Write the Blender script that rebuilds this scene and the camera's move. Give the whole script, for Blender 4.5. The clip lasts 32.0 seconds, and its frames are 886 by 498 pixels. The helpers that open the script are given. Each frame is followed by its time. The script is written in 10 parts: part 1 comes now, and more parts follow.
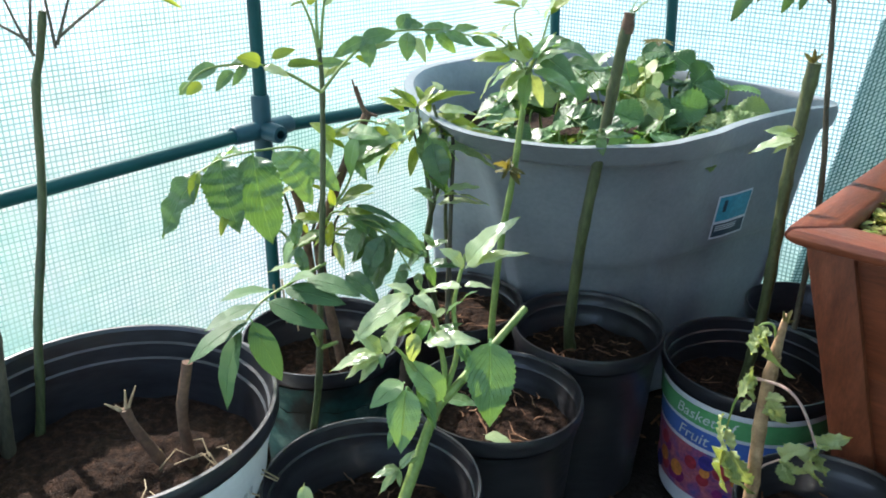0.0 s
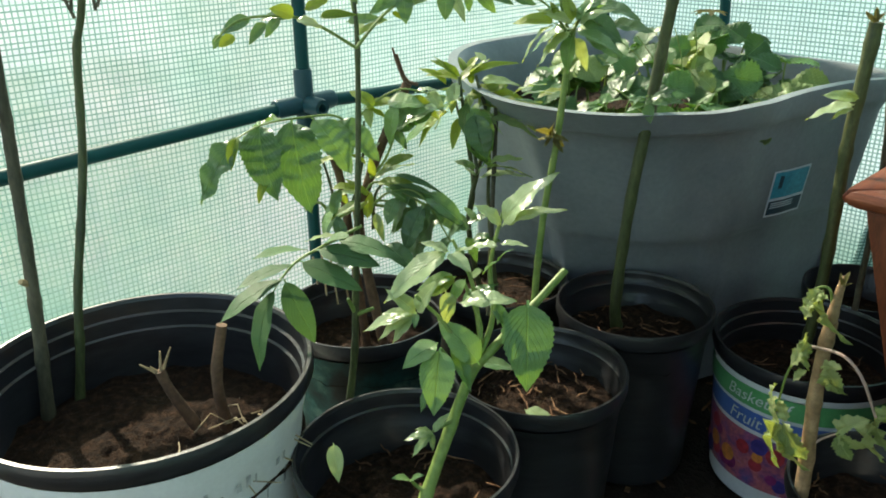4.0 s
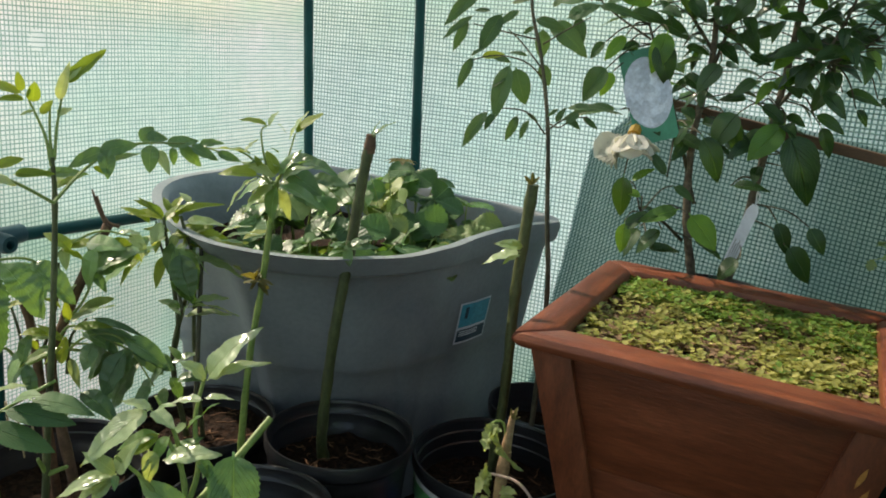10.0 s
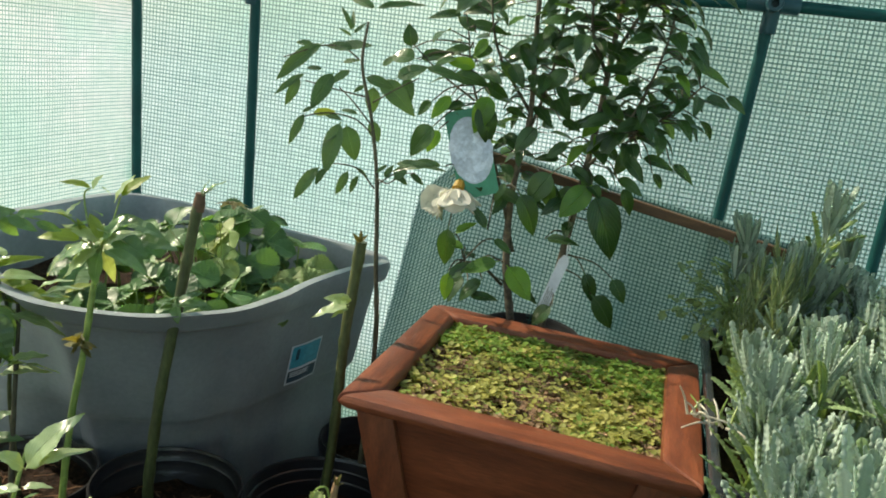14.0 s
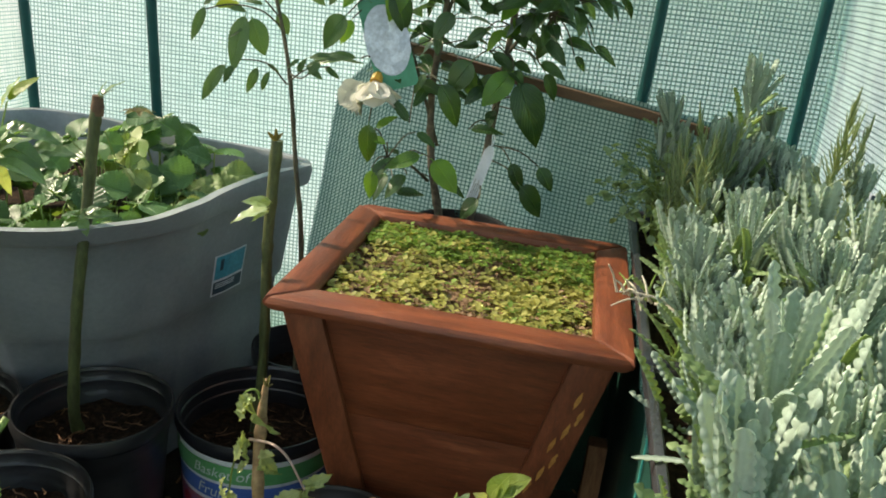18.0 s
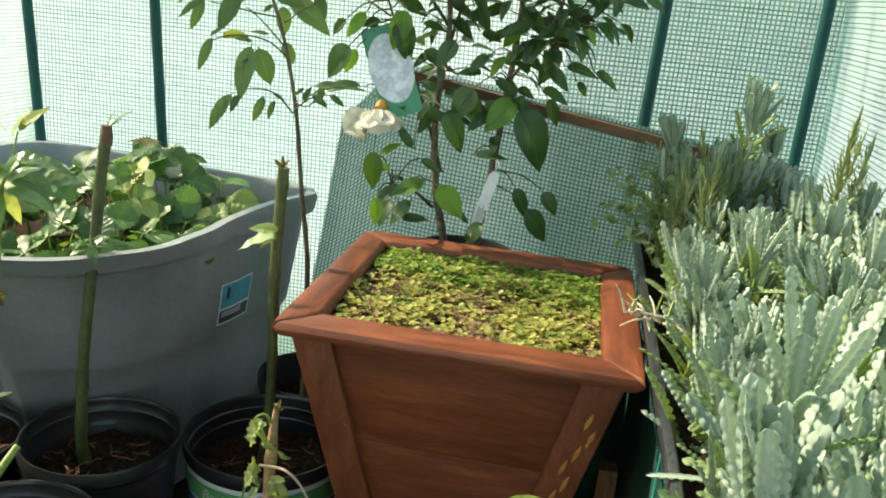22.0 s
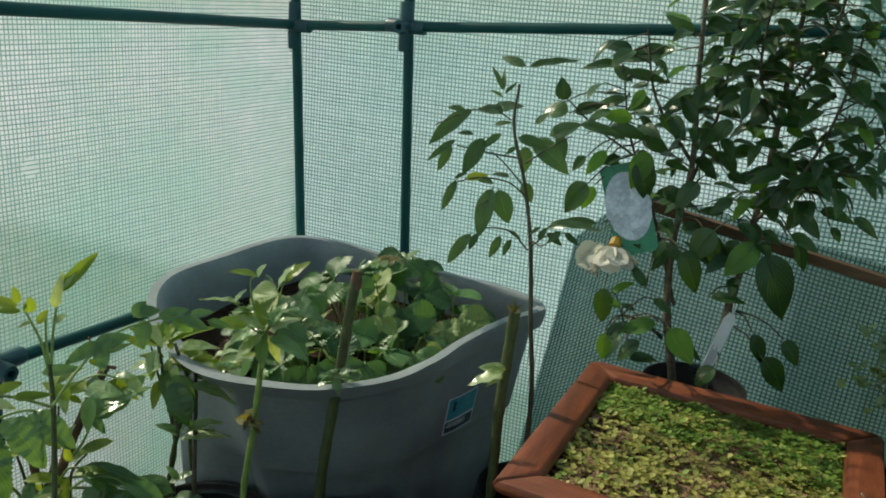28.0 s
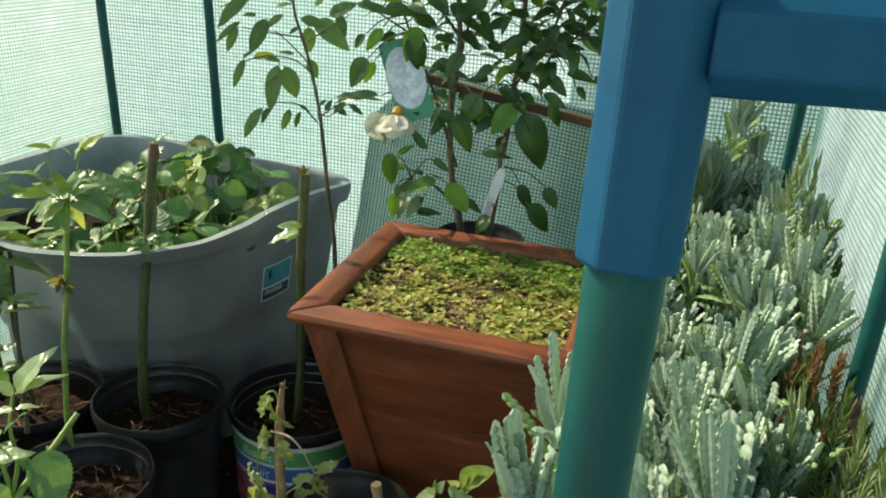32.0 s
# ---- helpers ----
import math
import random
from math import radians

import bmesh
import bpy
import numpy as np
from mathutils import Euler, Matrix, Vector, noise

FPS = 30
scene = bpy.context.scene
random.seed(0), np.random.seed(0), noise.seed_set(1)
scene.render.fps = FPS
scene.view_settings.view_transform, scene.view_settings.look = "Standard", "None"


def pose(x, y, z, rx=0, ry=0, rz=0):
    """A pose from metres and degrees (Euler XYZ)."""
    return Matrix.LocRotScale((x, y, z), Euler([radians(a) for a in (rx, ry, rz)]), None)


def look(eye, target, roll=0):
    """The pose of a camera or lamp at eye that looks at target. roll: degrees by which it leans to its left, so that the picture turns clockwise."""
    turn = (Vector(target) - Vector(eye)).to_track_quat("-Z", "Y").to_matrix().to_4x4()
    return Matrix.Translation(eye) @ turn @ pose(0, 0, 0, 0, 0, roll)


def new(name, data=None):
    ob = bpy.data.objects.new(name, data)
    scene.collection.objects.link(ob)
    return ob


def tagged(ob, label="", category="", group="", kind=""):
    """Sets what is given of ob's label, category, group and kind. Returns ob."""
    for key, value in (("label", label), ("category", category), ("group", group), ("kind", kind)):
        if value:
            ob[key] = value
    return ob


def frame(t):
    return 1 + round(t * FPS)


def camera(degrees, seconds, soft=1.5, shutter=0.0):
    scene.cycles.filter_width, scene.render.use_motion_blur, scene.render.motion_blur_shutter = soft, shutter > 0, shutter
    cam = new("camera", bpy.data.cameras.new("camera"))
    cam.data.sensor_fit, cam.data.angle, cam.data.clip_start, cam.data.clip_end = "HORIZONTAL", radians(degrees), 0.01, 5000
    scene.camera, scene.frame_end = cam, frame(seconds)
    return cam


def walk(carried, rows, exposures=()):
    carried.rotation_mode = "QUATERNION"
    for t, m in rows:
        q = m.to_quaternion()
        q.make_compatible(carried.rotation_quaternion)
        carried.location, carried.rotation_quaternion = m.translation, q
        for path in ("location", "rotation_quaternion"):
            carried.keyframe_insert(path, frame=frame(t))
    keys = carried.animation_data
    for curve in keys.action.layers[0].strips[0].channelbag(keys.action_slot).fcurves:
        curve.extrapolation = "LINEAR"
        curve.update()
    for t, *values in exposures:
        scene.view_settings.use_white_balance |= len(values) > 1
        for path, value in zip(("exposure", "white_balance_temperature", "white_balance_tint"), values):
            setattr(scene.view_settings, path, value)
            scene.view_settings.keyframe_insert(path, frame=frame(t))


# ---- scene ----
cam = camera(56.31, 32.0, soft=1.8)
PATH = [
    (0.0, (0.2630, 0.4408, 0.9346), (-0.6567, 1.4694, 0.3465), 0.52),
    (0.5, (0.2579, 0.4373, 0.9326), (-0.7283, 1.4353, 0.4021), 0.26),
    (1.0, (0.2507, 0.4276, 0.9297), (-0.8042, 1.3935, 0.4775), -0.36),
    (1.5, (0.2665, 0.4525, 0.9105), (-0.8233, 1.3959, 0.4953), -0.09),
    (2.0, (0.2655, 0.4494, 0.9089), (-0.8807, 1.3208, 0.4884), -0.75),
    (2.5, (0.2712, 0.4627, 0.9000), (-0.8855, 1.3197, 0.4784), -0.95),
    (3.0, (0.2707, 0.4707, 0.8868), (-0.8421, 1.3283, 0.3612), -0.80),
    (3.5, (0.2736, 0.4594, 0.8778), (-0.7633, 1.3536, 0.2652), -1.21),
    (4.0, (0.2719, 0.4551, 0.8875), (-0.7207, 1.4189, 0.3081), -0.73),
    (4.5, (0.2768, 0.4503, 0.8913), (-0.7087, 1.4547, 0.3717), -1.22),
    (6.5, (0.2713, 0.4434, 0.9085), (-0.6450, 1.5127, 0.3918), -0.63),
    (7.0, (0.2803, 0.4473, 0.9119), (-0.4921, 1.6063, 0.3549), 1.44),
    (7.5, (0.2880, 0.4499, 0.9118), (-0.3830, 1.6595, 0.3319), 2.48),
    (8.0, (0.2846, 0.4457, 0.9215), (-0.3618, 1.6991, 0.4106), 3.11),
    (8.5, (0.2908, 0.4435, 0.9354), (-0.3241, 1.7335, 0.4795), 4.17),
    (9.0, (0.2906, 0.4371, 0.9452), (-0.3197, 1.7453, 0.5376), 4.50),
    (9.5, (0.2921, 0.4380, 0.9446), (-0.3113, 1.7640, 0.5876), 4.82),
    (10.0, (0.2953, 0.4315, 0.9447), (-0.3240, 1.7435, 0.5636), 5.07),
    (10.5, (0.2930, 0.4213, 0.9533), (-0.3449, 1.6950, 0.4835), 5.55),
    (11.0, (0.2865, 0.4185, 0.9570), (-0.3470, 1.6797, 0.4490), 5.39),
    (11.5, (0.2846, 0.4130, 0.9595), (-0.3126, 1.7042, 0.4841), 4.97),
    (12.0, (0.2927, 0.4069, 0.9634), (-0.3171, 1.7011, 0.5125), 5.41),
    (12.5, (0.2892, 0.4093, 0.9675), (-0.3106, 1.7102, 0.5228), 4.62),
    (13.0, (0.2888, 0.4099, 0.9716), (-0.2811, 1.7277, 0.5374), 4.54),
    (13.5, (0.2997, 0.4034, 0.9937), (-0.1709, 1.7616, 0.5649), 6.67),
    (14.0, (0.3090, 0.4116, 1.0445), (-0.0405, 1.8233, 0.6771), 8.36),
    (14.5, (0.3119, 0.4184, 1.0793), (0.0347, 1.8503, 0.7290), 7.39),
    (16.5, (0.3100, 0.4062, 1.0709), (0.0387, 1.8495, 0.7655), 7.03),
    (17.0, (0.3107, 0.4041, 1.0222), (0.0662, 1.8462, 0.6897), 8.22),
    (17.5, (0.3169, 0.4260, 1.0198), (0.0790, 1.8451, 0.5957), 6.63),
    (18.0, (0.3193, 0.4363, 1.0128), (0.1140, 1.8349, 0.5110), 6.55),
    (18.5, (0.3183, 0.4390, 1.0070), (0.1074, 1.8228, 0.4679), 5.71),
    (19.0, (0.3190, 0.4396, 1.0087), (0.1079, 1.8273, 0.4799), 5.42),
    (19.5, (0.3144, 0.4329, 1.0107), (0.0894, 1.8299, 0.5129), 5.56),
    (20.0, (0.3121, 0.4314, 1.0043), (0.1112, 1.8407, 0.5317), 6.40),
    (20.5, (0.3104, 0.4327, 1.0042), (0.1140, 1.8382, 0.5183), 6.05),
    (21.0, (0.3136, 0.4306, 1.0037), (0.1223, 1.8446, 0.5408), 5.88),
    (21.5, (0.3114, 0.4306, 1.0038), (0.1107, 1.8430, 0.5402), 5.80),
    (22.0, (0.3128, 0.4282, 1.0047), (0.0988, 1.8434, 0.5559), 5.65),
    (22.5, (0.3189, 0.4282, 1.0012), (0.1238, 1.8471, 0.5555), 6.10),
    (23.0, (0.3158, 0.4276, 1.0022), (0.1238, 1.8482, 0.5606), 6.47),
    (23.5, (0.3186, 0.4295, 1.0005), (0.1273, 1.8507, 0.5604), 6.42),
    (24.0, (0.3170, 0.4284, 1.0008), (0.1109, 1.8513, 0.5731), 6.60),
    (24.5, (0.3139, 0.4251, 1.0080), (0.0389, 1.8397, 0.5917), 6.57),
    (25.0, (0.3031, 0.4273, 1.0678), (-0.1418, 1.8075, 0.6845), 4.79),
    (25.5, (0.3076, 0.4231, 1.1186), (-0.2468, 1.7675, 0.7508), 3.04),
    (27.5, (0.3084, 0.4794, 1.2152), (-0.3361, 1.7527, 0.7532), 3.95),
    (28.0, (0.2850, 0.4557, 1.1685), (-0.3200, 1.7534, 0.7212), 4.62),
    (28.5, (0.2790, 0.4433, 1.1008), (-0.2493, 1.7991, 0.7368), 6.82),
    (29.0, (0.2936, 0.4303, 1.0518), (-0.2693, 1.7760, 0.7021), 5.12),
    (29.5, (0.2976, 0.4244, 0.9971), (-0.3220, 1.7524, 0.6771), 3.99),
    (30.0, (0.3081, 0.4139, 0.9577), (-0.3600, 1.7171, 0.6330), 4.05),
    (30.5, (0.3193, 0.4071, 0.9560), (-0.2904, 1.7151, 0.5467), 4.04),
    (31.0, (0.3342, 0.3885, 0.9980), (-0.2362, 1.6849, 0.5040), 3.88),
    (31.5, (0.3969, 0.3510, 1.0802), (-0.0807, 1.6624, 0.5304), 3.41),
    (32.0, (0.4617, 0.3399, 1.1329), (0.0981, 1.6855, 0.5788), 3.83),
]
walk(cam, [(t, look(eye, target, roll)) for t, eye, target, roll in PATH], exposures=[(0.0, 1.62, 6390, 17.6), (1.0, 0.88, 6820, 7.1), (2.0, 0.44, 6520, -3.0), (3.0, 0.34, 6960, -5.5), (4.0, 1.13, 7450, 3.6), (7.0, 0.85, 7570, 8.7), (8.0, 1.41, 7670, 13.7), (10.0, 0.73, 7710, 13.9), (12.0, 1.12, 7780, 9.4), (13.0, 1.1, 7780, 11.3), (14.0, 0.96, 7760, 7.7), (17.0, 0.48, 7350, 0.0), (18.0, 1.08, 8050, 11.2), (20.0, 1.56, 8150, 8.4), (24.0, 1.32, 8500, 8.4), (25.0, 1.3, 8000, 7.6), (28.0, 0.25, 7370, 3.4), (29.0, 0.31, 7250, 1.2), (30.0, 0.15, 7200, 1.5), (31.0, 0.72, 8000, 10.4), (32.0, 1.04, 8050, 2.4)])

# ---- light ----
world = bpy.data.worlds.new("sky")
scene.world = world
world.use_nodes = True
wn = world.node_tree.nodes
sky = wn.new("ShaderNodeTexSky")
sky.sky_type = "NISHITA"
sky.sun_disc = False
SUN_DIR = Vector((-0.79, 0.13, 0.60)).normalized()
sky.sun_elevation = math.asin(SUN_DIR.z)
sky.sun_rotation = math.atan2(SUN_DIR.x, SUN_DIR.y)
wn["Background"].inputs["Strength"].default_value = 0.15
world.node_tree.links.new(sky.outputs["Color"], wn["Background"].inputs["Color"])
sun_data = bpy.data.lights.new("sun", "SUN")
sun_data.energy = 3.3
sun_data.angle = radians(1.2)
sun_data.color = (1.0, 0.95, 0.86)
sun = new("sun", sun_data)
sun.matrix_world = look(SUN_DIR * 30, (0, 0, 0))

# ---- places ----
FZ = 0.15                      # the ground
XL, XR = -0.72, 0.69           # side walls
YE, YB = 1.87, -0.30           # end wall, wall behind the camera
EAVE, RIDGE = 1.62, 2.08


# ---- materials ----
def material(name):
    m = bpy.data.materials.new(name)
    m.use_nodes = True
    nt = m.node_tree
    return m, nt, nt.nodes["Principled BSDF"]


def node(nt, kind, **values):
    n = nt.nodes.new("ShaderNode" + kind)
    for key, value in values.items():
        n.inputs[key.replace("_", " ")].default_value = value
    return n


def noise_fac(nt, scale, detail=4.0, rough=0.6, stretch=None, coord="Object"):
    tc = nt.nodes.new("ShaderNodeTexCoord")
    n = node(nt, "TexNoise", Scale=scale, Detail=detail, Roughness=rough)
    if stretch:
        mp = nt.nodes.new("ShaderNodeMapping")
        mp.inputs["Scale"].default_value = stretch
        nt.links.new(tc.outputs[coord], mp.inputs["Vector"])
        nt.links.new(mp.outputs["Vector"], n.inputs["Vector"])
    else:
        nt.links.new(tc.outputs[coord], n.inputs["Vector"])
    return n.outputs["Fac"]


def ramp(nt, fac, stops):
    r = nt.nodes.new("ShaderNodeValToRGB")
    els = r.color_ramp.elements
    while len(els) < len(stops):
        els.new(0.5)
    for e, (pos, col) in zip(els, stops):
        e.position = pos
        e.color = (*col, 1)
    nt.links.new(fac, r.inputs["Fac"])
    return r.outputs["Color"]


def bump(nt, bsdf, fac, strength=0.3, distance=0.002):
    b = node(nt, "Bump", Strength=strength, Distance=distance)
    nt.links.new(fac, b.inputs["Height"])
    nt.links.new(b.outputs["Normal"], bsdf.inputs["Normal"])


def mix_color(nt, fac, a, b, mode="MIX"):
    m = nt.nodes.new("ShaderNodeMix")
    m.data_type = "RGBA"
    m.blend_type = mode
    for sock, value in (("Factor", fac), ("A", a), ("B", b)):
        s = [i for i in m.inputs if i.name == sock and (i.type == "RGBA" or sock == "Factor")][0]
        if hasattr(value, "is_output"):
            nt.links.new(value, s)
        else:
            s.default_value = value if sock == "Factor" else (*value, 1)
    return [o for o in m.outputs if o.type == "RGBA"][0]


def surface(name, stops, scale=20, rough=0.6, fine=180, bump_s=0.25, bump_d=0.001, stretch=None, spec=0.5, metal=0.0, coat=0.0, grain=0.25):
    """A plain surface: colour by coarse noise, broken up by fine noise, with relief."""
    m, nt, p = material(name)
    coarse = noise_fac(nt, scale, 5, 0.6, stretch)
    small = noise_fac(nt, fine, 3, 0.6, stretch)
    col = ramp(nt, coarse, stops)
    grey = ramp(nt, small, [(0.3, (1 - grain,) * 3), (0.7, (1 + 0.45 * grain,) * 3)])
    nt.links.new(mix_color(nt, 1.0, col, grey, "MULTIPLY"), p.inputs["Base Color"])
    r = nt.nodes.new("ShaderNodeMapRange")
    r.inputs["To Min"].default_value = max(0.05, rough - 0.12)
    r.inputs["To Max"].default_value = min(1.0, rough + 0.15)
    nt.links.new(coarse, r.inputs["Value"])
    nt.links.new(r.outputs["Result"], p.inputs["Roughness"])
    p.inputs["Specular IOR Level"].default_value = spec
    p.inputs["Metallic"].default_value = metal
    p.inputs["Coat Weight"].default_value = coat
    bump(nt, p, small, bump_s, bump_d)
    return m


def leaf_material(name, dark, light, rough=0.45, through_share=0.35, glow=None, veins=True, coat=0.0, spec=0.5):
    """A leaf: green varied leaf by leaf, paler along the veins, lit through from behind."""
    m, nt, p = material(name)
    info = nt.nodes.new("ShaderNodeObjectInfo")
    geo = nt.nodes.new("ShaderNodeNewGeometry")
    add = nt.nodes.new("ShaderNodeMath")
    add.operation = "ADD"
    nt.links.new(info.outputs["Random"], add.inputs[0])
    nt.links.new(geo.outputs["Random Per Island"], add.inputs[1])
    fr = nt.nodes.new("ShaderNodeMath")
    fr.operation = "FRACT"
    nt.links.new(add.outputs[0], fr.inputs[0])
    blot = noise_fac(nt, 60, 4, 0.6)
    am = nt.nodes.new("ShaderNodeMath")
    am.operation = "MULTIPLY_ADD"
    am.inputs[1].default_value = 0.45
    nt.links.new(blot, am.inputs[0])
    sm = nt.nodes.new("ShaderNodeMath")
    sm.operation = "MULTIPLY"
    sm.inputs[1].default_value = 0.75
    nt.links.new(fr.outputs[0], sm.inputs[0])
    nt.links.new(sm.outputs[0], am.inputs[2])
    col = ramp(nt, am.outputs[0], [(0.1, dark), (0.95, light)])
    if veins:
        uv = nt.nodes.new("ShaderNodeUVMap")
        sep = nt.nodes.new("ShaderNodeSeparateXYZ")
        nt.links.new(uv.outputs["UV"], sep.inputs[0])
        ab = nt.nodes.new("ShaderNodeMath")
        ab.operation = "ABSOLUTE"
        nt.links.new(sep.outputs["X"], ab.inputs[0])
        # side veins run slantwise out from the midrib
        sl = nt.nodes.new("ShaderNodeMath")
        sl.operation = "MULTIPLY_ADD"
        sl.inputs[1].default_value = -0.55
        nt.links.new(ab.outputs[0], sl.inputs[0])
        nt.links.new(sep.outputs["Y"], sl.inputs[2])
        pp = nt.nodes.new("ShaderNodeMath")
        pp.operation = "PINGPONG"
        pp.inputs[1].default_value = 0.055
        nt.links.new(sl.outputs[0], pp.inputs[0])
        side = nt.nodes.new("ShaderNodeMapRange")
        side.inputs["From Max"].default_value = 0.012
        side.inputs["To Min"].default_value = 0.55
        side.inputs["To Max"].default_value = 0.0
        nt.links.new(pp.outputs[0], side.inputs["Value"])
        mid = nt.nodes.new("ShaderNodeMapRange")
        mid.inputs["From Max"].default_value = 0.06
        mid.inputs["To Min"].default_value = 0.9
        mid.inputs["To Max"].default_value = 0.0
        nt.links.new(ab.outputs[0], mid.inputs["Value"])
        mx = nt.nodes.new("ShaderNodeMath")
        mx.operation = "MAXIMUM"
        nt.links.new(side.outputs[0], mx.inputs[0])
        nt.links.new(mid.outputs[0], mx.inputs[1])
        pale = tuple(min(1, c * 1.7 + 0.02) for c in light)
        ms = nt.nodes.new("ShaderNodeMath")
        ms.operation = "MULTIPLY"
        ms.inputs[1].default_value = 0.38
        nt.links.new(mx.outputs[0], ms.inputs[0])
        col = mix_color(nt, ms.outputs[0], col, pale)
        bump(nt, p, mx.outputs[0], 0.9, -0.0022)
    nt.links.new(col, p.inputs["Base Color"])
    p.inputs["Roughness"].default_value = rough
    p.inputs["Coat Weight"].default_value = coat
    p.inputs["Coat Roughness"].default_value = 0.2
    p.inputs["Specular IOR Level"].default_value = spec
    tr = nt.nodes.new("ShaderNodeBsdfTranslucent")
    g = glow or (1.9, 1.6, 0.5)
    nt.links.new(mix_color(nt, 1.0, col, g, "MULTIPLY"), tr.inputs["Color"])
    ms2 = nt.nodes.new("ShaderNodeMixShader")
    ms2.inputs[0].default_value = through_share
    out = nt.nodes["Material Output"]
    nt.links.new(p.outputs[0], ms2.inputs[1])
    nt.links.new(tr.outputs[0], ms2.inputs[2])
    nt.links.new(ms2.outputs[0], out.inputs["Surface"])
    return m


def film_material(name, tints, straight=0.3, haze=0.3, backdrop_tint=0.0):
    """Milky polythene: much light is scattered through, part goes on nearly straight and shows the garden as a blur;
    green and grey patches in its colour paint more of that blur and its uneven light.
    """
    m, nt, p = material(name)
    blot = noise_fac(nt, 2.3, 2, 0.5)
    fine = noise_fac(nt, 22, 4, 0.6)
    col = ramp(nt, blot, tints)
    # Colour patches that stand in for the blurred garden and uneven light behind.
    if backdrop_tint:
        patch = ramp(nt, noise_fac(nt, 4.6, 3, 0.55, stretch=(1, 1, 1.7)), [(0.46, (0, 0, 0)), (0.68, (backdrop_tint,) * 3)])
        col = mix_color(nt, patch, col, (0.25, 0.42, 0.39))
        patch = ramp(nt, noise_fac(nt, 3.1, 3, 0.55, stretch=(1, 1.3, 2.2)), [(0.50, (0, 0, 0)), (0.70, (backdrop_tint,) * 3)])
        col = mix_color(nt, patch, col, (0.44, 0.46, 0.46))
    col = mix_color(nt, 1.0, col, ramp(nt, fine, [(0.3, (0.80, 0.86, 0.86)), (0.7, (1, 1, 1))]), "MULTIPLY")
    # Sparkle of the weave, painted as light and dark dashes in the colour.
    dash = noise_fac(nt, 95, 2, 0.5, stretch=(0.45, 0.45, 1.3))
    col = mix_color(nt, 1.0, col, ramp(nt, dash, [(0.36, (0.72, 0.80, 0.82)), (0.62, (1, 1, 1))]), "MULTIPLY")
    tl = nt.nodes.new("ShaderNodeBsdfTranslucent")
    nt.links.new(col, tl.inputs["Color"])
    tp = nt.nodes.new("ShaderNodeBsdfRefraction")
    tp.inputs["Color"].default_value = (0.88, 0.97, 0.98, 1)
    tp.inputs["Roughness"].default_value = haze
    tp.inputs["IOR"].default_value = 1.16
    nt.links.new(col, p.inputs["Base Color"])
    p.inputs["Roughness"].default_value = 0.35
    bump(nt, p, fine, 0.4, 0.004)
    a = nt.nodes.new("ShaderNodeMixShader")
    a.inputs[0].default_value = 0.2
    nt.links.new(tl.outputs[0], a.inputs[1])
    nt.links.new(p.outputs[0], a.inputs[2])
    b = nt.nodes.new("ShaderNodeMixShader")
    b.inputs[0].default_value = straight
    nt.links.new(a.outputs[0], b.inputs[1])
    nt.links.new(tp.outputs[0], b.inputs[2])
    nt.links.new(b.outputs[0], nt.nodes["Material Output"].inputs["Surface"])
    return m


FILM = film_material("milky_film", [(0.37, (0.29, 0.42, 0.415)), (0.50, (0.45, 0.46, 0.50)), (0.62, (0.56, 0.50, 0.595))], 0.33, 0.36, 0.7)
# Lighter copy of the film: the end wall's glow is put into its tint.
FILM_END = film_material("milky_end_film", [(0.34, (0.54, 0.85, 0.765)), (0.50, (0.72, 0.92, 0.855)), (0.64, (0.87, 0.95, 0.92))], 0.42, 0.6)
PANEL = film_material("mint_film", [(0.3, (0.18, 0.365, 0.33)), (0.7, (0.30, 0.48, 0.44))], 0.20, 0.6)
# Darker tint than the wall film behind it.
FLAP = film_material("dark_flap_film", [(0.3, (0.18, 0.30, 0.275)), (0.7, (0.305, 0.42, 0.392))], 0.17, 0.6)
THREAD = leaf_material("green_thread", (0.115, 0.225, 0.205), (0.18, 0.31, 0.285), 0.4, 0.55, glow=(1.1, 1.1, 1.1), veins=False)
# Lighter thread copy, brightening the end wall's net by colour.
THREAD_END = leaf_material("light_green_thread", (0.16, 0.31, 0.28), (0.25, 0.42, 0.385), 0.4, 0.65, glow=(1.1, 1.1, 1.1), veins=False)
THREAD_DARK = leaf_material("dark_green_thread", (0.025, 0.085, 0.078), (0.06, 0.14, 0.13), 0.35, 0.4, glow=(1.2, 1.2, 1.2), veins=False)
TUBE = surface("green_tube", [(0.3, (0.002, 0.046, 0.047)), (0.7, (0.004, 0.074, 0.070))], 12, 0.46, spec=0.25, bump_s=0.08, grain=0.08)
JOINT = surface("dark_joint", [(0.3, (0.004, 0.045, 0.06)), (0.7, (0.01, 0.07, 0.085))], 15, 0.42, bump_s=0.1, grain=0.08)
BLUE = surface("blue_joint", [(0.3, (0.0008, 0.050, 0.115)), (0.7, (0.0016, 0.078, 0.165))], 9, 0.5, spec=0.22, bump_s=0.12, grain=0.08)
TOTE = surface("grey_tote_plastic", [(0.28, (0.165, 0.185, 0.20)), (0.5, (0.22, 0.245, 0.258)), (0.74, (0.275, 0.302, 0.312))], 7, 0.40, fine=130, bump_s=0.12, bump_d=0.001, grain=0.10)
BLACK = surface("black_pot_plastic", [(0.3, (0.008, 0.008, 0.009)), (0.7, (0.022, 0.0225, 0.024))], 25, 0.34, bump_s=0.12, stretch=(1, 1, 5), grain=0.12, coat=0.3)
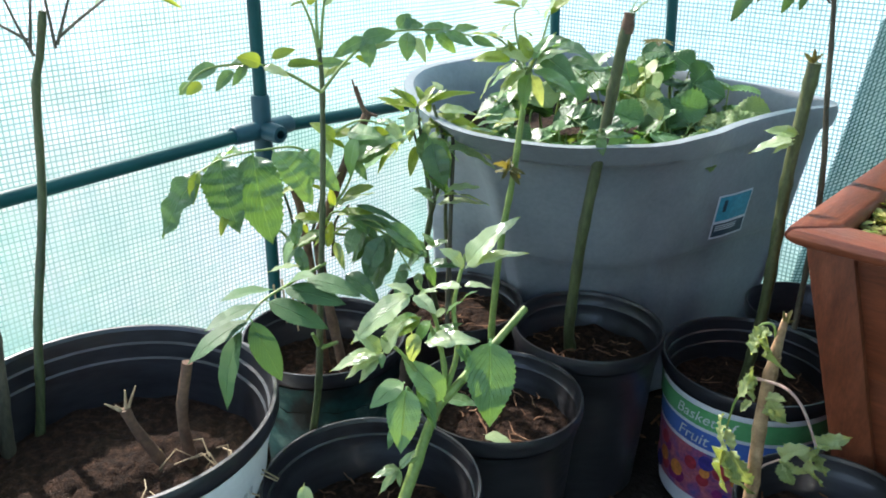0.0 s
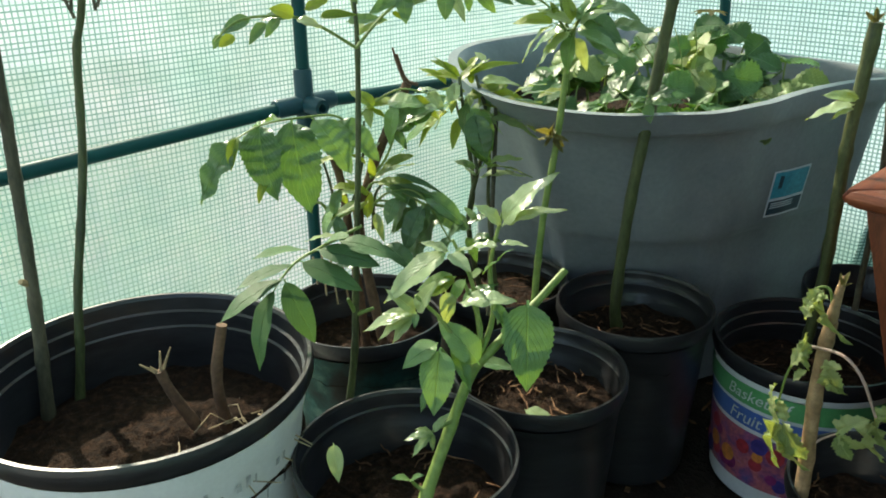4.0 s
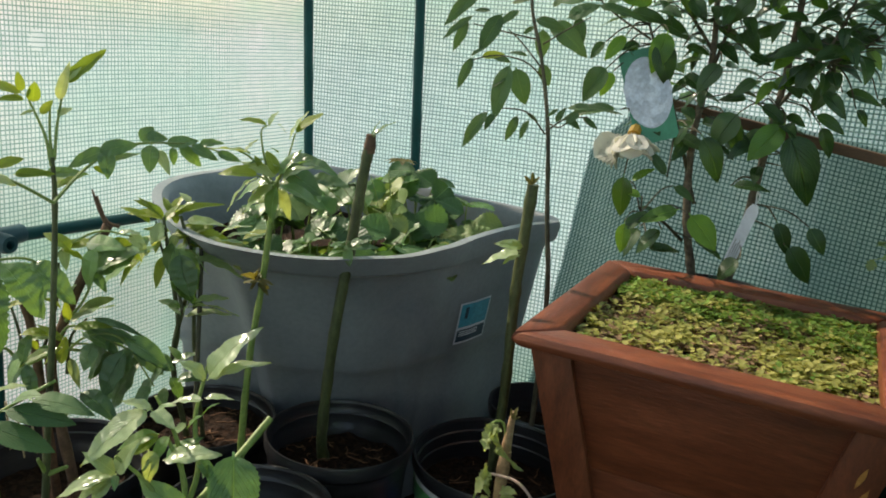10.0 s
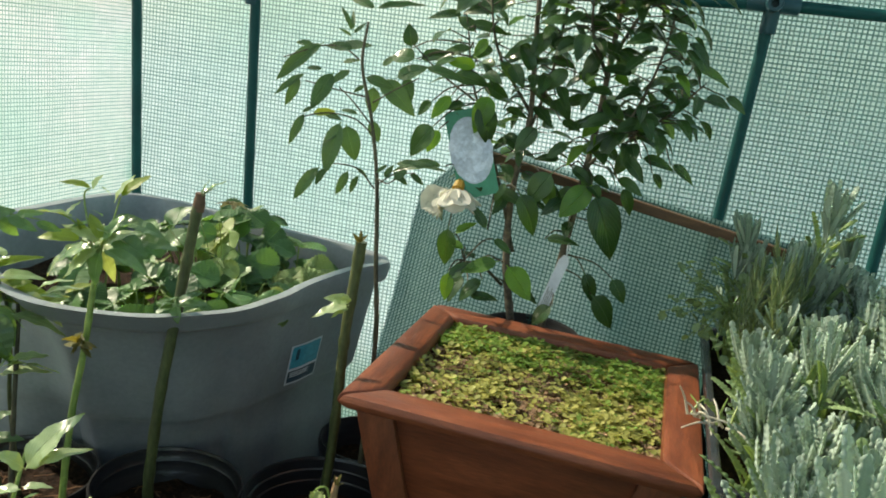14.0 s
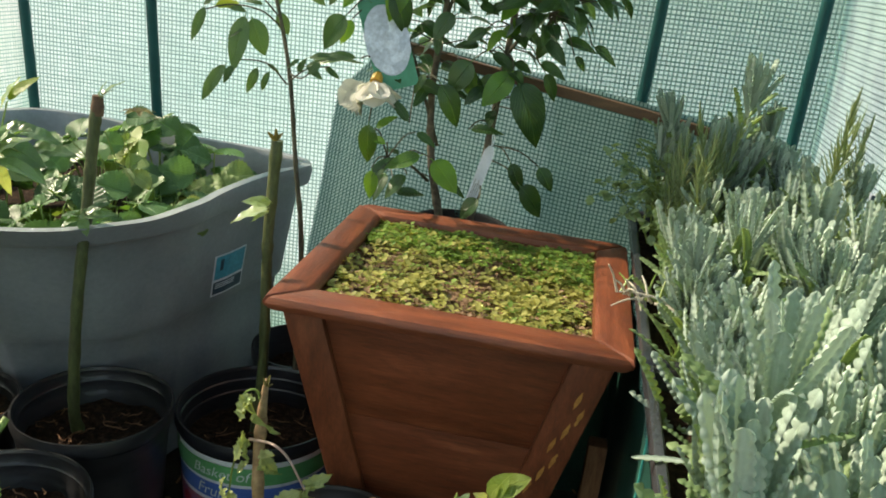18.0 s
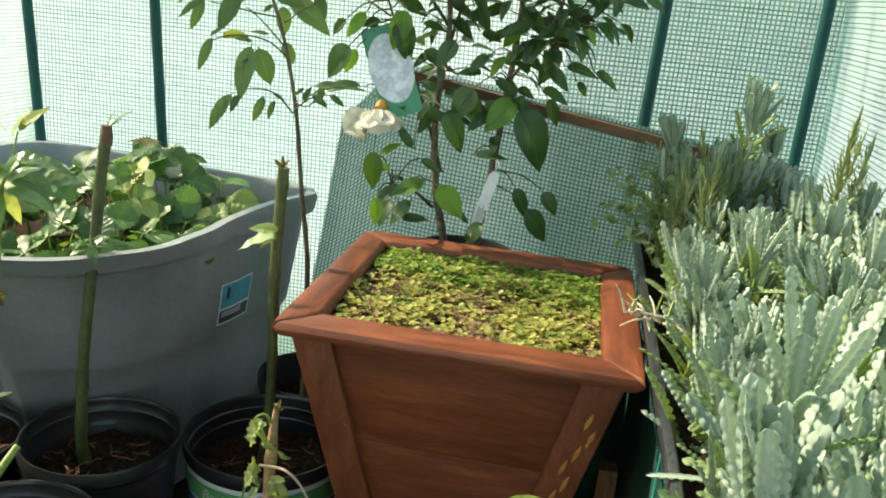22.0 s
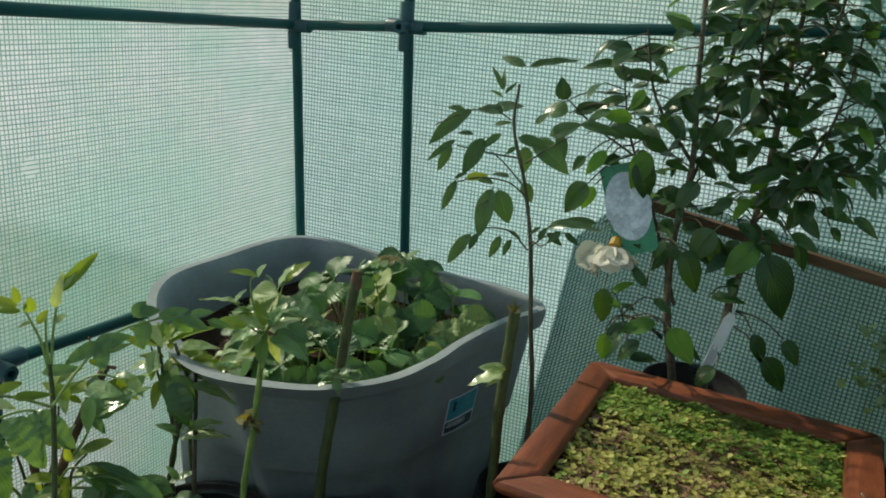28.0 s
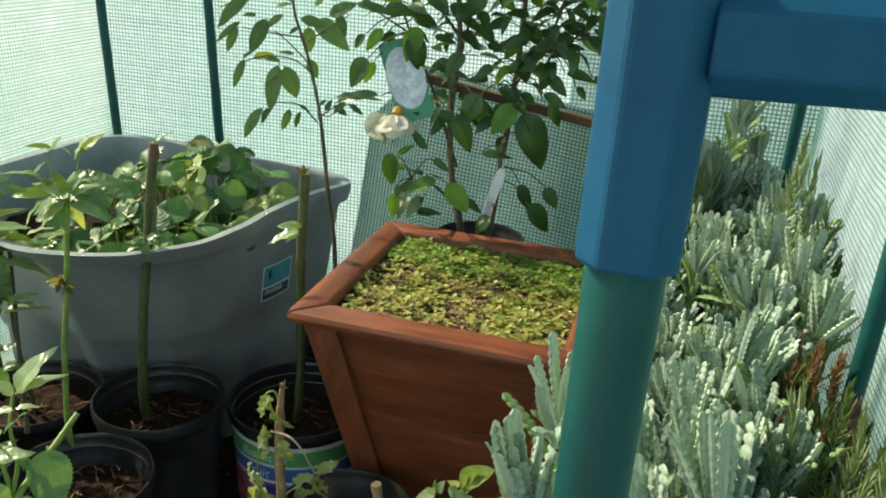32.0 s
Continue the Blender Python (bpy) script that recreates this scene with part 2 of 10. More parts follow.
WHITE_POT = surface("white_pot_plastic", [(0.24, (0.60, 0.61, 0.57)), (0.36, (0.78, 0.79, 0.78)), (0.75, (0.82, 0.83, 0.82))], 6, 0.5, bump_s=0.1, grain=0.05)
PRINT_GREY = surface("faded_print", [(0.35, (0.26, 0.27, 0.27)), (0.6, (0.55, 0.56, 0.55))], 40, 0.6)
SOIL = surface("dark_soil", [(0.3, (0.016, 0.009, 0.006)), (0.5, (0.036, 0.020, 0.012)), (0.75, (0.105, 0.057, 0.034))], 110, 0.95, fine=500, bump_s=1.0, bump_d=0.008, spec=0.15, grain=0.4)
CHIP = surface("dry_chips", [(0.3, (0.10, 0.050, 0.027)), (0.6, (0.23, 0.125, 0.070)), (0.85, (0.42, 0.29, 0.185))], 90, 0.9, spec=0.2)
STRAW = surface("dry_straw", [(0.3, (0.25, 0.18, 0.09)), (0.7, (0.5, 0.4, 0.25))], 60, 0.8)
WOOD = surface("red_stained_wood", [(0.25, (0.092, 0.023, 0.010)), (0.5, (0.165, 0.043, 0.017)), (0.8, (0.275, 0.078, 0.031))], 9, 0.42, fine=60, bump_s=0.35, bump_d=0.0015, stretch=(1, 7, 7))
WOOD_Y = surface("red_stained_wood_lengthwise", [(0.25, (0.092, 0.023, 0.010)), (0.5, (0.165, 0.043, 0.017)), (0.8, (0.275, 0.078, 0.031))], 9, 0.42, fine=60, bump_s=0.35, bump_d=0.0015, stretch=(7, 1, 7))
WOOD_Z = surface("red_stained_wood_upright", [(0.25, (0.092, 0.023, 0.010)), (0.5, (0.16, 0.042, 0.016)), (0.8, (0.26, 0.074, 0.030))], 9, 0.45, fine=60, bump_s=0.35, bump_d=0.0015, stretch=(7, 7, 1))
WORN = surface("worn_yellow_stain", [(0.3, (0.35, 0.14, 0.03)), (0.7, (0.55, 0.28, 0.07))], 60, 0.6)
CANE = surface("brown_batten", [(0.3, (0.085, 0.042, 0.019)), (0.7, (0.15, 0.08, 0.038))], 20, 0.6, stretch=(1, 8, 8))
GROUND = surface("bare_earth", [(0.3, (0.02, 0.015, 0.011)), (0.6, (0.05, 0.036, 0.026)), (0.85, (0.10, 0.08, 0.06))], 9, 0.95, fine=120, bump_s=1.0, bump_d=0.01, spec=0.2)
BOARD = surface("old_board", [(0.3, (0.10, 0.06, 0.035)), (0.7, (0.22, 0.14, 0.085))], 12, 0.8, stretch=(1, 8, 8))
GRASS = surface("lawn", [(0.3, (0.045, 0.09, 0.022)), (0.5, (0.085, 0.13, 0.035)), (0.75, (0.17, 0.17, 0.075))], 0.8, 0.95, fine=14, bump_s=1.0, bump_d=0.05, spec=0.1)
STEM_GREEN = surface("green_stem", [(0.28, (0.026, 0.028, 0.012)), (0.5, (0.06, 0.078, 0.024)), (0.74, (0.12, 0.13, 0.05))], 26, 0.5, fine=260, bump_s=0.5, stretch=(1, 1, 0.35), grain=0.4)
STEM_DARK = surface("grey_brown_stem", [(0.28, (0.032, 0.030, 0.017)), (0.5, (0.075, 0.068, 0.038)), (0.74, (0.15, 0.13, 0.08))], 30, 0.65, fine=260, bump_s=0.7, stretch=(1, 1, 0.4), grain=0.4)
BARK = surface("brown_bark", [(0.3, (0.07, 0.036, 0.02)), (0.7, (0.19, 0.11, 0.062))], 70, 0.8, bump_s=0.8)
CAM_BARK = surface("grey_bark", [(0.3, (0.075, 0.06, 0.042)), (0.7, (0.21, 0.17, 0.12))], 70, 0.8, bump_s=0.8)
PETIOLE = surface("pale_green_stalk", [(0.3, (0.12, 0.20, 0.04)), (0.7, (0.24, 0.32, 0.08))], 40, 0.5)
CUT = surface("cut_wood", [(0.3, (0.3, 0.2, 0.1)), (0.7, (0.5, 0.36, 0.2))], 90, 0.8)
ELDER = leaf_material("elder_leaf", (0.056, 0.135, 0.060), (0.145, 0.265, 0.120), 0.34, 0.30, glow=(1.7, 1.6, 0.5), coat=0.4)
BUSH = leaf_material("fresh_leaf", (0.075, 0.185, 0.060), (0.21, 0.36, 0.135), 0.30, 0.30, glow=(1.6, 1.55, 0.45), coat=0.5)
YOUNG = leaf_material("young_leaf", (0.13, 0.23, 0.035), (0.28, 0.37, 0.08), 0.38, 0.45, glow=(1.5, 1.35, 0.4))
RED_TIP = leaf_material("reddish_young_leaf", (0.10, 0.098, 0.032), (0.19, 0.18, 0.06), 0.45, 0.35, glow=(1.4, 1.2, 0.5))
CAMELLIA = leaf_material("camellia_leaf", (0.020, 0.062, 0.020), (0.055, 0.125, 0.036), 0.30, 0.24, glow=(1.6, 1.5, 0.4), coat=0.3)
BERRY_LEAF = leaf_material("strawberry_leaf", (0.020, 0.075, 0.026), (0.125, 0.265, 0.09), 0.38, 0.28, glow=(1.5, 1.5, 0.5), spec=0.55)
LAVENDER = leaf_material("lavender_leaf", (0.225, 0.315, 0.25), (0.41, 0.505, 0.425), 0.85, 0.15, glow=(1.2, 1.3, 0.8), veins=False)
LAV_GREEN = leaf_material("lavender_green_leaf", (0.13, 0.22, 0.09), (0.27, 0.38, 0.18), 0.7, 0.3, glow=(1.4, 1.4, 0.6), veins=False)
ROSEMARY = leaf_material("narrow_leaf", (0.12, 0.19, 0.09), (0.27, 0.35, 0.20), 0.5, 0.2, veins=False)
COVER = leaf_material("groundcover_leaf", (0.15, 0.165, 0.032), (0.44, 0.42, 0.13), 0.5, 0.3, glow=(1.3, 1.3, 0.5), veins=False)
COVER_BRIGHT = leaf_material("bright_groundcover_leaf", (0.075, 0.17, 0.022), (0.22, 0.33, 0.065), 0.5, 0.3, glow=(1.3, 1.4, 0.5), veins=False)
WHITE_CARD = surface("white_card", [(0.3, (0.62, 0.66, 0.72)), (0.7, (0.74, 0.77, 0.82))], 30, 0.5, grain=0.06)
GREEN_CARD = surface("green_card", [(0.3, (0.02, 0.18, 0.10)), (0.7, (0.04, 0.26, 0.15))], 30, 0.4, grain=0.08)
PETAL = leaf_material("white_petal", (0.62, 0.60, 0.52), (0.82, 0.80, 0.74), 0.6, 0.3, glow=(1, 1, 0.9), veins=False)
PETAL_BROWN = leaf_material("faded_petal", (0.50, 0.51, 0.44), (0.68, 0.68, 0.60), 0.6, 0.3, glow=(1, 1, 0.85), veins=False)
CYAN_PRINT = surface("cyan_print", [(0.3, (0.03, 0.28, 0.40)), (0.7, (0.05, 0.36, 0.48))], 50, 0.35)
DARK_PRINT = surface("dark_print", [(0.3, (0.01, 0.03, 0.05)), (0.7, (0.03, 0.06, 0.09))], 50, 0.35)
BUCKET_GREEN = surface("bucket_green_print", [(0.3, (0.07, 0.32, 0.10)), (0.7, (0.14, 0.43, 0.17))], 25, 0.35, grain=0.08, coat=0.3)
BUCKET_BLUE = surface("bucket_blue_print", [(0.3, (0.05, 0.13, 0.42)), (0.7, (0.08, 0.18, 0.52))], 25, 0.35, grain=0.08, coat=0.3)
BUCKET_FRUIT = surface("bucket_fruit_print", [(0.30, (0.08, 0.10, 0.30)), (0.48, (0.32, 0.09, 0.20)), (0.62, (0.52, 0.15, 0.16)), (0.8, (0.20, 0.18, 0.46))], 45, 0.35)
TEAL_PRINT = surface("teal_swirl_print", [(0.42, (0.008, 0.016, 0.016)), (0.56, (0.015, 0.075, 0.07)), (0.70, (0.16, 0.26, 0.22))], 16, 0.4)
BOUNCE_PAVING = surface("bounce_paving", [(0.3, (0.42, 0.40, 0.37)), (0.7, (0.56, 0.54, 0.50))], 3, 0.9, fine=60, bump_s=0.5)
CLEAR_TRAY = surface("smoky_tray_plastic", [(0.3, (0.012, 0.014, 0.016)), (0.7, (0.05, 0.055, 0.06))], 12, 0.14, stretch=(1, 1, 6), bump_s=0.3)
BACKDROP_GROUND = surface("pale_backdrop_ground", [(0.3, (0.34, 0.36, 0.39)), (0.7, (0.50, 0.52, 0.56))], 2, 0.95, fine=40, bump_s=0.6)
SHRUB = leaf_material("garden_shrub_leaf", (0.05, 0.10, 0.02), (0.16, 0.22, 0.05), 0.5, 0.35, veins=False)
WITHERED = surface("withered_leaf", [(0.3, (0.12, 0.06, 0.035)), (0.55, (0.27, 0.17, 0.10)), (0.8, (0.48, 0.37, 0.26))], 90, 0.9, spec=0.2)
PALE_DRY = surface("bleached_dry_leaf", [(0.3, (0.42, 0.38, 0.28)), (0.7, (0.68, 0.64, 0.54))], 60, 0.8)
BACKLIT = leaf_material("thin_elder_leaf", (0.040, 0.100, 0.042), (0.105, 0.19, 0.085), 0.45, 0.26, glow=(1.4, 1.4, 0.55))
VIVID = leaf_material("backlit_camellia_leaf", (0.05, 0.16, 0.025), (0.14, 0.30, 0.05), 0.30, 0.42, coat=0.2)
BOUNCE_GROUND = surface("white_bounce_ground", [(0.3, (0.66, 0.67, 0.66)), (0.7, (0.78, 0.78, 0.77))], 2, 0.9, fine=40, bump_s=0.4)
TAN = surface("tan_stem", [(0.3, (0.20, 0.115, 0.055)), (0.7, (0.48, 0.31, 0.17))], 60, 0.75, bump_s=0.6)
PINK = surface("pinkish_shoot", [(0.3, (0.32, 0.20, 0.16)), (0.7, (0.46, 0.32, 0.26))], 40, 0.5)


# ---- mesh tools ----
class Shape:
    """Gathers vertices and faces for one mesh."""

    def __init__(self):
        self.v, self.f, self.uv = [], [], {}

    def add(self, verts, faces):
        n = len(self.v)
        self.v.extend(tuple(p) for p in verts)
        self.f.extend(tuple(i + n for i in face) for face in faces)
        return self

    def tube(self, pts, radii, n=7, caps=True):
        pts = [Vector(p) for p in pts]
        if not hasattr(radii, "__len__"):
            radii = [radii] * len(pts)
        rings, side = [], None
        for i, p in enumerate(pts):
            d = (pts[min(i + 1, len(pts) - 1)] - pts[max(i - 1, 0)]).normalized()
            if side is None:
                side = d.orthogonal().normalized()
            side = (side - d * side.dot(d)).normalized()
            up = d.cross(side)
            rings.append([p + (side * math.cos(a) + up * math.sin(a)) * radii[i] for a in (2 * math.pi * k / n for k in range(n))])
        verts = [p for r in rings for p in r]
        faces = [(i * n + k, i * n + (k + 1) % n, (i + 1) * n + (k + 1) % n, (i + 1) * n + k) for i in range(len(pts) - 1) for k in range(n)]
        if caps:
            faces.append(tuple(range(n - 1, -1, -1)))
            faces.append(tuple(range(len(verts) - n, len(verts))))
        return self.add(verts, faces)

    def lathe(self, profile, centre, n=48, arc=None, squash=None, phase=0.0):
        """Turns (radius, height) pairs round the upright through centre."""
        a0, a1 = arc or (0, 2 * math.pi)
        full = arc is None
        cols = n if full else n + 1
        verts = []
        for k in range(cols):
            a = a0 + (a1 - a0) * k / n + phase
            s = squash(a) if squash else 1.0
            for r, z in profile:
                verts.append((centre[0] + r * s * math.cos(a), centre[1] + r * s * math.sin(a), centre[2] + z))
        m = len(profile)
        faces = []
        for k in range(n):
            for i in range(m - 1):
                a, b = k * m + i, ((k + 1) % cols if full else k + 1) * m + i
                faces.append((a, b, b + 1, a + 1))
        return self.add(verts, faces)

    def box(self, lo, hi, m=None):
        (x0, y0, z0), (x1, y1, z1) = lo, hi
        vs = [Vector(p) for p in ((x0, y0, z0), (x1, y0, z0), (x1, y1, z0), (x0, y1, z0), (x0, y0, z1), (x1, y0, z1), (x1, y1, z1), (x0, y1, z1))]
        return self.hexa([m @ p for p in vs] if m else vs)

    def hexa(self, vs):
        return self.add(vs, [(3, 2, 1, 0), (4, 5, 6, 7), (0, 1, 5, 4), (1, 2, 6, 5), (2, 3, 7, 6), (3, 0, 4, 7)])

    def mesh(self, name, mat, smooth=True, bevel=0.0):
        me = bpy.data.meshes.new(name)
        me.from_pydata([tuple(p) for p in self.v], [], self.f)
        if bevel:
            bm = bmesh.new()
            bm.from_mesh(me)
            bmesh.ops.bevel(bm, geom=bm.edges[:], offset=bevel, segments=2, profile=0.5, affect="EDGES")
            bm.to_mesh(me)
            bm.free()
        if mat:
            me.materials.append(mat)
        if smooth:
            me.polygons.foreach_set("use_smooth", [True] * len(me.polygons))
            me.set_sharp_from_angle(angle=radians(38))
        me.update()
        return me


def thing(name, label, category, group="", at=(0, 0, 0)):
    ob = new(name)
    ob.location = at
    ob.empty_display_size = 0.05
    return tagged(ob, label, category, group)


def part(name, shape, mat, parent=None, label="", smooth=True, bevel=0.0):
    ob = new(name, shape.mesh(name, mat, smooth, bevel) if isinstance(shape, Shape) else shape)
    if parent:
        ob.parent = parent
        ob.matrix_parent_inverse = Matrix.Translation(-full_place(parent))
    if label:
        tagged(ob, label)
    return ob


def full_place(ob):
    """Where an unturned thing or part stands."""
    p = Vector(ob.location)
    while ob.parent:
        ob = ob.parent
        p = Vector(ob.location)
        break
    return p


def setting(name, shape, mat, label, category, smooth=True, bevel=0.0):
    return tagged(part(name, shape, mat, None, "", smooth, bevel), label, category, "", "structure")


def spline(pts, steps=6):
    """A smooth line through the points (Catmull-Rom)."""
    pts = [Vector(p) for p in pts]
    if len(pts) < 3:
        return [pts[0].lerp(pts[-1], i / steps) for i in range(steps + 1)]
    ext = [pts[0] * 2 - pts[1]] + pts + [pts[-1] * 2 - pts[-2]]
    out = []
    for a, b, c, d in zip(ext, ext[1:], ext[2:], ext[3:]):
        for i in range(steps):
            t = i / steps
            out.append(0.5 * ((2 * b) + (c - a) * t + (2 * a - 5 * b + 4 * c - d) * t * t + (3 * b - a - 3 * c + d) * t ** 3))
    out.append(pts[-1])
    return out


# ---- ground and the greenhouse skin ----
g = Shape()
g.add([(-300, -300, FZ - 0.012), (300, -300, FZ - 0.012), (300, 300, FZ - 0.012), (-300, 300, FZ - 0.012)], [(0, 1, 2, 3)])
setting("ground", g, GRASS, "rough lawn round the greenhouse", "lawn")

# Unseen slab added outside the doorway to bounce sunlight onto the pot fronts.
setting("pavement", Shape().box((-2.2, -4.5, FZ - 0.03), (2.2, YB - 0.05, FZ - 0.002)), BOUNCE_PAVING, "unseen pale slab added outside the doorway to bounce sunlight in", "pavement", bevel=0.005)

# Made-up white ground: reflects sun and shows bright through the end film.
setting("bounce_yard", Shape().box((-30, 2.6, FZ - 0.03), (30, 40, FZ - 0.005)), BOUNCE_GROUND, "white ground added behind the greenhouse to brighten the end wall", "yard")

# Invented pale strip, so the upper left film shows whiter than lawn.
setting("backdrop_strip", Shape().box((-40, -12, FZ - 0.03), (-2.9, 2.59, FZ - 0.004)), BACKDROP_GROUND, "pale grey ground added beyond the lawn to whiten the left film", "gravel")


def garden_shrub(x, y, r, h, seed, tint):
    """A low shrub outside, seen only as a blur through the film."""
    rr = random.Random(seed)
    sh = thing("garden_shrub", "low leafy shrub outside on the lawn", "shrub", "shrubs on the lawn", (x, y, FZ))
    s = Shape()
    for _ in range(260):
        a, q, t = rr.uniform(0, 6.28), r * math.sqrt(rr.random()), rr.random()
        q *= 1 - 0.5 * t * t
        p = Vector((x + q * math.cos(a), y + q * math.sin(a), FZ + 0.03 + h * t))
        u = Vector((rr.uniform(-1, 1), rr.uniform(-1, 1), rr.uniform(-0.6, 1))).normalized() * rr.uniform(0.03, 0.06)
        w = u.orthogonal() * 0.35
        s.add([p, p + u * 0.5 + w, p + u, p + u * 0.5 - w], [(0, 1, 2, 3)])
    part("leaves", s, tint, sh)
    part("stem", Shape().tube([(x, y, FZ - 0.01), (x, y, FZ + h * 0.6)], [0.02, 0.01], 6), BARK, sh)


for k, (x, y, r, h) in enumerate(((-1.35, 0.30, 0.28, 0.30), (-1.5, 1.05, 0.32, 0.42), (-1.25, 1.75, 0.25, 0.30), (-1.9, 0.62, 0.35, 0.45), (-2.1, 1.7, 0.4, 0.45), (-1.45, -0.35, 0.3, 0.35))):
    garden_shrub(x, y, r, h, 900 + k, (SHRUB, COVER_BRIGHT, ELDER, STRAW, SHRUB, SHRUB)[k])

fl = Shape()
nx, ny = 36, 54
rnd = random.Random(4)
for j in range(ny + 1):
    for i in range(nx + 1):
        x, y = XL + (XR - XL) * i / nx, YB + (YE - YB) * j / ny
        fl.v.append((x, y, FZ - 0.004 + 0.008 * noise.noise((x * 9, y * 9, 1.3))))
fl.f = [(j * (nx + 1) + i, j * (nx + 1) + i + 1, (j + 1) * (nx + 1) + i + 1, (j + 1) * (nx + 1) + i) for j in range(ny) for i in range(nx)]
setting("floor", fl, GROUND, "dark bare earth floor of the greenhouse", "floor")


def skin(name, origin, across, up, w, h, label, swell=0.0, threads=True, seed=1, pitch=0.0075, category="wall", mat=None, wide=0.00088, thread=None):
    """A sheet of film with its woven threads; it sags a little between the tubes."""
    o, a, u = Vector(origin), Vector(across).normalized(), Vector(up).normalized()
    n = a.cross(u)

    def at(s, t, off=0.0):
        bulge = swell * noise.noise((s * 2.1 + seed, t * 2.1, seed * 3.7)) + 0.0025 * noise.noise((s * 17, t * 17, seed))
        return o + a * s + u * t + n * (bulge + off)
    f = Shape()
    cs, ct = int(w / 0.05), int(h / 0.05)
    f.v = [at(w * i / cs, h * k / ct) for k in range(ct + 1) for i in range(cs + 1)]
    f.f = [(k * (cs + 1) + i, k * (cs + 1) + i + 1, (k + 1) * (cs + 1) + i + 1, (k + 1) * (cs + 1) + i) for k in range(ct) for i in range(cs)]
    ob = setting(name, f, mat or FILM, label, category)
    ob.visible_shadow = False
    if not threads:
        return ob
    th = Shape()

    def ribbon(line, side):
        k = len(line)
        th.add([p - side * wide for p in line] + [p + side * wide for p in line], [(i, i + 1, k + i + 1, k + i) for i in range(k - 1)])
    rr = random.Random(seed)
    seg = 0.04
    for i in range(1, int(w / pitch)):
        s, m = i * pitch + rr.uniform(-0.0006, 0.0006), int(h / seg)
        ribbon([at(s + 0.0022 * noise.noise((s * 6, h * k / m * 5, seed)), h * k / m, 0.0012) for k in range(m + 1)], a)
    for i in range(1, int(h / pitch)):
        t, m = i * pitch + rr.uniform(-0.0006, 0.0006), int(w / seg)
        ribbon([at(w * k / m, t + 0.0022 * noise.noise((t * 6, w * k / m * 5, seed + 9)), 0.0016) for k in range(m + 1)], u)
    net = part("woven_threads", th, thread or THREAD, ob, "dark green woven grid in the film")
    tagged(net, kind="stuff")
    net.visible_shadow = False
    return ob


H = EAVE - FZ
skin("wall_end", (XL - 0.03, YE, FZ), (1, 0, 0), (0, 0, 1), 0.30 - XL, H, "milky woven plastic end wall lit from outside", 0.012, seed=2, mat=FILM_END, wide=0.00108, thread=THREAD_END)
# Same end wall, given a darker mint tint from x = 0.27 on.
skin("door_panel", (0.27, YE, FZ), (1, 0, 0), (0, 0, 1), XR - 0.24, H, "right part of the end wall in darker mint woven plastic", 0.010, seed=3, mat=PANEL, category="door panel", wide=0.0013)
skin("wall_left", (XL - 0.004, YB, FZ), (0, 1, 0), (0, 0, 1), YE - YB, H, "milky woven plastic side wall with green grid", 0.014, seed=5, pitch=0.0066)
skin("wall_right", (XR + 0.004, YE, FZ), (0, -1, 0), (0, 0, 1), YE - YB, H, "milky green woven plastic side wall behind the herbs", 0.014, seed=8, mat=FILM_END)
# Unseen back wall, left open in the middle to let more daylight in.
for nm, x0, x1 in (("wall_back_left", XL, XL + 0.14), ("wall_back_right", XR - 0.14, XR)):
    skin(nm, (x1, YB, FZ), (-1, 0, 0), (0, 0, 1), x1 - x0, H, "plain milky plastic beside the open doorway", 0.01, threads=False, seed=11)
slope = math.hypot((XR - XL) / 2, RIDGE - EAVE)
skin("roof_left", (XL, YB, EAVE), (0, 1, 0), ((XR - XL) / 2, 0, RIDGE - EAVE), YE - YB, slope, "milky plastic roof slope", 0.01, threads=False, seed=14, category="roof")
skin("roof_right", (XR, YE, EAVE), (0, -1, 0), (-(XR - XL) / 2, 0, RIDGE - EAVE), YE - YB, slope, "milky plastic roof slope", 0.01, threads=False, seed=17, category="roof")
for yy, nm in ((YE, "gable_end"), (YB, "gable_back")):
    gs = Shape().add([(XL, yy, EAVE), (XR, yy, EAVE), ((XL + XR) / 2, yy, RIDGE)], [(0, 1, 2)])
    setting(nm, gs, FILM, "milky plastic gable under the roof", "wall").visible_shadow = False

# the flap before the end wall, hung from the batten, in darker film and threads
def flap_at(u, v, off=0.0):
    x0, x1 = -0.185 + 0.085 * v, 0.62
    x = x0 + (x1 - x0) * u
    top = min(0.872 - 0.144 * (x + 0.02), 0.76 + (x + 0.10) * 1.1)
    z = FZ + 0.01 + (top - FZ) * v
    gather = math.exp(-u * 9)
    deep = 0.004 * math.sin(x * 26 + v * 3) + 0.003 * gather * math.sin(u * 95 + v * 2) + 0.006 * noise.noise((x * 6, z * 6, 4))
    return Vector((x, YE - 0.040 + off + deep, z))


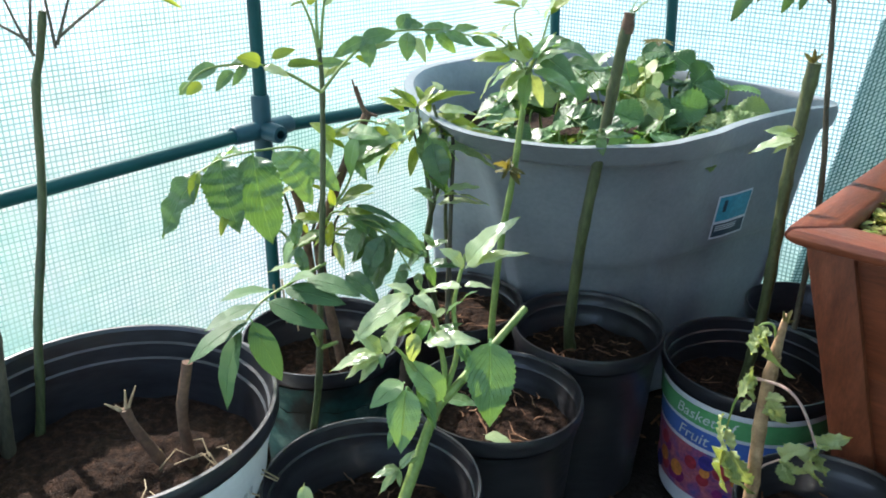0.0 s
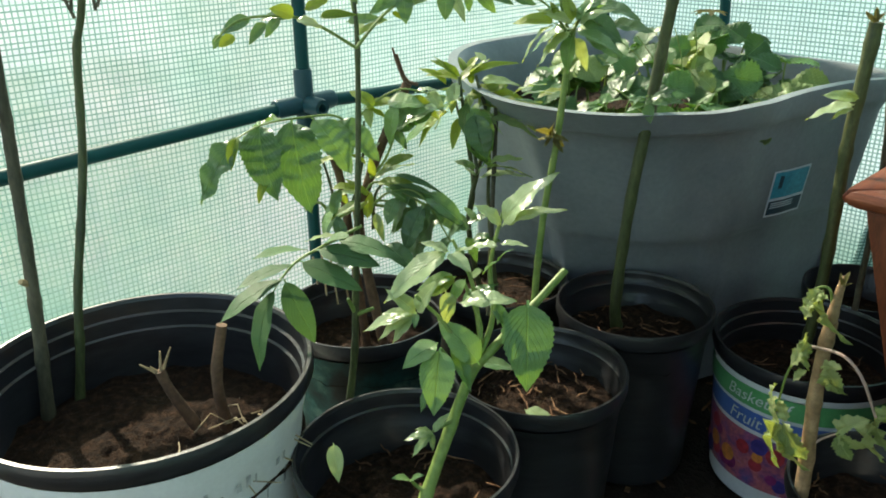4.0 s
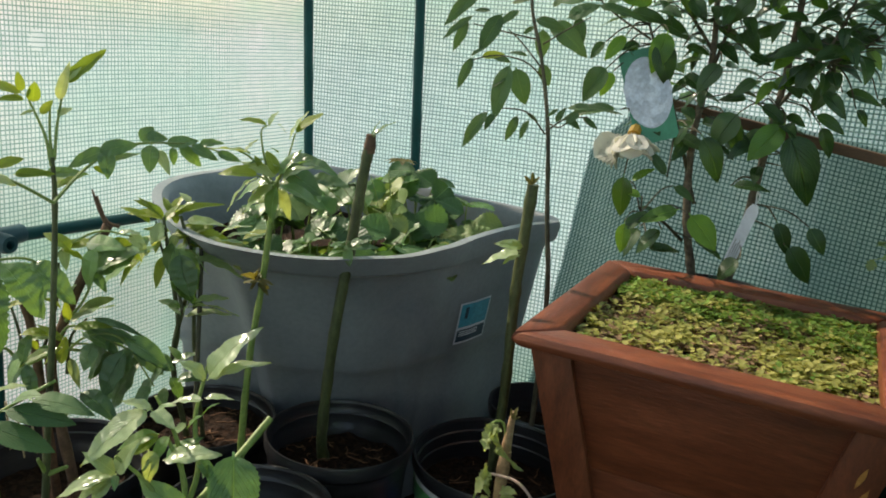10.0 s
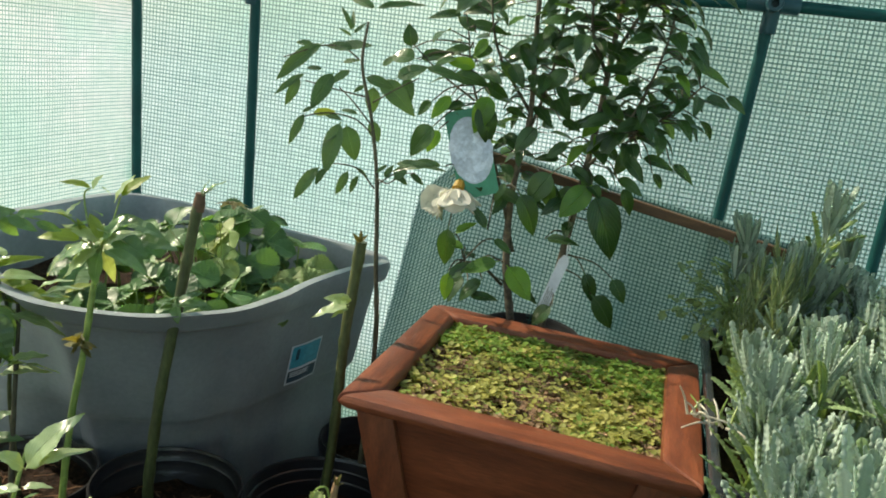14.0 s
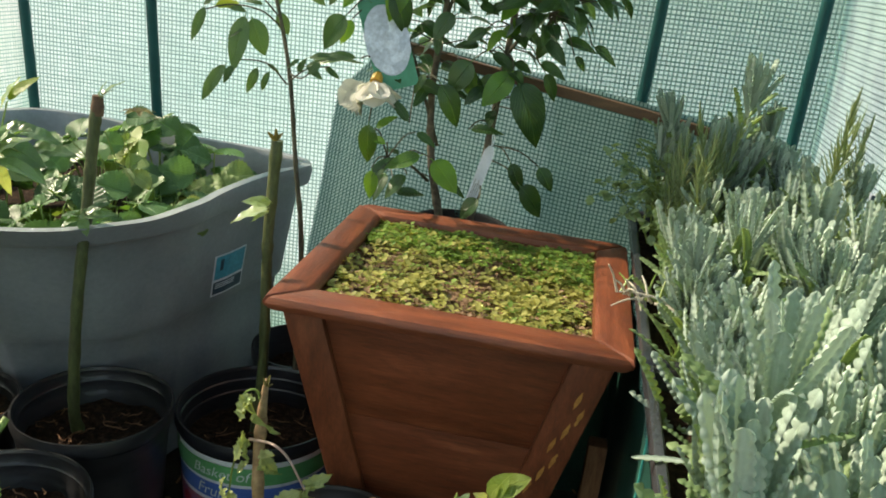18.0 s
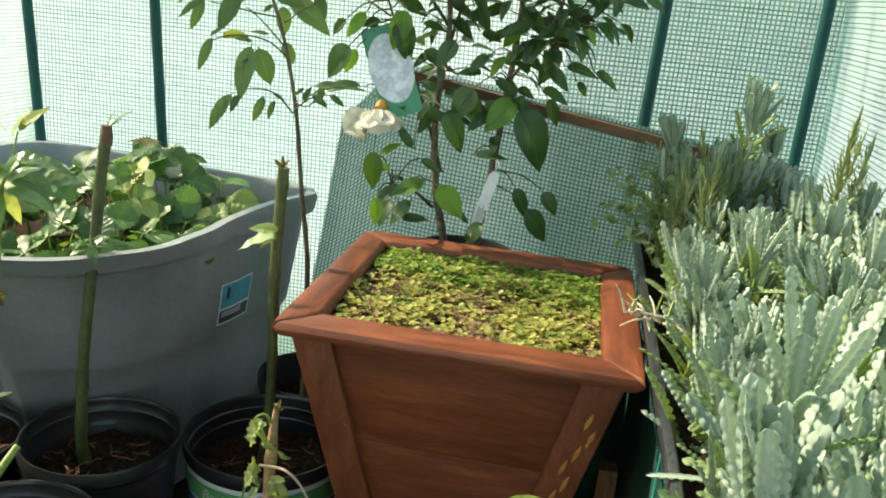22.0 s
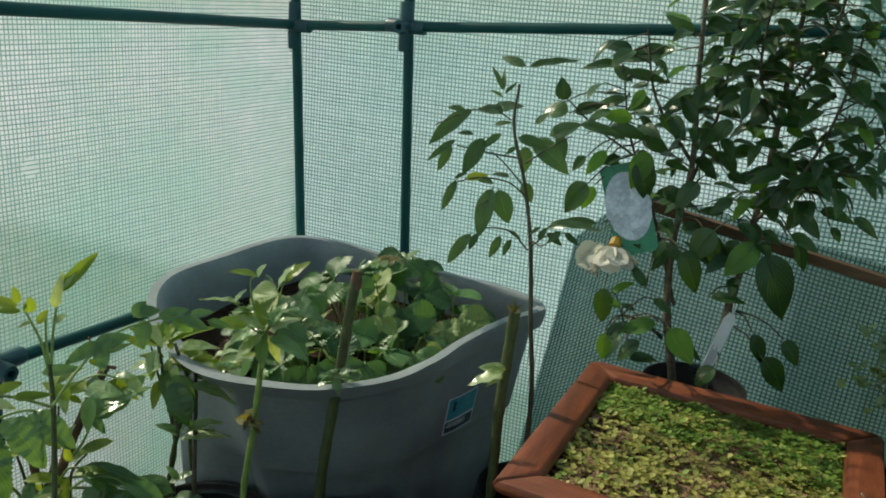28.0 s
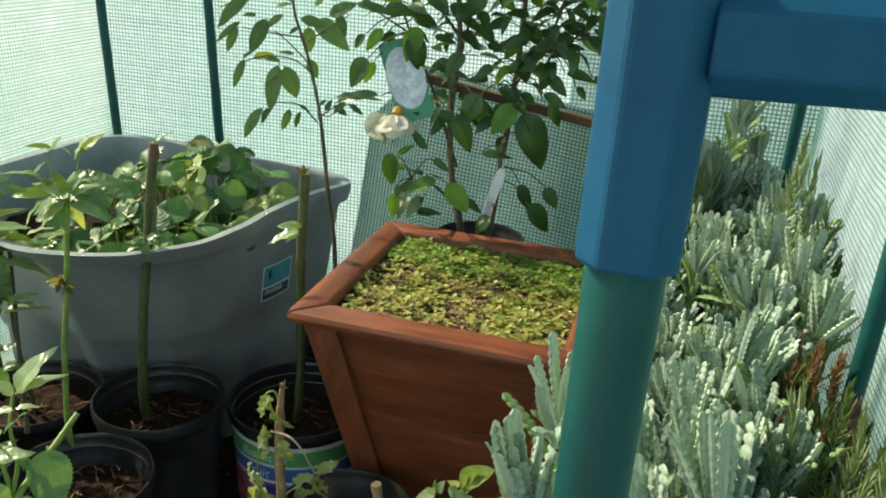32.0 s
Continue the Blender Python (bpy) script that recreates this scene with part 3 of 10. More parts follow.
def flap_net():
    flap, net = Shape(), Shape()
    fc, ft = 32, 32
    flap.v = [flap_at(i / fc, j / ft) for j in range(ft + 1) for i in range(fc + 1)]
    flap.f = [(j * (fc + 1) + i, j * (fc + 1) + i + 1, (j + 1) * (fc + 1) + i + 1, (j + 1) * (fc + 1) + i) for j in range(ft) for i in range(fc)]
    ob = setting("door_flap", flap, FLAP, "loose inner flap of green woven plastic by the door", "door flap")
    ob.visible_shadow = False
    for count, upright in ((106, True), (98, False)):
        for i in range(1, count):
            line = [flap_at(i / count, k / fc, -0.006) if upright else flap_at(k / fc, i / count, -0.006) for k in range(fc + 1)]
            side = Vector((1, 0, 0)) if upright else Vector((0, 0, 1))
            n = len(line)
            net.add([p - side * 0.0010 for p in line] + [p + side * 0.0010 for p in line], [(k, k + 1, n + k + 1, n + k) for k in range(n - 1)])
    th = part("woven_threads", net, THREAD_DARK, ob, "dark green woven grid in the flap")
    tagged(th, kind="stuff")
    th.visible_shadow = False


flap_net()

# ---- the tube frame ----
frame_ob = thing("greenhouse_frame", "dark green steel tube frame with plastic joints", "frame", at=(XL, YE, FZ))
R = 0.0095


def tube_part(name, a, b, r=R, mat=None, parent=None):
    return part(name, Shape().tube([a, b], r, 14), mat or TUBE, parent or frame_ob)


def sleeve(a, d, length, parent=None, r=0.0128, mat=None):
    d = Vector(d).normalized()
    a = Vector(a)
    return part("joint_sleeve", Shape().tube([a, a + d * length * 0.92, a + d * length], [r, r, r * 0.9], 14), mat or JOINT, parent or frame_ob, "dark plastic joint sleeve")


yf = YE - 0.022
pole_x = {"a": (-0.704, -0.728, 1.079), "b": (-0.452, -0.474, 1.098), "c": (0.412, 0.423, 1.167), "d": (0.662, 0.662, 1.172)}
bar_line = []
for key, (x_low, x_high, z_bar) in pole_x.items():
    lean = (x_high - x_low) / 0.4
    foot = Vector((x_low - lean * 0.55, yf, FZ))
    head = Vector((x_high + lean * 0.4, yf, EAVE))
    tube_part("upright_tube", foot, head)
    j = Vector((x_high, yf - 0.002, z_bar))
    bar_line.append(j)
    for d in ((0, 0, 1), (0, 0, -1)):
        sleeve(j, d, 0.045)
    for d in ((1, 0, 0), (-1, 0, 0)):
        if (key, d[0]) not in (("a", -1), ("d", 1)):
            sleeve(j, d, 0.04)
    if key in "bc":
        # open end of the cross joint that faces into the room
        part("joint_socket", Shape().lathe([(0.006, 0.0), (0.0062, 0.03), (0.0115, 0.03), (0.0128, 0.026), (0.0128, 0.0)], (0, 0, 0), 16), JOINT, frame_ob, "hollow dark joint end").matrix_basis = Matrix.Translation(j) @ pose(0, 0, 0, 90, 0, 0)
for a, b in zip(bar_line, bar_line[1:]):
    tube_part("cross_tube", a, b)
tube_part("eave_tube", (XL + 0.015, yf, EAVE), (XR - 0.015, yf, EAVE))
xl = XL + 0.018
jl = Vector((xl, 1.13, 0.625))
tube_part("upright_tube", (xl, 1.128, FZ), (xl, 1.136, EAVE))
for d in ((0, 0, 1), (0, 0, -1), (0, 1, 0), (0, -1, 0)):
    sleeve(jl, d, 0.05, r=0.0135)
part("joint_socket", Shape().lathe([(0.006, 0.0), (0.0062, 0.042), (0.0115, 0.042), (0.0132, 0.036), (0.0132, 0.0)], (0, 0, 0), 16), JOINT, frame_ob, "hollow dark joint end").matrix_basis = Matrix.Translation(jl) @ pose(0, 0, 0, 0, 90, 0)
tube_part("side_tube", jl, (xl, 0.42, 0.600))
tube_part("side_tube", jl, (xl, YE - 0.02, 0.592))
tube_part("side_tube", (bar_line[0].x, yf, 1.08), (xl, 0.42, 1.128))
tube_part("upright_tube", (xl, 0.42, FZ), (xl, 0.42, EAVE))
xr = XR - 0.018
tube_part("side_tube", bar_line[3], (xr, 0.42, 1.16))
tube_part("upright_tube", (xr, 1.13, FZ), (xr, 1.13, EAVE))
for sx in (xl, xr):
    tube_part("eave_tube", (sx, YB, EAVE), (sx, YE - 0.02, EAVE))
    tube_part("roof_tube", (sx, 1.13, EAVE), ((XL + XR) / 2, 1.13, RIDGE - 0.02))
tube_part("ridge_tube", ((XL + XR) / 2, YB, RIDGE - 0.015), ((XL + XR) / 2, YE, RIDGE - 0.015))


# ---- pots and soil ----
def soil_bed(name, cx, cy, z, r, seed, parent=None, label="", chips=60, mat=None, chip_mat=None, heap=0.008, chip_size=0.006):
    """A rough bed of soil with crumbs and bark chips on it."""
    rr = random.Random(seed)
    s = Shape()
    rings, spokes = 26, 72
    s.v.append((cx, cy, z + heap * noise.noise((cx * 30, cy * 30, seed))))
    for i in range(1, rings + 1):
        for k in range(spokes):
            a, q = 2 * math.pi * k / spokes, r * i / rings
            x, y = cx + q * math.cos(a), cy + q * math.sin(a)
            s.v.append((x, y, z + heap * noise.noise((x * 30, y * 30, seed)) + 0.5 * heap * noise.noise((x * 110, y * 110, seed)) + 0.25 * heap * noise.noise((x * 300, y * 300, seed)) - 0.3 * heap * (q / r) ** 2))
    s.f = [(0, 1 + k, 1 + (k + 1) % spokes) for k in range(spokes)]
    for i in range(rings - 1):
        a, b = 1 + i * spokes, 1 + (i + 1) * spokes
        s.f += [(a + k, b + k, b + (k + 1) % spokes, a + (k + 1) % spokes) for k in range(spokes)]
    bed = part(name, s, mat or SOIL, parent, label)
    if chips:
        c = Shape()
        for _ in range(chips):
            a, q = rr.uniform(0, 6.28), r * 0.94 * math.sqrt(rr.random())
            x, y = cx + q * math.cos(a), cy + q * math.sin(a)
            l, w = chip_size * rr.uniform(0.5, 2.2), chip_size * rr.uniform(0.25, 0.6)
            m = pose(x, y, z + heap * noise.noise((x * 30, y * 30, seed)) + 0.002, rr.uniform(-35, 35), rr.uniform(-35, 35), rr.uniform(0, 360))
            c.box((-l, -w, -w * 0.4), (l, w, w * 0.5), m)
        tagged(part("bark_chips", c, chip_mat or CHIP, bed, "dry brown bark chips", smooth=False), kind="stuff")
        cr = Shape()
        for _ in range(int(chips * 1.6) + 420):
            a, q = rr.uniform(0, 6.28), r * 0.96 * math.sqrt(rr.random())
            x, y = cx + q * math.cos(a), cy + q * math.sin(a)
            l = rr.uniform(0.0012, 0.0048)
            m = pose(x, y, z + heap * noise.noise((x * 30, y * 30, seed)) + 0.001, rr.uniform(0, 90), rr.uniform(0, 90), rr.uniform(0, 360))
            cr.box((-l, -l * 0.8, -l * 0.7), (l, l * 0.8, l * 0.7), m)
        tagged(part("soil_crumbs", cr, SOIL, bed, "dark crumbs of soil", smooth=False), kind="stuff")
    return bed


def nursery_pot(cx, cy, rim_z, r, height, label, mat=None, inner=None, soil_depth=0.05, seed=1, chips=90, taper=0.78, name="plant_pot", soil_label="dark crumbly potting soil", chip_size=0.006):
    """A thin tapered pot with a rolled rim, steps inside below it, and its soil."""
    z0 = rim_z - height
    pot = thing(name, label, "plant pot", "pots on the greenhouse floor", (cx, cy, z0))
    t = 0.0025
    rb = r * taper

    def rad(h):
        return rb + (r * 0.955 - rb) * h / height
    outer = [(0.0, 0.0), (rb * 0.9, 0.0), (rb, 0.006)]
    outer += [(rad(h), h) for h in (height * 0.3, height * 0.6, height * 0.84)]
    outer += [(rad(height * 0.84) + 0.002, height * 0.85), (rad(height - 0.026) + 0.002, height - 0.026), (r * 0.965, height - 0.024)]
    part("wall", Shape().lathe(outer, (cx, cy, z0), 56), mat or BLACK, pot)
    rim = [(r * 0.962, height - 0.020), (r * 0.985, height - 0.020), (r, height - 0.014), (r, height - 0.004), (r * 0.99, height), (r * 0.968, height), (r * 0.955, height - 0.004)]
    part("rim", Shape().lathe(rim, (cx, cy, z0), 64), inner or BLACK, pot, "rolled plastic rim")
    ins = [(r * 0.955, height - 0.004), (r * 0.945, height - 0.018), (r * 0.928, height - 0.020), (r * 0.920, height - 0.036), (r * 0.905, height - 0.038), (rad(height * 0.5) - t, height * 0.5), (0.0, height * 0.45)]
    part("inside", Shape().lathe(ins, (cx, cy, z0), 56), inner or BLACK, pot, "dark inside with moulded steps")
    soil_bed("soil", cx, cy, rim_z - soil_depth, r * 0.915, seed, pot, soil_label, chips, chip_size=chip_size)
    return pot


POT_A, POT_B, POT_D, POT_E, POT_F, POT_G = (-0.439, 0.733, 0.474), (-0.241, 0.899, 0.391), (-0.255, 1.121, 0.384), (-0.261, 1.328, 0.394), (-0.074, 1.454, 0.361), (0.114, 1.200, 0.370)
POT_H, POT_I, POT_J = (-0.082, 1.658, 0.362), (-0.464, 1.280, 0.38), (-0.520, 1.075, 0.385)
nursery_pot(*POT_A, 0.166, POT_A[2] - FZ, "large white plastic pot with black rim and faded print", WHITE_POT, soil_depth=0.085, seed=3, chips=420, taper=0.72, chip_size=0.004)
nursery_pot(*POT_B, 0.112, POT_B[2] - FZ, "black plastic nursery pot with leafy cuttings", soil_depth=0.07, seed=5, chips=300, chip_size=0.0038)
nursery_pot(*POT_D, 0.104, POT_D[2] - FZ, "black plastic nursery pot with dry bark mulch", soil_depth=0.048, seed=7, chips=700, chip_size=0.0038)
nursery_pot(*POT_E, 0.104, POT_E[2] - FZ, "black plastic nursery pot holding a tall cut stem", soil_depth=0.05, seed=9, chips=420, chip_size=0.004)
nursery_pot(*POT_G, 0.096, POT_G[2] - FZ, "black plastic pot with wilting leafy cutting", soil_depth=0.05, seed=11, chips=60)
nursery_pot(*POT_H, 0.085, POT_H[2] - FZ, "dark pot with pale blue base holding a stem", soil_depth=0.05, seed=13, chips=40)
nursery_pot(*POT_I, 0.103, POT_I[2] - FZ, "dark plastic pot with dry brown compost", soil_depth=0.03, seed=15, chips=500, chip_size=0.004)
nursery_pot(*POT_J, 0.112, POT_J[2] - FZ, "dark pot with teal swirl print holding cut stems", TEAL_PRINT, soil_depth=0.06, seed=17, chips=80)
nursery_pot(*POT_F, 0.121, POT_F[2] - FZ, "printed fruit bucket with green and blue bands", WHITE_POT, soil_depth=0.06, seed=19, chips=60, taper=0.86)

# ---- grey tote ----
TOTE_C = (-0.405, 1.55)
tote = thing("storage_tote", "grey plastic storage tote with sagging rim full of plants", "storage tote", at=(*TOTE_C, FZ))
TOTE_Z = 0.640


TOTE_RIM = [(-0.172, 1.55), (-0.148, 1.68), (-0.124, 1.785), (-0.20, 1.836), (-0.42, 1.842), (-0.62, 1.836), (-0.690, 1.77), (-0.700, 1.60), (-0.700, 1.45), (-0.61, 1.325), (-0.445, 1.225), (-0.335, 1.252), (-0.245, 1.302), (-0.195, 1.385), (-0.178, 1.47)]


def rim_at(u):
    """A point of the tote's crooked rim and the way that points outwards there."""
    n = len(TOTE_RIM)
    u = u % n
    k, t = int(u), u - int(u)
    a, b, c, d = (Vector((*TOTE_RIM[(k + i) % n], 0)) for i in (-1, 0, 1, 2))
    p = 0.5 * ((2 * b) + (c - a) * t + (2 * a - 5 * b + 4 * c - d) * t * t + (3 * b - a - 3 * c + d) * t ** 3)
    g = (c - a) + 2 * (2 * a - 5 * b + 4 * c - d) * t + 3 * (3 * b - a - 3 * c + d) * t * t
    return p, Vector((g.y, -g.x, 0)).normalized()


def tote_point(a, h, out=0.0, dz=0.0):
    """A point of the tote's side: angle round it, height share, push outwards. It draws in downwards and its rim sags in front."""
    p, n = rim_at(a / (2 * math.pi) * len(TOTE_RIM))
    front = min(1.0, max(0.0, (1.60 - p.y) / 0.22))
    low = max(0.0, 1 - h)
    q = low ** 0.6
    left = min(1.0, max(0.0, (-0.50 - p.x) / 0.10)) * front
    inset = 0.020 + (front * 0.098 - left * 0.070) * q + (1 - front) * 0.075 * low
    bulge = 0.010 * math.exp(-((h - 0.52) / 0.22) ** 2) * front
    dent = math.exp(-((p.x + 0.200) / 0.045) ** 2 - ((p.y - 1.375) / 0.05) ** 2)
    inset += 0.010 * dent * math.exp(-((h - 0.80) / 0.09) ** 2)
    p = p + n * (out + bulge - inset)
    z = FZ + (TOTE_Z - FZ) * h
    z += max(0, h) ** 3 * (0.010 - 0.006 * (p.y - 1.30) / 0.5 + 0.022 * max(0.0, (-0.35 - p.x) / 0.35) + 0.002 * math.sin(a * 5) - 0.004 * dent)
    return p.x, p.y + (0.122 * front - 0.085 * left) * q, z + dz


def tote_shape(levels, n=96):
    s = Shape()
    for h, out, dz in levels:
        s.v += [tote_point(2 * math.pi * i / n, h, out, dz) for i in range(n)]
    s.f = [(j * n + k, j * n + (k + 1) % n, (j + 1) * n + (k + 1) % n, (j + 1) * n + k) for j in range(len(levels) - 1) for k in range(n)]
    return s


body = tote_shape([(0, -0.02, 0), (0.02, 0, 0), (0.15, 0, 0), (0.3, 0, 0), (0.45, 0, 0), (0.57, -0.004, 0), (0.585, 0.001, 0), (0.60, 0.004, 0), (0.64, 0.004, 0), (0.8, 0.004, 0), (0.9, 0.004, 0), (0.93, 0.008, 0)])
body.f.append(tuple(range(95, -1, -1)))
part("body", body, TOTE, tote)
part("rim", tote_shape([(0.93, 0.006, 0), (0.935, 0.019, 0), (0.945, 0.021, 0), (0.985, 0.022, 0), (1.0, 0.018, 0.002), (1.0, 0.004, 0.002), (0.985, -0.002, 0), (0.93, -0.004, 0), (0.8, -0.006, 0), (0.6, -0.008, 0)]), TOTE, tote, "rolled grey rim")


def tote_card(name, a0, a1, h0, h1, out, mat, label):
    s = Shape()
    k = 8
    s.v = [tote_point(a0 + (a1 - a0) * i / k, h, out) for h in (h0, h1) for i in range(k + 1)]
    s.f = [(i, i + 1, k + 1 + i + 1, k + 1 + i) for i in range(k)]
    return part(name, s, mat, tote, label)


LA0, LA1 = 0.045, 0.310
tote_card("label", LA0, LA1, 0.620, 0.767, 0.0065, WHITE_CARD, "pale sticker with blue picture")
tote_card("label_picture", LA0 + 0.012, LA1 - 0.010, 0.680, 0.762, 0.0072, CYAN_PRINT, "blue printed picture")
tote_card("label_bar", LA0 + 0.012, LA1 - 0.010, 0.627, 0.671, 0.0072, DARK_PRINT, "dark printed bar")
tote_card("label_shape", LA0 + 0.055, LA0 + 0.085, 0.710, 0.750, 0.0078, DARK_PRINT, "dark printed figure shape")
for hh in (0.648, 0.655, 0.662):
    tote_card("print_line", LA0 + 0.03, LA1 - 0.07, hh, hh + 0.0035, 0.0078, WHITE_CARD, "pale print line")

# ---- wooden planter ----
PX0, PX1, PY0, PY1, PZ = 0.0, 0.42, 1.25, 1.655, 0.632
planter = thing("wooden_planter", "reddish stained wooden planter box with tapered sides", "planter box", at=(0.21, 1.45, FZ))
w_rim = 0.048


def rim_board(corners, mat):
    s = Shape()
    s.hexa([(x, y, PZ - 0.020) for x, y in corners] + [(x, y, PZ) for x, y in corners])
    part("rim_board", s, mat, planter, bevel=0.0085)


o = [(PX0, PY0), (PX1, PY0), (PX1, PY1), (PX0, PY1)]
n_ = [(PX0 + w_rim, PY0 + w_rim), (PX1 - w_rim, PY0 + w_rim), (PX1 - w_rim, PY1 - w_rim), (PX0 + w_rim, PY1 - w_rim)]
for i, mat in ((0, WOOD), (1, WOOD_Y), (2, WOOD), (3, WOOD_Y)):
    k = (i + 1) % 4
    rim_board([o[i], o[k], n_[k], n_[i]], mat)
TAPER = 0.21          # how far the sides draw in per metre of height


def side_frame(z):
    d = 0.018 + TAPER * (PZ - 0.02 - z)
    return PX0 + d, PX1 - d, PY0 + d, PY1 - d


z_top, z_bot = PZ - 0.021, FZ + 0.03
n_pl = 3
for side in range(4):
    for i in range(n_pl):
        za, zb = z_bot + (z_top - z_bot) * i / n_pl + 0.0002, z_bot + (z_top - z_bot) * (i + 1) / n_pl - 0.0002
        q = []
        for z in (za, zb):
            a0, a1, b0, b1 = side_frame(z)
            i8, t = 0.008, 0.016
            if side == 0:
                q += [(a0 + 0.03, b0 + i8, z), (a1 - 0.03, b0 + i8, z), (a1 - 0.03, b0 + i8 + t, z), (a0 + 0.03, b0 + i8 + t, z)]
            elif side == 1:
                q += [(a1 - i8 - t, b0 + 0.03, z), (a1 - i8, b0 + 0.03, z), (a1 - i8, b1 - 0.03, z), (a1 - i8 - t, b1 - 0.03, z)]
            elif side == 2:
                q += [(a0 + 0.03, b1 - i8 - t, z), (a1 - 0.03, b1 - i8 - t, z), (a1 - 0.03, b1 - i8, z), (a0 + 0.03, b1 - i8, z)]
            else:
                q += [(a0 + i8, b0 + 0.03, z), (a0 + i8 + t, b0 + 0.03, z), (a0 + i8 + t, b1 - 0.03, z), (a0 + i8, b1 - 0.03, z)]
        part("plank", Shape().hexa(q), WOOD if side % 2 == 0 else WOOD_Y, planter, bevel=0.0006)
for cx_ in (0, 1):
    for cy_ in (0, 1):
        q = []
        for z in (FZ, z_top):
            a0, a1, b0, b1 = side_frame(z)
            x0, x1 = (a0, a0 + 0.048) if cx_ == 0 else (a1 - 0.048, a1)
            y0, y1 = (b0, b0 + 0.048) if cy_ == 0 else (b1 - 0.048, b1)
            q += [(x0, y0, z), (x1, y0, z), (x1, y1, z), (x0, y1, z)]
        part("corner_post", Shape().hexa(q), WOOD_Z, planter, bevel=0.003)


# ---- leaves ----
def leaf_mesh(name, mat, width=0.4, fold=0.12, droop=0.15, teeth=0.0, n=24, shape=0.45, tip=1.0, wave=0.0, petiole=0.06, pleat=0.012, bend=0.0, twist=0.0):
    """A leaf one unit long: base at the origin, tip along +y, upper side +z; folded along the midrib, puffed between the side veins, toothed, with a drooping tip."""
    v, f, uvs = [], [], []
    across = (-1.0, -0.5, 0.0, 0.5, 1.0)
    for i in range(n + 1):
        t = i / n
        w = width * 0.5 * (t ** shape) * (1 - t) ** (0.62 * tip) * 2 ** (shape + 0.62 * tip) * 0.92
        tooth = teeth * (1 if i % 2 else -1) if 0 < i < n - 1 else 0.0
        if i == 0:
            w = width * 0.03
        if i == n:
            w = 0.004
        y = petiole + (1 - petiole) * t
        z = -droop * t * t
        for u in across:
            q = abs(u)
            ww = w * (1 + tooth) if q == 1 else w
            puff = pleat * math.sin(2 * math.pi * (t - 0.5 * q * width) * 6) * math.sin(math.pi * min(1, q * 1.2 + 0.1)) * math.sin(math.pi * t) ** 0.5
            edge = wave * math.sin(t * 17 + u * 2.5) * q
            x = u * ww + bend * t * t
            v.append((x, y - 0.10 * q * w, z + fold * q * (1.25 - 0.5 * q) * w + puff + edge + twist * u * w * t))
            uvs.append((u * (1.0 if i else 0.2), t))
    for i in range(n):
        for k in range(4):
            a = i * 5 + k
            f.append((a, a + 1, a + 6, a + 5))
    k = len(v)
    r = 0.012
    v += [(-r, 0, 0), (r, 0, 0), (r, petiole + 0.03, 0.004), (-r, petiole + 0.03, 0.004)]
    uvs += [(0, 0)] * 4
    f.append((k, k + 1, k + 2, k + 3))
    me = bpy.data.meshes.new(name)
    me.from_pydata(v, [], f)
    layer = me.uv_layers.new(name="UVMap")
    for lp in me.loops:
        layer.data[lp.index].uv = uvs[lp.vertex_index]
    me.materials.append(mat)
    me.polygons.foreach_set("use_smooth", [True] * len(f))
    me.update()
    return me


def family(name, mat, count=3, **kw):
    """A few variants of one kind of leaf."""
    rr = random.Random(name)
    out = []
    for i in range(count):
        k = dict(kw)
        k["droop"] = kw.get("droop", 0.15) * rr.uniform(0.4, 1.7)
        k["fold"] = kw.get("fold", 0.12) * rr.uniform(0.5, 1.6)
        k["wave"] = kw.get("wave", 0.012) * rr.uniform(0.5, 1.5)
        k["bend"] = rr.uniform(-0.07, 0.07)
        k["twist"] = rr.uniform(-0.3, 0.3)
        out.append(leaf_mesh(name, mat, **k))
    return out


def berry_leaflet(name, mat, seed, cup=0.2, droop=0.15):
    """A strawberry leaflet one unit long: broad, blunt, with rounded teeth and deep pleats along its side veins."""
    rr = random.Random(seed)
    v, f, uvs = [], [], []
    rows, cols = 28, 10
    for i in range(rows + 1):
        t = i / rows
        w = 0.44 * math.sin(math.pi * min(1.0, 0.04 + 0.96 * t) ** 1.25) ** 0.62 if i < rows else 0.05
        for k in range(cols + 1):
            u = 2 * k / cols - 1
            q = abs(u)
            lobe = 1 + 0.12 * (1 if i % 3 == 1 else -0.5) * (q > 0.99)
            ridge = abs(((t - 0.42 * q) * 8 + 20) % 1.0 - 0.5) * 2
            x = u * w * lobe
            y = t + 0.10 * q * q * math.sin(math.pi * t) * 0.6
            z = cup * q * w + 0.075 * (ridge - 0.5) * min(1.0, 2.2 * q) * (1 - 0.25 * q) - droop * t * t + 0.03 * math.sin(t * 5 + u * 2 + seed)
            v.append((x, y, z))
            uvs.append((u, t))
    for i in range(rows):
        for k in range(cols):
            a = i * (cols + 1) + k
            f.append((a, a + 1, a + cols + 2, a + cols + 1))
    me = bpy.data.meshes.new(name)
    me.from_pydata(v, [], f)
    layer = me.uv_layers.new(name="UVMap")
    for lp in me.loops:
        layer.data[lp.index].uv = uvs[lp.vertex_index]
    me.materials.append(mat)
    me.polygons.foreach_set("use_smooth", [True] * len(f))
    me.update()
    return me


ELDER_L = family("elder_leaflet", ELDER, 6, width=0.46, teeth=0.045, n=34, shape=0.62, tip=1.45, fold=0.34, droop=0.30, wave=0.022, pleat=0.013)
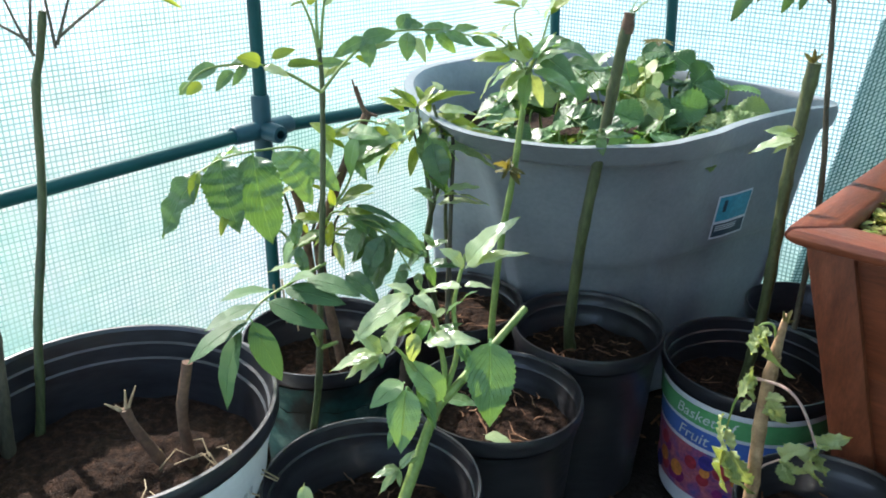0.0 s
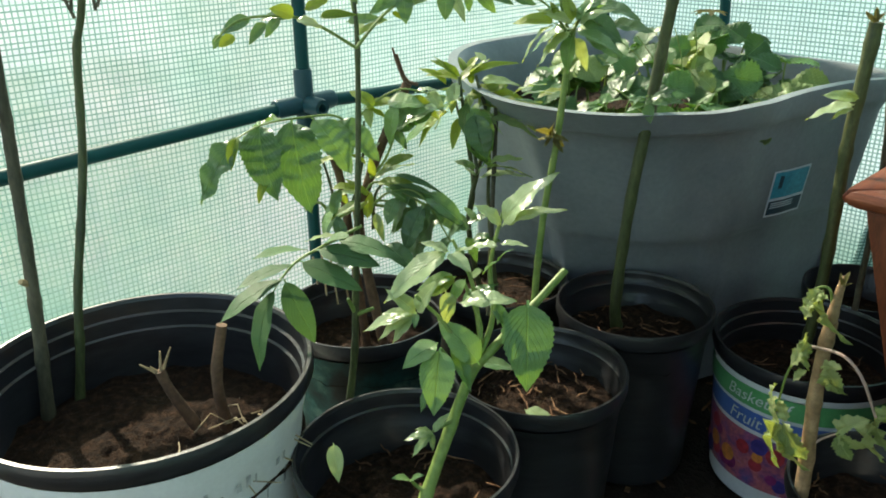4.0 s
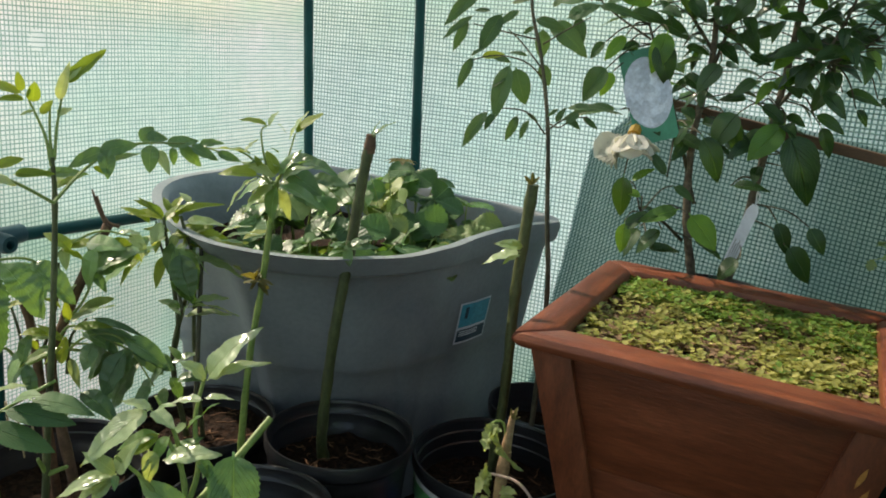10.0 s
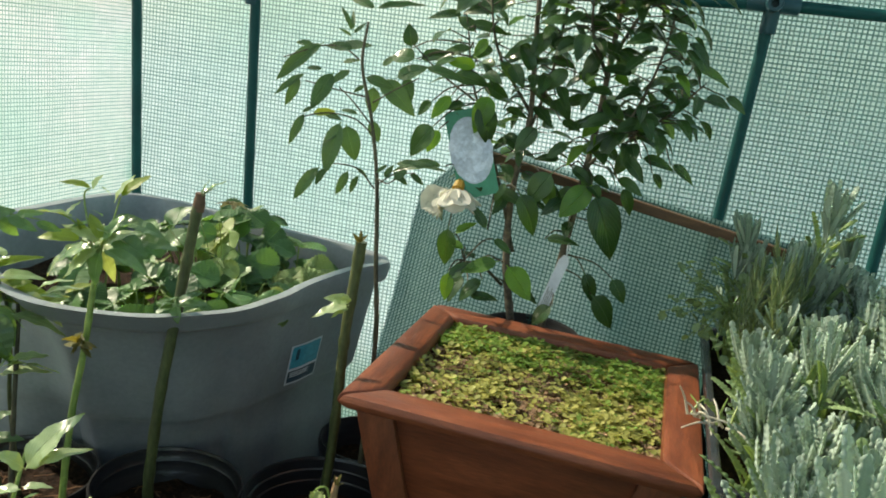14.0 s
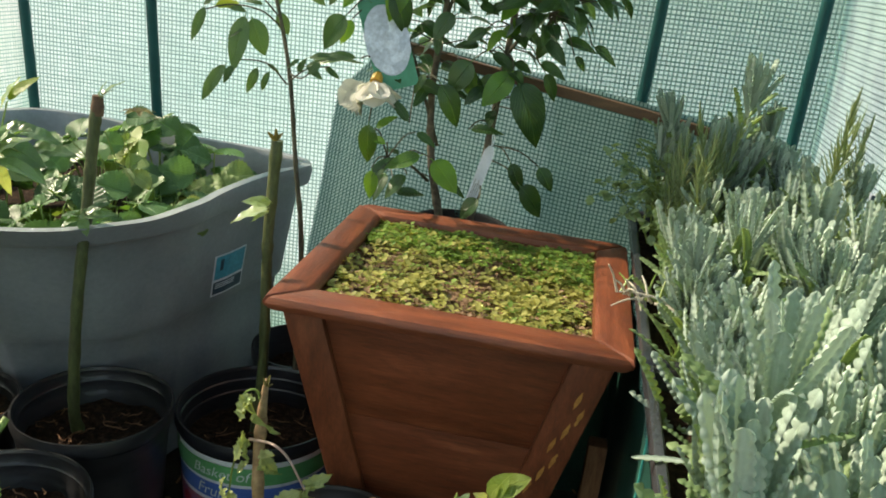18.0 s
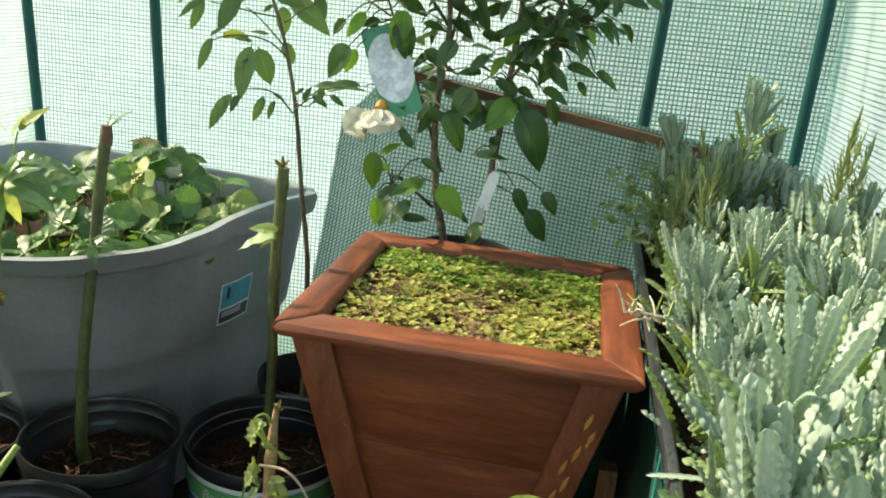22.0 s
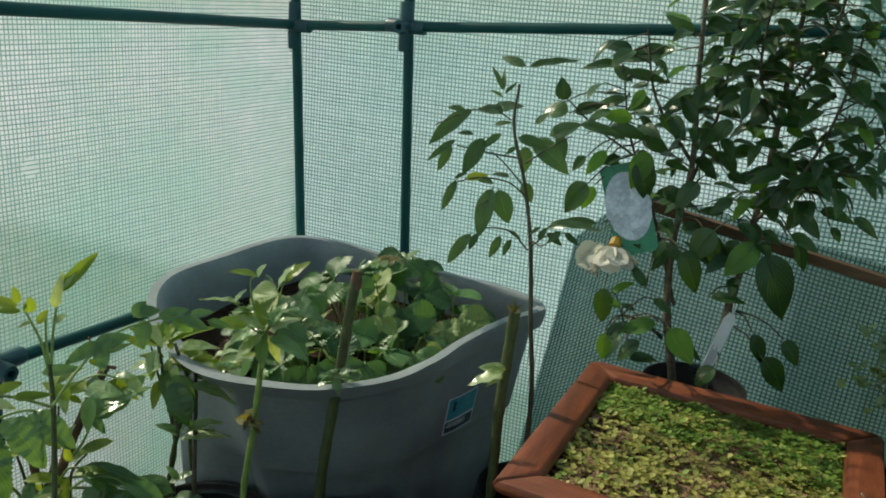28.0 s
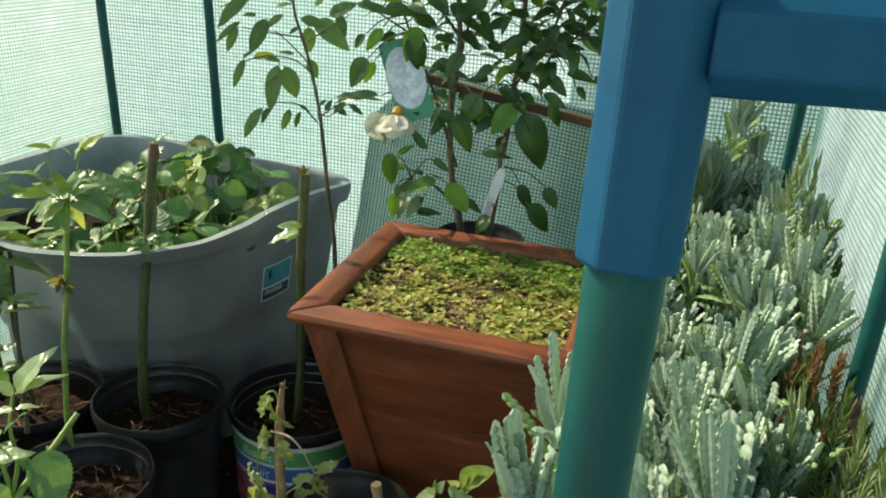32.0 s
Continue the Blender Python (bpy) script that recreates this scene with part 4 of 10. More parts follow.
NARROW_L = family("elder_leaflet", leaf_material("matte_elder_leaf", (0.038, 0.105, 0.040), (0.105, 0.21, 0.082), 0.6, 0.2, glow=(1.5, 1.4, 0.5), spec=0.35), 5, width=0.38, teeth=0.035, n=34, shape=0.7, tip=1.5, fold=0.22, droop=0.26, wave=0.008, pleat=0.005)
CRUMPLED_L = family("elder_leaflet", ELDER, 5, width=0.50, teeth=0.05, n=34, shape=0.6, tip=1.35, fold=0.5, droop=0.42, wave=0.05, pleat=0.03)
BUSH_L = family("bush_leaf", BUSH, 6, width=0.44, teeth=0.04, n=30, shape=0.62, tip=1.6, fold=0.35, droop=0.24, wave=0.014, pleat=0.009)
YOUNG_L = family("young_leaf", YOUNG, 4, width=0.46, teeth=0.04, n=26, shape=0.55, tip=1.3, fold=0.35, droop=0.20, wave=0.012)
RED_L = family("reddish_leaf", RED_TIP, 3, width=0.36, teeth=0.05, n=16, shape=0.5, tip=1.2, fold=0.5, droop=0.3, wave=0.03)
CAM_L = family("camellia_leaf", CAMELLIA, 5, width=0.50, teeth=0.012, n=24, shape=0.62, tip=1.5, fold=0.30, droop=0.22, wave=0.008, petiole=0.09, pleat=0.003)
# Vivid copy of the camellia leaf, with backlight put into its green.
CAM_BACKLIT_L = family("camellia_young_leaf", VIVID, 3, width=0.50, teeth=0.012, n=24, shape=0.62, tip=1.5, fold=0.30, droop=0.22, wave=0.008, petiole=0.09, pleat=0.004)
THIN_L = family("elder_leaflet", BACKLIT, 5, width=0.38, teeth=0.045, n=30, shape=0.65, tip=1.45, fold=0.3, droop=0.26, wave=0.012, pleat=0.007)
BERRY_L = [berry_leaflet("strawberry_leaflet", BERRY_LEAF, k, 0.12 + 0.07 * (k % 3), 0.05 + 0.08 * (k % 4)) for k in range(6)]
# Pale leaves, with the sun's glare on them put into the colour.
PALE_L = family("pale_leaf", leaf_material("pale_sunlit_leaf", (0.20, 0.33, 0.15), (0.42, 0.53, 0.30), 0.30, 0.30, coat=0.5), 4, width=0.44, teeth=0.04, n=28, shape=0.55, tip=1.6, fold=0.4, droop=0.26, wave=0.018, pleat=0.009)
YOUNG_L += PALE_L[:2]
WILT_L = family("wilting_leaf", leaf_material("wilting_leaf", (0.21, 0.29, 0.095), (0.46, 0.54, 0.25), 0.5, 0.4, glow=(1.3, 1.2, 0.5)), 4, width=0.50, teeth=0.16, n=16, shape=0.5, tip=0.9, fold=0.7, droop=0.5, wave=0.10, pleat=0.03)


def add_leaf(parent, meshes, base, tip, roll=0.0, width=1.0, name="leaf", facing=(0, 0, 1)):
    base, tip = Vector(base), Vector(tip)
    y = tip - base
    length = y.length
    y.normalize()
    z = Vector(facing)
    z = z - y * z.dot(y)
    if z.length < 0.05:
        z = y.orthogonal()
    z.normalize()
    z = Matrix.Rotation(radians(roll), 3, y) @ z
    x = y.cross(z)
    key = int(abs(base.x * 7919 + base.y * 6311 + base.z * 3571) * 100)
    ob = new(name, meshes[key % len(meshes)])
    ob.parent = parent
    ob.matrix_parent_inverse = Matrix.Translation(-Vector(parent.location))
    m = Matrix((x * length * width, y * length, z * length)).transposed().to_4x4()
    m.translation = base
    ob.matrix_basis = m
    return ob


def stalk(parent, pts, r0, r1=None, mat=None, name="stem", label="", steps=5, n=7):
    """A stem; thick ones swell at their nodes and are never quite even."""
    thick = r0 > 0.0035
    line = spline(pts, 10 if thick else steps)
    r1 = r0 if r1 is None else r1
    radii, run = [], 0.0
    for i, p in enumerate(line):
        run += (p - line[i - 1]).length if i else 0.0
        r = r0 + (r1 - r0) * i / (len(line) - 1)
        if thick:
            knot = math.exp(-(((run + 0.021) % 0.062 - 0.031) / 0.006) ** 2)
            r *= 1 + 0.16 * knot + 0.07 * noise.noise((p.x * 60, p.y * 60, p.z * 60))
        radii.append(r)
    return part(name, Shape().tube(line, radii, 12 if thick else n), mat or STEM_GREEN, parent, label)


# ---- saplings in the white pot ----
sap = thing("elder_sapling", "two brown elder saplings with leaf tufts in a white pot", "sapling", "", (-0.580, 0.690, 0.385))
stalk(sap, [(-0.558, 0.672, 0.383), (-0.562, 0.682, 0.480), (-0.564, 0.688, 0.560), (-0.576, 0.699, 0.700), (-0.566, 0.700, 0.823), (-0.562, 0.700, 0.859)], 0.0068, 0.0052, STEM_DARK, "stem", "grey-brown woody stem")
stalk(sap, [(-0.570, 0.710, 0.383), (-0.574, 0.722, 0.440), (-0.580, 0.735, 0.510), (-0.600, 0.771, 0.635), (-0.604, 0.787, 0.747), (-0.601, 0.796, 0.783), (-0.597, 0.805, 0.827)], 0.0050, 0.0038, STEM_GREEN, "stem", "olive woody stem")
stalk(sap, [(-0.566, 0.688, 0.703), (-0.559, 0.675, 0.710)], 0.0042, 0.0025, CUT, "bud")
stalk(sap, [(-0.566, 0.688, 0.534), (-0.559, 0.675, 0.544)], 0.0042, 0.0025, CUT, "bud")
stalk(sap, [(-0.566, 0.694, 0.823), (-0.581, 0.687, 0.847), (-0.595, 0.681, 0.871)], 0.0022, 0.0012, PETIOLE, "shoot")
stalk(sap, [(-0.565, 0.695, 0.825), (-0.577, 0.694, 0.854), (-0.588, 0.689, 0.871)], 0.0022, 0.0012, PETIOLE, "shoot")
stalk(sap, [(-0.557, 0.703, 0.822), (-0.557, 0.714, 0.844), (-0.563, 0.719, 0.872)], 0.0022, 0.0012, PETIOLE, "shoot")
stalk(sap, [(-0.564, 0.695, 0.821), (-0.584, 0.679, 0.839), (-0.602, 0.664, 0.850)], 0.0022, 0.0012, PETIOLE, "shoot")
stalk(sap, [(-0.558, 0.703, 0.823), (-0.551, 0.721, 0.845), (-0.538, 0.742, 0.860)], 0.0022, 0.0012, PETIOLE, "shoot")
add_leaf(sap, RED_L, (-0.592, 0.677, 0.873), (-0.591, 0.663, 0.878), 0, 0.94, facing=(0.82, -0.09, 0.56))
add_leaf(sap, RED_L, (-0.584, 0.675, 0.873), (-0.601, 0.671, 0.890), 0, 0.94, facing=(0.81, -0.09, 0.58))
add_leaf(sap, RED_L, (-0.584, 0.675, 0.873), (-0.593, 0.679, 0.893), 0, 0.94, facing=(0.79, -0.28, 0.54))
add_leaf(sap, RED_L, (-0.593, 0.677, 0.873), (-0.598, 0.687, 0.889), 0, 0.94, facing=(0.72, -0.27, 0.64))
add_leaf(sap, RED_L, (-0.588, 0.676, 0.873), (-0.585, 0.686, 0.880), 0, 0.94, facing=(0.81, -0.28, 0.52))
add_leaf(sap, RED_L, (-0.606, 0.680, 0.872), (-0.600, 0.697, 0.874), 0, 0.94, facing=(0.86, -0.27, 0.44))
add_leaf(sap, RED_L, (-0.582, 0.674, 0.873), (-0.572, 0.667, 0.879), 0, 0.94, facing=(0.80, -0.09, 0.59))
add_leaf(sap, RED_L, (-0.590, 0.676, 0.873), (-0.592, 0.681, 0.884), 0, 0.94, facing=(0.81, -0.14, 0.58))
add_leaf(sap, RED_L, (-0.550, 0.714, 0.873), (-0.564, 0.703, 0.885), 0, 0.94, facing=(0.80, -0.36, 0.47))
add_leaf(sap, RED_L, (-0.572, 0.721, 0.872), (-0.582, 0.717, 0.890), 0, 0.94, facing=(0.76, -0.36, 0.54))
add_leaf(sap, RED_L, (-0.565, 0.719, 0.873), (-0.568, 0.721, 0.889), 0, 0.94, facing=(0.85, -0.25, 0.47))
add_leaf(sap, RED_L, (-0.561, 0.718, 0.873), (-0.546, 0.727, 0.890), 0, 0.94, facing=(0.84, -0.16, 0.51))
add_leaf(sap, RED_L, (-0.554, 0.715, 0.873), (-0.530, 0.727, 0.883), 0, 0.94, facing=(0.78, -0.21, 0.59))
add_leaf(sap, RED_L, (-0.559, 0.717, 0.873), (-0.574, 0.709, 0.875), 0, 0.94, facing=(0.67, -0.34, 0.66))
add_leaf(sap, RED_L, (-0.569, 0.720, 0.872), (-0.557, 0.722, 0.884), 0, 0.94, facing=(0.87, -0.13, 0.47))
add_leaf(sap, RED_L, (-0.565, 0.719, 0.873), (-0.564, 0.715, 0.883), 0, 0.94, facing=(0.78, -0.32, 0.54))
add_leaf(sap, YOUNG_L, (-0.571, 0.684, 0.845), (-0.579, 0.660, 0.857), 0, 1.74, facing=(0.82, -0.12, 0.55))
add_leaf(sap, YOUNG_L, (-0.577, 0.688, 0.839), (-0.584, 0.659, 0.818), 0, 1.52, facing=(0.78, -0.23, 0.58))
add_leaf(sap, BUSH_L, (-0.566, 0.693, 0.835), (-0.574, 0.672, 0.812), 0, 1.70, facing=(0.29, -0.26, 0.92))
add_leaf(sap, YOUNG_L, (-0.594, 0.686, 0.867), (-0.570, 0.689, 0.844), 0, 1.30, facing=(0.87, -0.29, 0.39))
add_leaf(sap, YOUNG_L, (-0.560, 0.706, 0.878), (-0.551, 0.700, 0.860), 0, 1.74, facing=(0.77, -0.31, 0.56))
add_leaf(sap, YOUNG_L, (-0.554, 0.707, 0.855), (-0.548, 0.699, 0.837), 0, 1.30, facing=(0.71, -0.34, 0.61))
add_leaf(sap, YOUNG_L, (-0.563, 0.714, 0.843), (-0.542, 0.727, 0.833), 0, 1.52, facing=(0.78, -0.31, 0.55))
add_leaf(sap, YOUNG_L, (-0.556, 0.705, 0.864), (-0.536, 0.709, 0.847), 0, 1.09, facing=(0.81, -0.32, 0.49))
add_leaf(sap, YOUNG_L, (-0.552, 0.735, 0.869), (-0.546, 0.716, 0.857), 0, 1.09, facing=(0.71, -0.27, 0.65))
add_leaf(sap, YOUNG_L, (-0.534, 0.736, 0.870), (-0.533, 0.714, 0.872), 0, 0.91, facing=(0.76, -0.28, 0.59))
add_leaf(sap, ELDER_L, (-0.528, 0.753, 0.869), (-0.543, 0.731, 0.859), 0, 0.91, facing=(0.76, -0.39, 0.51))
add_leaf(sap, BUSH_L, (-0.551, 0.693, 0.825), (-0.544, 0.681, 0.835), 0, 1.36, facing=(0.36, -0.14, 0.92))
add_leaf(sap, YOUNG_L, (-0.590, 0.681, 0.844), (-0.593, 0.672, 0.830), 0, 1.30, facing=(0.85, -0.11, 0.51))
stalk(sap, [(-0.595, 0.788, 0.785), (-0.609, 0.783, 0.813), (-0.629, 0.778, 0.854)], 0.0018, 0.001, STEM_DARK, "shoot")
stalk(sap, [(-0.598, 0.787, 0.792), (-0.603, 0.795, 0.825), (-0.608, 0.803, 0.854)], 0.0018, 0.001, STEM_DARK, "shoot")
stalk(sap, [(-0.582, 0.805, 0.792), (-0.593, 0.808, 0.828), (-0.603, 0.809, 0.856)], 0.0018, 0.001, STEM_DARK, "shoot")
stalk(sap, [(-0.582, 0.807, 0.795), (-0.582, 0.821, 0.827), (-0.582, 0.832, 0.852)], 0.0018, 0.001, STEM_DARK, "shoot")
stalk(sap, [(-0.583, 0.809, 0.801), (-0.572, 0.829, 0.819), (-0.562, 0.846, 0.833), (-0.554, 0.862, 0.846)], 0.0018, 0.001, STEM_DARK, "shoot")
stalk(sap, [(-0.601, 0.787, 0.800), (-0.619, 0.772, 0.813), (-0.637, 0.757, 0.825)], 0.0018, 0.001, STEM_DARK, "shoot")
add_leaf(sap, ELDER_L, (-0.608, 0.794, 0.869), (-0.612, 0.781, 0.888), 0, 1.30, facing=(0.78, -0.25, 0.57))
add_leaf(sap, ELDER_L, (-0.615, 0.801, 0.869), (-0.609, 0.802, 0.890), 0, 1.30, facing=(0.72, -0.31, 0.61))
add_leaf(sap, YOUNG_L, (-0.605, 0.802, 0.870), (-0.600, 0.815, 0.889), 0, 1.09, facing=(0.82, -0.25, 0.51))
add_leaf(sap, ELDER_L, (-0.630, 0.795, 0.867), (-0.639, 0.777, 0.870), 0, 0.87, facing=(0.77, -0.27, 0.57))
add_leaf(sap, BUSH_L, (-0.598, 0.805, 0.870), (-0.578, 0.820, 0.880), 0, 1.14, facing=(0.36, -0.23, 0.90))
add_leaf(sap, ELDER_L, (-0.596, 0.810, 0.867), (-0.555, 0.837, 0.868), 0, 0.91, facing=(0.73, -0.23, 0.64))
add_leaf(sap, PALE_L, (-0.589, 0.817, 0.863), (-0.593, 0.786, 0.859), 0, 0.91, facing=(0.41, -0.19, 0.89))
add_leaf(sap, PALE_L, (-0.604, 0.816, 0.859), (-0.579, 0.823, 0.854), 0, 1.14, facing=(0.39, -0.19, 0.90))
add_leaf(sap, YOUNG_L, (-0.604, 0.799, 0.863), (-0.596, 0.785, 0.847), 0, 1.30, facing=(0.75, -0.25, 0.61))
add_leaf(sap, YOUNG_L, (-0.614, 0.790, 0.865), (-0.609, 0.783, 0.848), 0, 1.30, facing=(0.79, -0.22, 0.57))
add_leaf(sap, YOUNG_L, (-0.587, 0.824, 0.875), (-0.562, 0.862, 0.876), 0, 0.61, facing=(0.71, -0.37, 0.60))
add_leaf(sap, YOUNG_L, (-0.583, 0.843, 0.868), (-0.568, 0.838, 0.849), 0, 1.30, facing=(0.75, -0.44, 0.50))
add_leaf(sap, ELDER_L, (-0.584, 0.833, 0.850), (-0.600, 0.828, 0.862), 0, 1.09, facing=(0.74, -0.43, 0.52))
add_leaf(sap, BUSH_L, (-0.562, 0.857, 0.841), (-0.577, 0.843, 0.832), 0, 1.59, facing=(0.25, -0.26, 0.93))
add_leaf(sap, YOUNG_L, (-0.549, 0.860, 0.847), (-0.538, 0.874, 0.847), 0, 1.52, facing=(0.76, -0.45, 0.47))
add_leaf(sap, YOUNG_L, (-0.550, 0.871, 0.851), (-0.511, 0.906, 0.837), 0, 0.43, facing=(0.73, -0.33, 0.60))
add_leaf(sap, ELDER_L, (-0.626, 0.798, 0.864), (-0.607, 0.812, 0.874), 0, 1.09, facing=(0.76, -0.33, 0.56))
add_leaf(sap, ELDER_L, (-0.624, 0.779, 0.858), (-0.604, 0.782, 0.870), 0, 1.09, facing=(0.78, -0.28, 0.56))
add_leaf(sap, YOUNG_L, (-0.592, 0.818, 0.871), (-0.577, 0.829, 0.862), 0, 0.98, facing=(0.73, -0.33, 0.60))
stalk(sap, [(-0.563, 0.696, 0.822), (-0.580, 0.650, 0.843), (-0.594, 0.620, 0.855)], 0.0018, 0.001, PETIOLE, "shoot")
add_leaf(sap, YOUNG_L, (-0.592, 0.622, 0.856), (-0.610, 0.603, 0.864), 0, 1.09, facing=(0.80, -0.09, 0.59))
add_leaf(sap, YOUNG_L, (-0.591, 0.623, 0.854), (-0.602, 0.598, 0.834), 0, 1.30, facing=(0.85, -0.11, 0.52))
add_leaf(sap, YOUNG_L, (-0.586, 0.631, 0.856), (-0.600, 0.629, 0.871), 0, 1.30, facing=(0.79, -0.23, 0.57))
add_leaf(sap, YOUNG_L, (-0.583, 0.633, 0.852), (-0.569, 0.637, 0.838), 0, 1.09, facing=(0.81, -0.12, 0.57))
stub = thing("cut_stem_stubs", "short brown cut stubs in the white pot", "plant stub", "", (-0.420, 0.790, 0.385))
stalk(stub, [(-0.403, 0.795, 0.386), (-0.404, 0.792, 0.449), (-0.399, 0.802, 0.507)], 0.0062, 0.0052, BARK, "stem")
stalk(stub, [(-0.416, 0.769, 0.397), (-0.425, 0.752, 0.441), (-0.428, 0.745, 0.467)], 0.006, 0.0045, BARK, "stem")
stalk(stub, [(-0.428, 0.746, 0.462), (-0.422, 0.757, 0.491)], 0.0022, 0.0008, CUT, "sprout")
stalk(stub, [(-0.428, 0.746, 0.462), (-0.427, 0.748, 0.488)], 0.0022, 0.0008, CUT, "sprout")
stalk(stub, [(-0.428, 0.746, 0.462), (-0.436, 0.730, 0.477)], 0.0022, 0.0008, CUT, "sprout")
stalk(stub, [(-0.428, 0.746, 0.462), (-0.432, 0.738, 0.473)], 0.0022, 0.0008, CUT, "sprout")

# ---- cut shrub in the printed pot behind ----
shrub = thing("cut_shrub", "pruned elder shrub with dark cut stems in a printed pot", "shrub", "", (-0.520, 1.090, 0.325))
stalk(shrub, [(-0.525, 1.080, 0.325), (-0.536, 1.070, 0.489), (-0.542, 1.062, 0.575), (-0.552, 1.051, 0.613)], 0.006, 0.005, BARK, "stem")
stalk(shrub, [(-0.500, 1.090, 0.325), (-0.528, 1.080, 0.497), (-0.519, 1.092, 0.559), (-0.503, 1.110, 0.620), (-0.485, 1.133, 0.684)], 0.0068, 0.0058, BARK, "stem")
stalk(shrub, [(-0.487, 1.131, 0.686), (-0.492, 1.124, 0.707), (-0.496, 1.120, 0.727)], 0.0028, 0.0012, BARK, "twig")
stalk(shrub, [(-0.547, 1.057, 0.501), (-0.558, 1.043, 0.533), (-0.571, 1.027, 0.524)], 0.0024, 0.0014, PETIOLE, "shoot")
stalk(shrub, [(-0.544, 1.060, 0.518), (-0.525, 1.084, 0.533), (-0.501, 1.113, 0.532)], 0.0024, 0.0014, PETIOLE, "shoot")
stalk(shrub, [(-0.528, 1.080, 0.495), (-0.520, 1.090, 0.553), (-0.509, 1.103, 0.575)], 0.0024, 0.0014, STEM_GREEN, "shoot")
stalk(shrub, [(-0.517, 1.094, 0.494), (-0.514, 1.098, 0.541), (-0.502, 1.113, 0.565)], 0.0024, 0.0014, STEM_GREEN, "shoot")
stalk(shrub, [(-0.544, 1.060, 0.500), (-0.549, 1.054, 0.555), (-0.554, 1.048, 0.589)], 0.0024, 0.0014, STEM_GREEN, "shoot")
stalk(shrub, [(-0.539, 1.066, 0.500), (-0.524, 1.085, 0.576), (-0.520, 1.090, 0.638)], 0.0024, 0.0014, STEM_GREEN, "shoot")
stalk(shrub, [(-0.477, 1.143, 0.681), (-0.487, 1.132, 0.689), (-0.493, 1.124, 0.719)], 0.0024, 0.0014, BARK, "shoot")
stalk(shrub, [(-0.510, 1.086, 0.609), (-0.517, 1.051, 0.650), (-0.522, 1.003, 0.658), (-0.528, 0.950, 0.658), (-0.530, 0.912, 0.647)], 0.0018, 0.001, PETIOLE, "leaf_stalk")
add_leaf(shrub, CRUMPLED_L, (-0.534, 0.925, 0.649), (-0.535, 0.854, 0.601), 0, 0.87, facing=(0.25, -0.27, 0.93))
add_leaf(shrub, YOUNG_L, (-0.528, 0.916, 0.650), (-0.518, 0.892, 0.625), 0, 0.91, facing=(0.26, -0.31, 0.91))
add_leaf(shrub, CRUMPLED_L, (-0.531, 0.948, 0.660), (-0.492, 0.913, 0.594), 0, 1.35, facing=(-0.17, -0.16, 0.97))
add_leaf(shrub, CRUMPLED_L, (-0.528, 0.989, 0.658), (-0.474, 0.956, 0.579), 0, 1.22, facing=(-0.18, -0.07, 0.98))
add_leaf(shrub, CRUMPLED_L, (-0.525, 1.015, 0.655), (-0.464, 1.030, 0.613), 0, 1.13, facing=(-0.14, -0.16, 0.98))
add_leaf(shrub, CRUMPLED_L, (-0.522, 1.046, 0.648), (-0.463, 1.066, 0.619), 0, 1.00, facing=(0.21, -0.30, 0.93))
add_leaf(shrub, CRUMPLED_L, (-0.530, 0.979, 0.658), (-0.572, 0.949, 0.658), 0, 0.91, facing=(-0.11, 0.02, 0.99))
add_leaf(shrub, YOUNG_L, (-0.513, 0.939, 0.599), (-0.504, 0.917, 0.582), 0, 0.87, facing=(0.20, -0.27, 0.94))
add_leaf(shrub, YOUNG_L, (-0.515, 1.049, 0.642), (-0.525, 1.031, 0.618), 0, 0.87, facing=(0.20, -0.27, 0.94))
add_leaf(shrub, CRUMPLED_L, (-0.475, 1.103, 0.628), (-0.448, 1.144, 0.682), 0, 1.30, facing=(0.18, -0.37, 0.91))
add_leaf(shrub, ELDER_L, (-0.479, 1.101, 0.633), (-0.455, 1.103, 0.618), 0, 1.09, facing=(0.13, -0.37, 0.92))
add_leaf(shrub, YOUNG_L, (-0.494, 1.104, 0.644), (-0.509, 1.084, 0.660), 0, 0.91, facing=(0.13, -0.34, 0.93))
add_leaf(shrub, YOUNG_L, (-0.495, 1.117, 0.640), (-0.494, 1.138, 0.664), 0, 0.91, facing=(0.02, -0.39, 0.92))
add_leaf(shrub, ELDER_L, (-0.492, 1.084, 0.563), (-0.417, 1.135, 0.562), 0, 0.43, facing=(-0.23, -0.04, 0.97))
add_leaf(shrub, ELDER_L, (-0.484, 1.091, 0.556), (-0.440, 1.140, 0.541), 0, 0.48, facing=(-0.18, -0.15, 0.97))
add_leaf(shrub, YOUNG_L, (-0.497, 1.081, 0.568), (-0.478, 1.122, 0.599), 0, 0.52, facing=(0.06, -0.44, 0.90))
add_leaf(shrub, ELDER_L, (-0.413, 1.113, 0.539), (-0.435, 1.071, 0.484), 0, 1.22, facing=(0.02, -0.38, 0.92))
add_leaf(shrub, ELDER_L, (-0.439, 1.101, 0.540), (-0.454, 1.065, 0.521), 0, 1.35, facing=(0.07, -0.35, 0.94))
add_leaf(shrub, PALE_L, (-0.468, 1.096, 0.564), (-0.435, 1.114, 0.536), 0, 1.14, facing=(-0.25, -0.19, 0.95))
add_leaf(shrub, YOUNG_L, (-0.494, 1.065, 0.558), (-0.510, 1.032, 0.566), 0, 0.74, facing=(0.03, -0.41, 0.91))
add_leaf(shrub, ELDER_L, (-0.503, 1.035, 0.548), (-0.522, 1.004, 0.513), 0, 1.35, facing=(0.09, -0.35, 0.93))
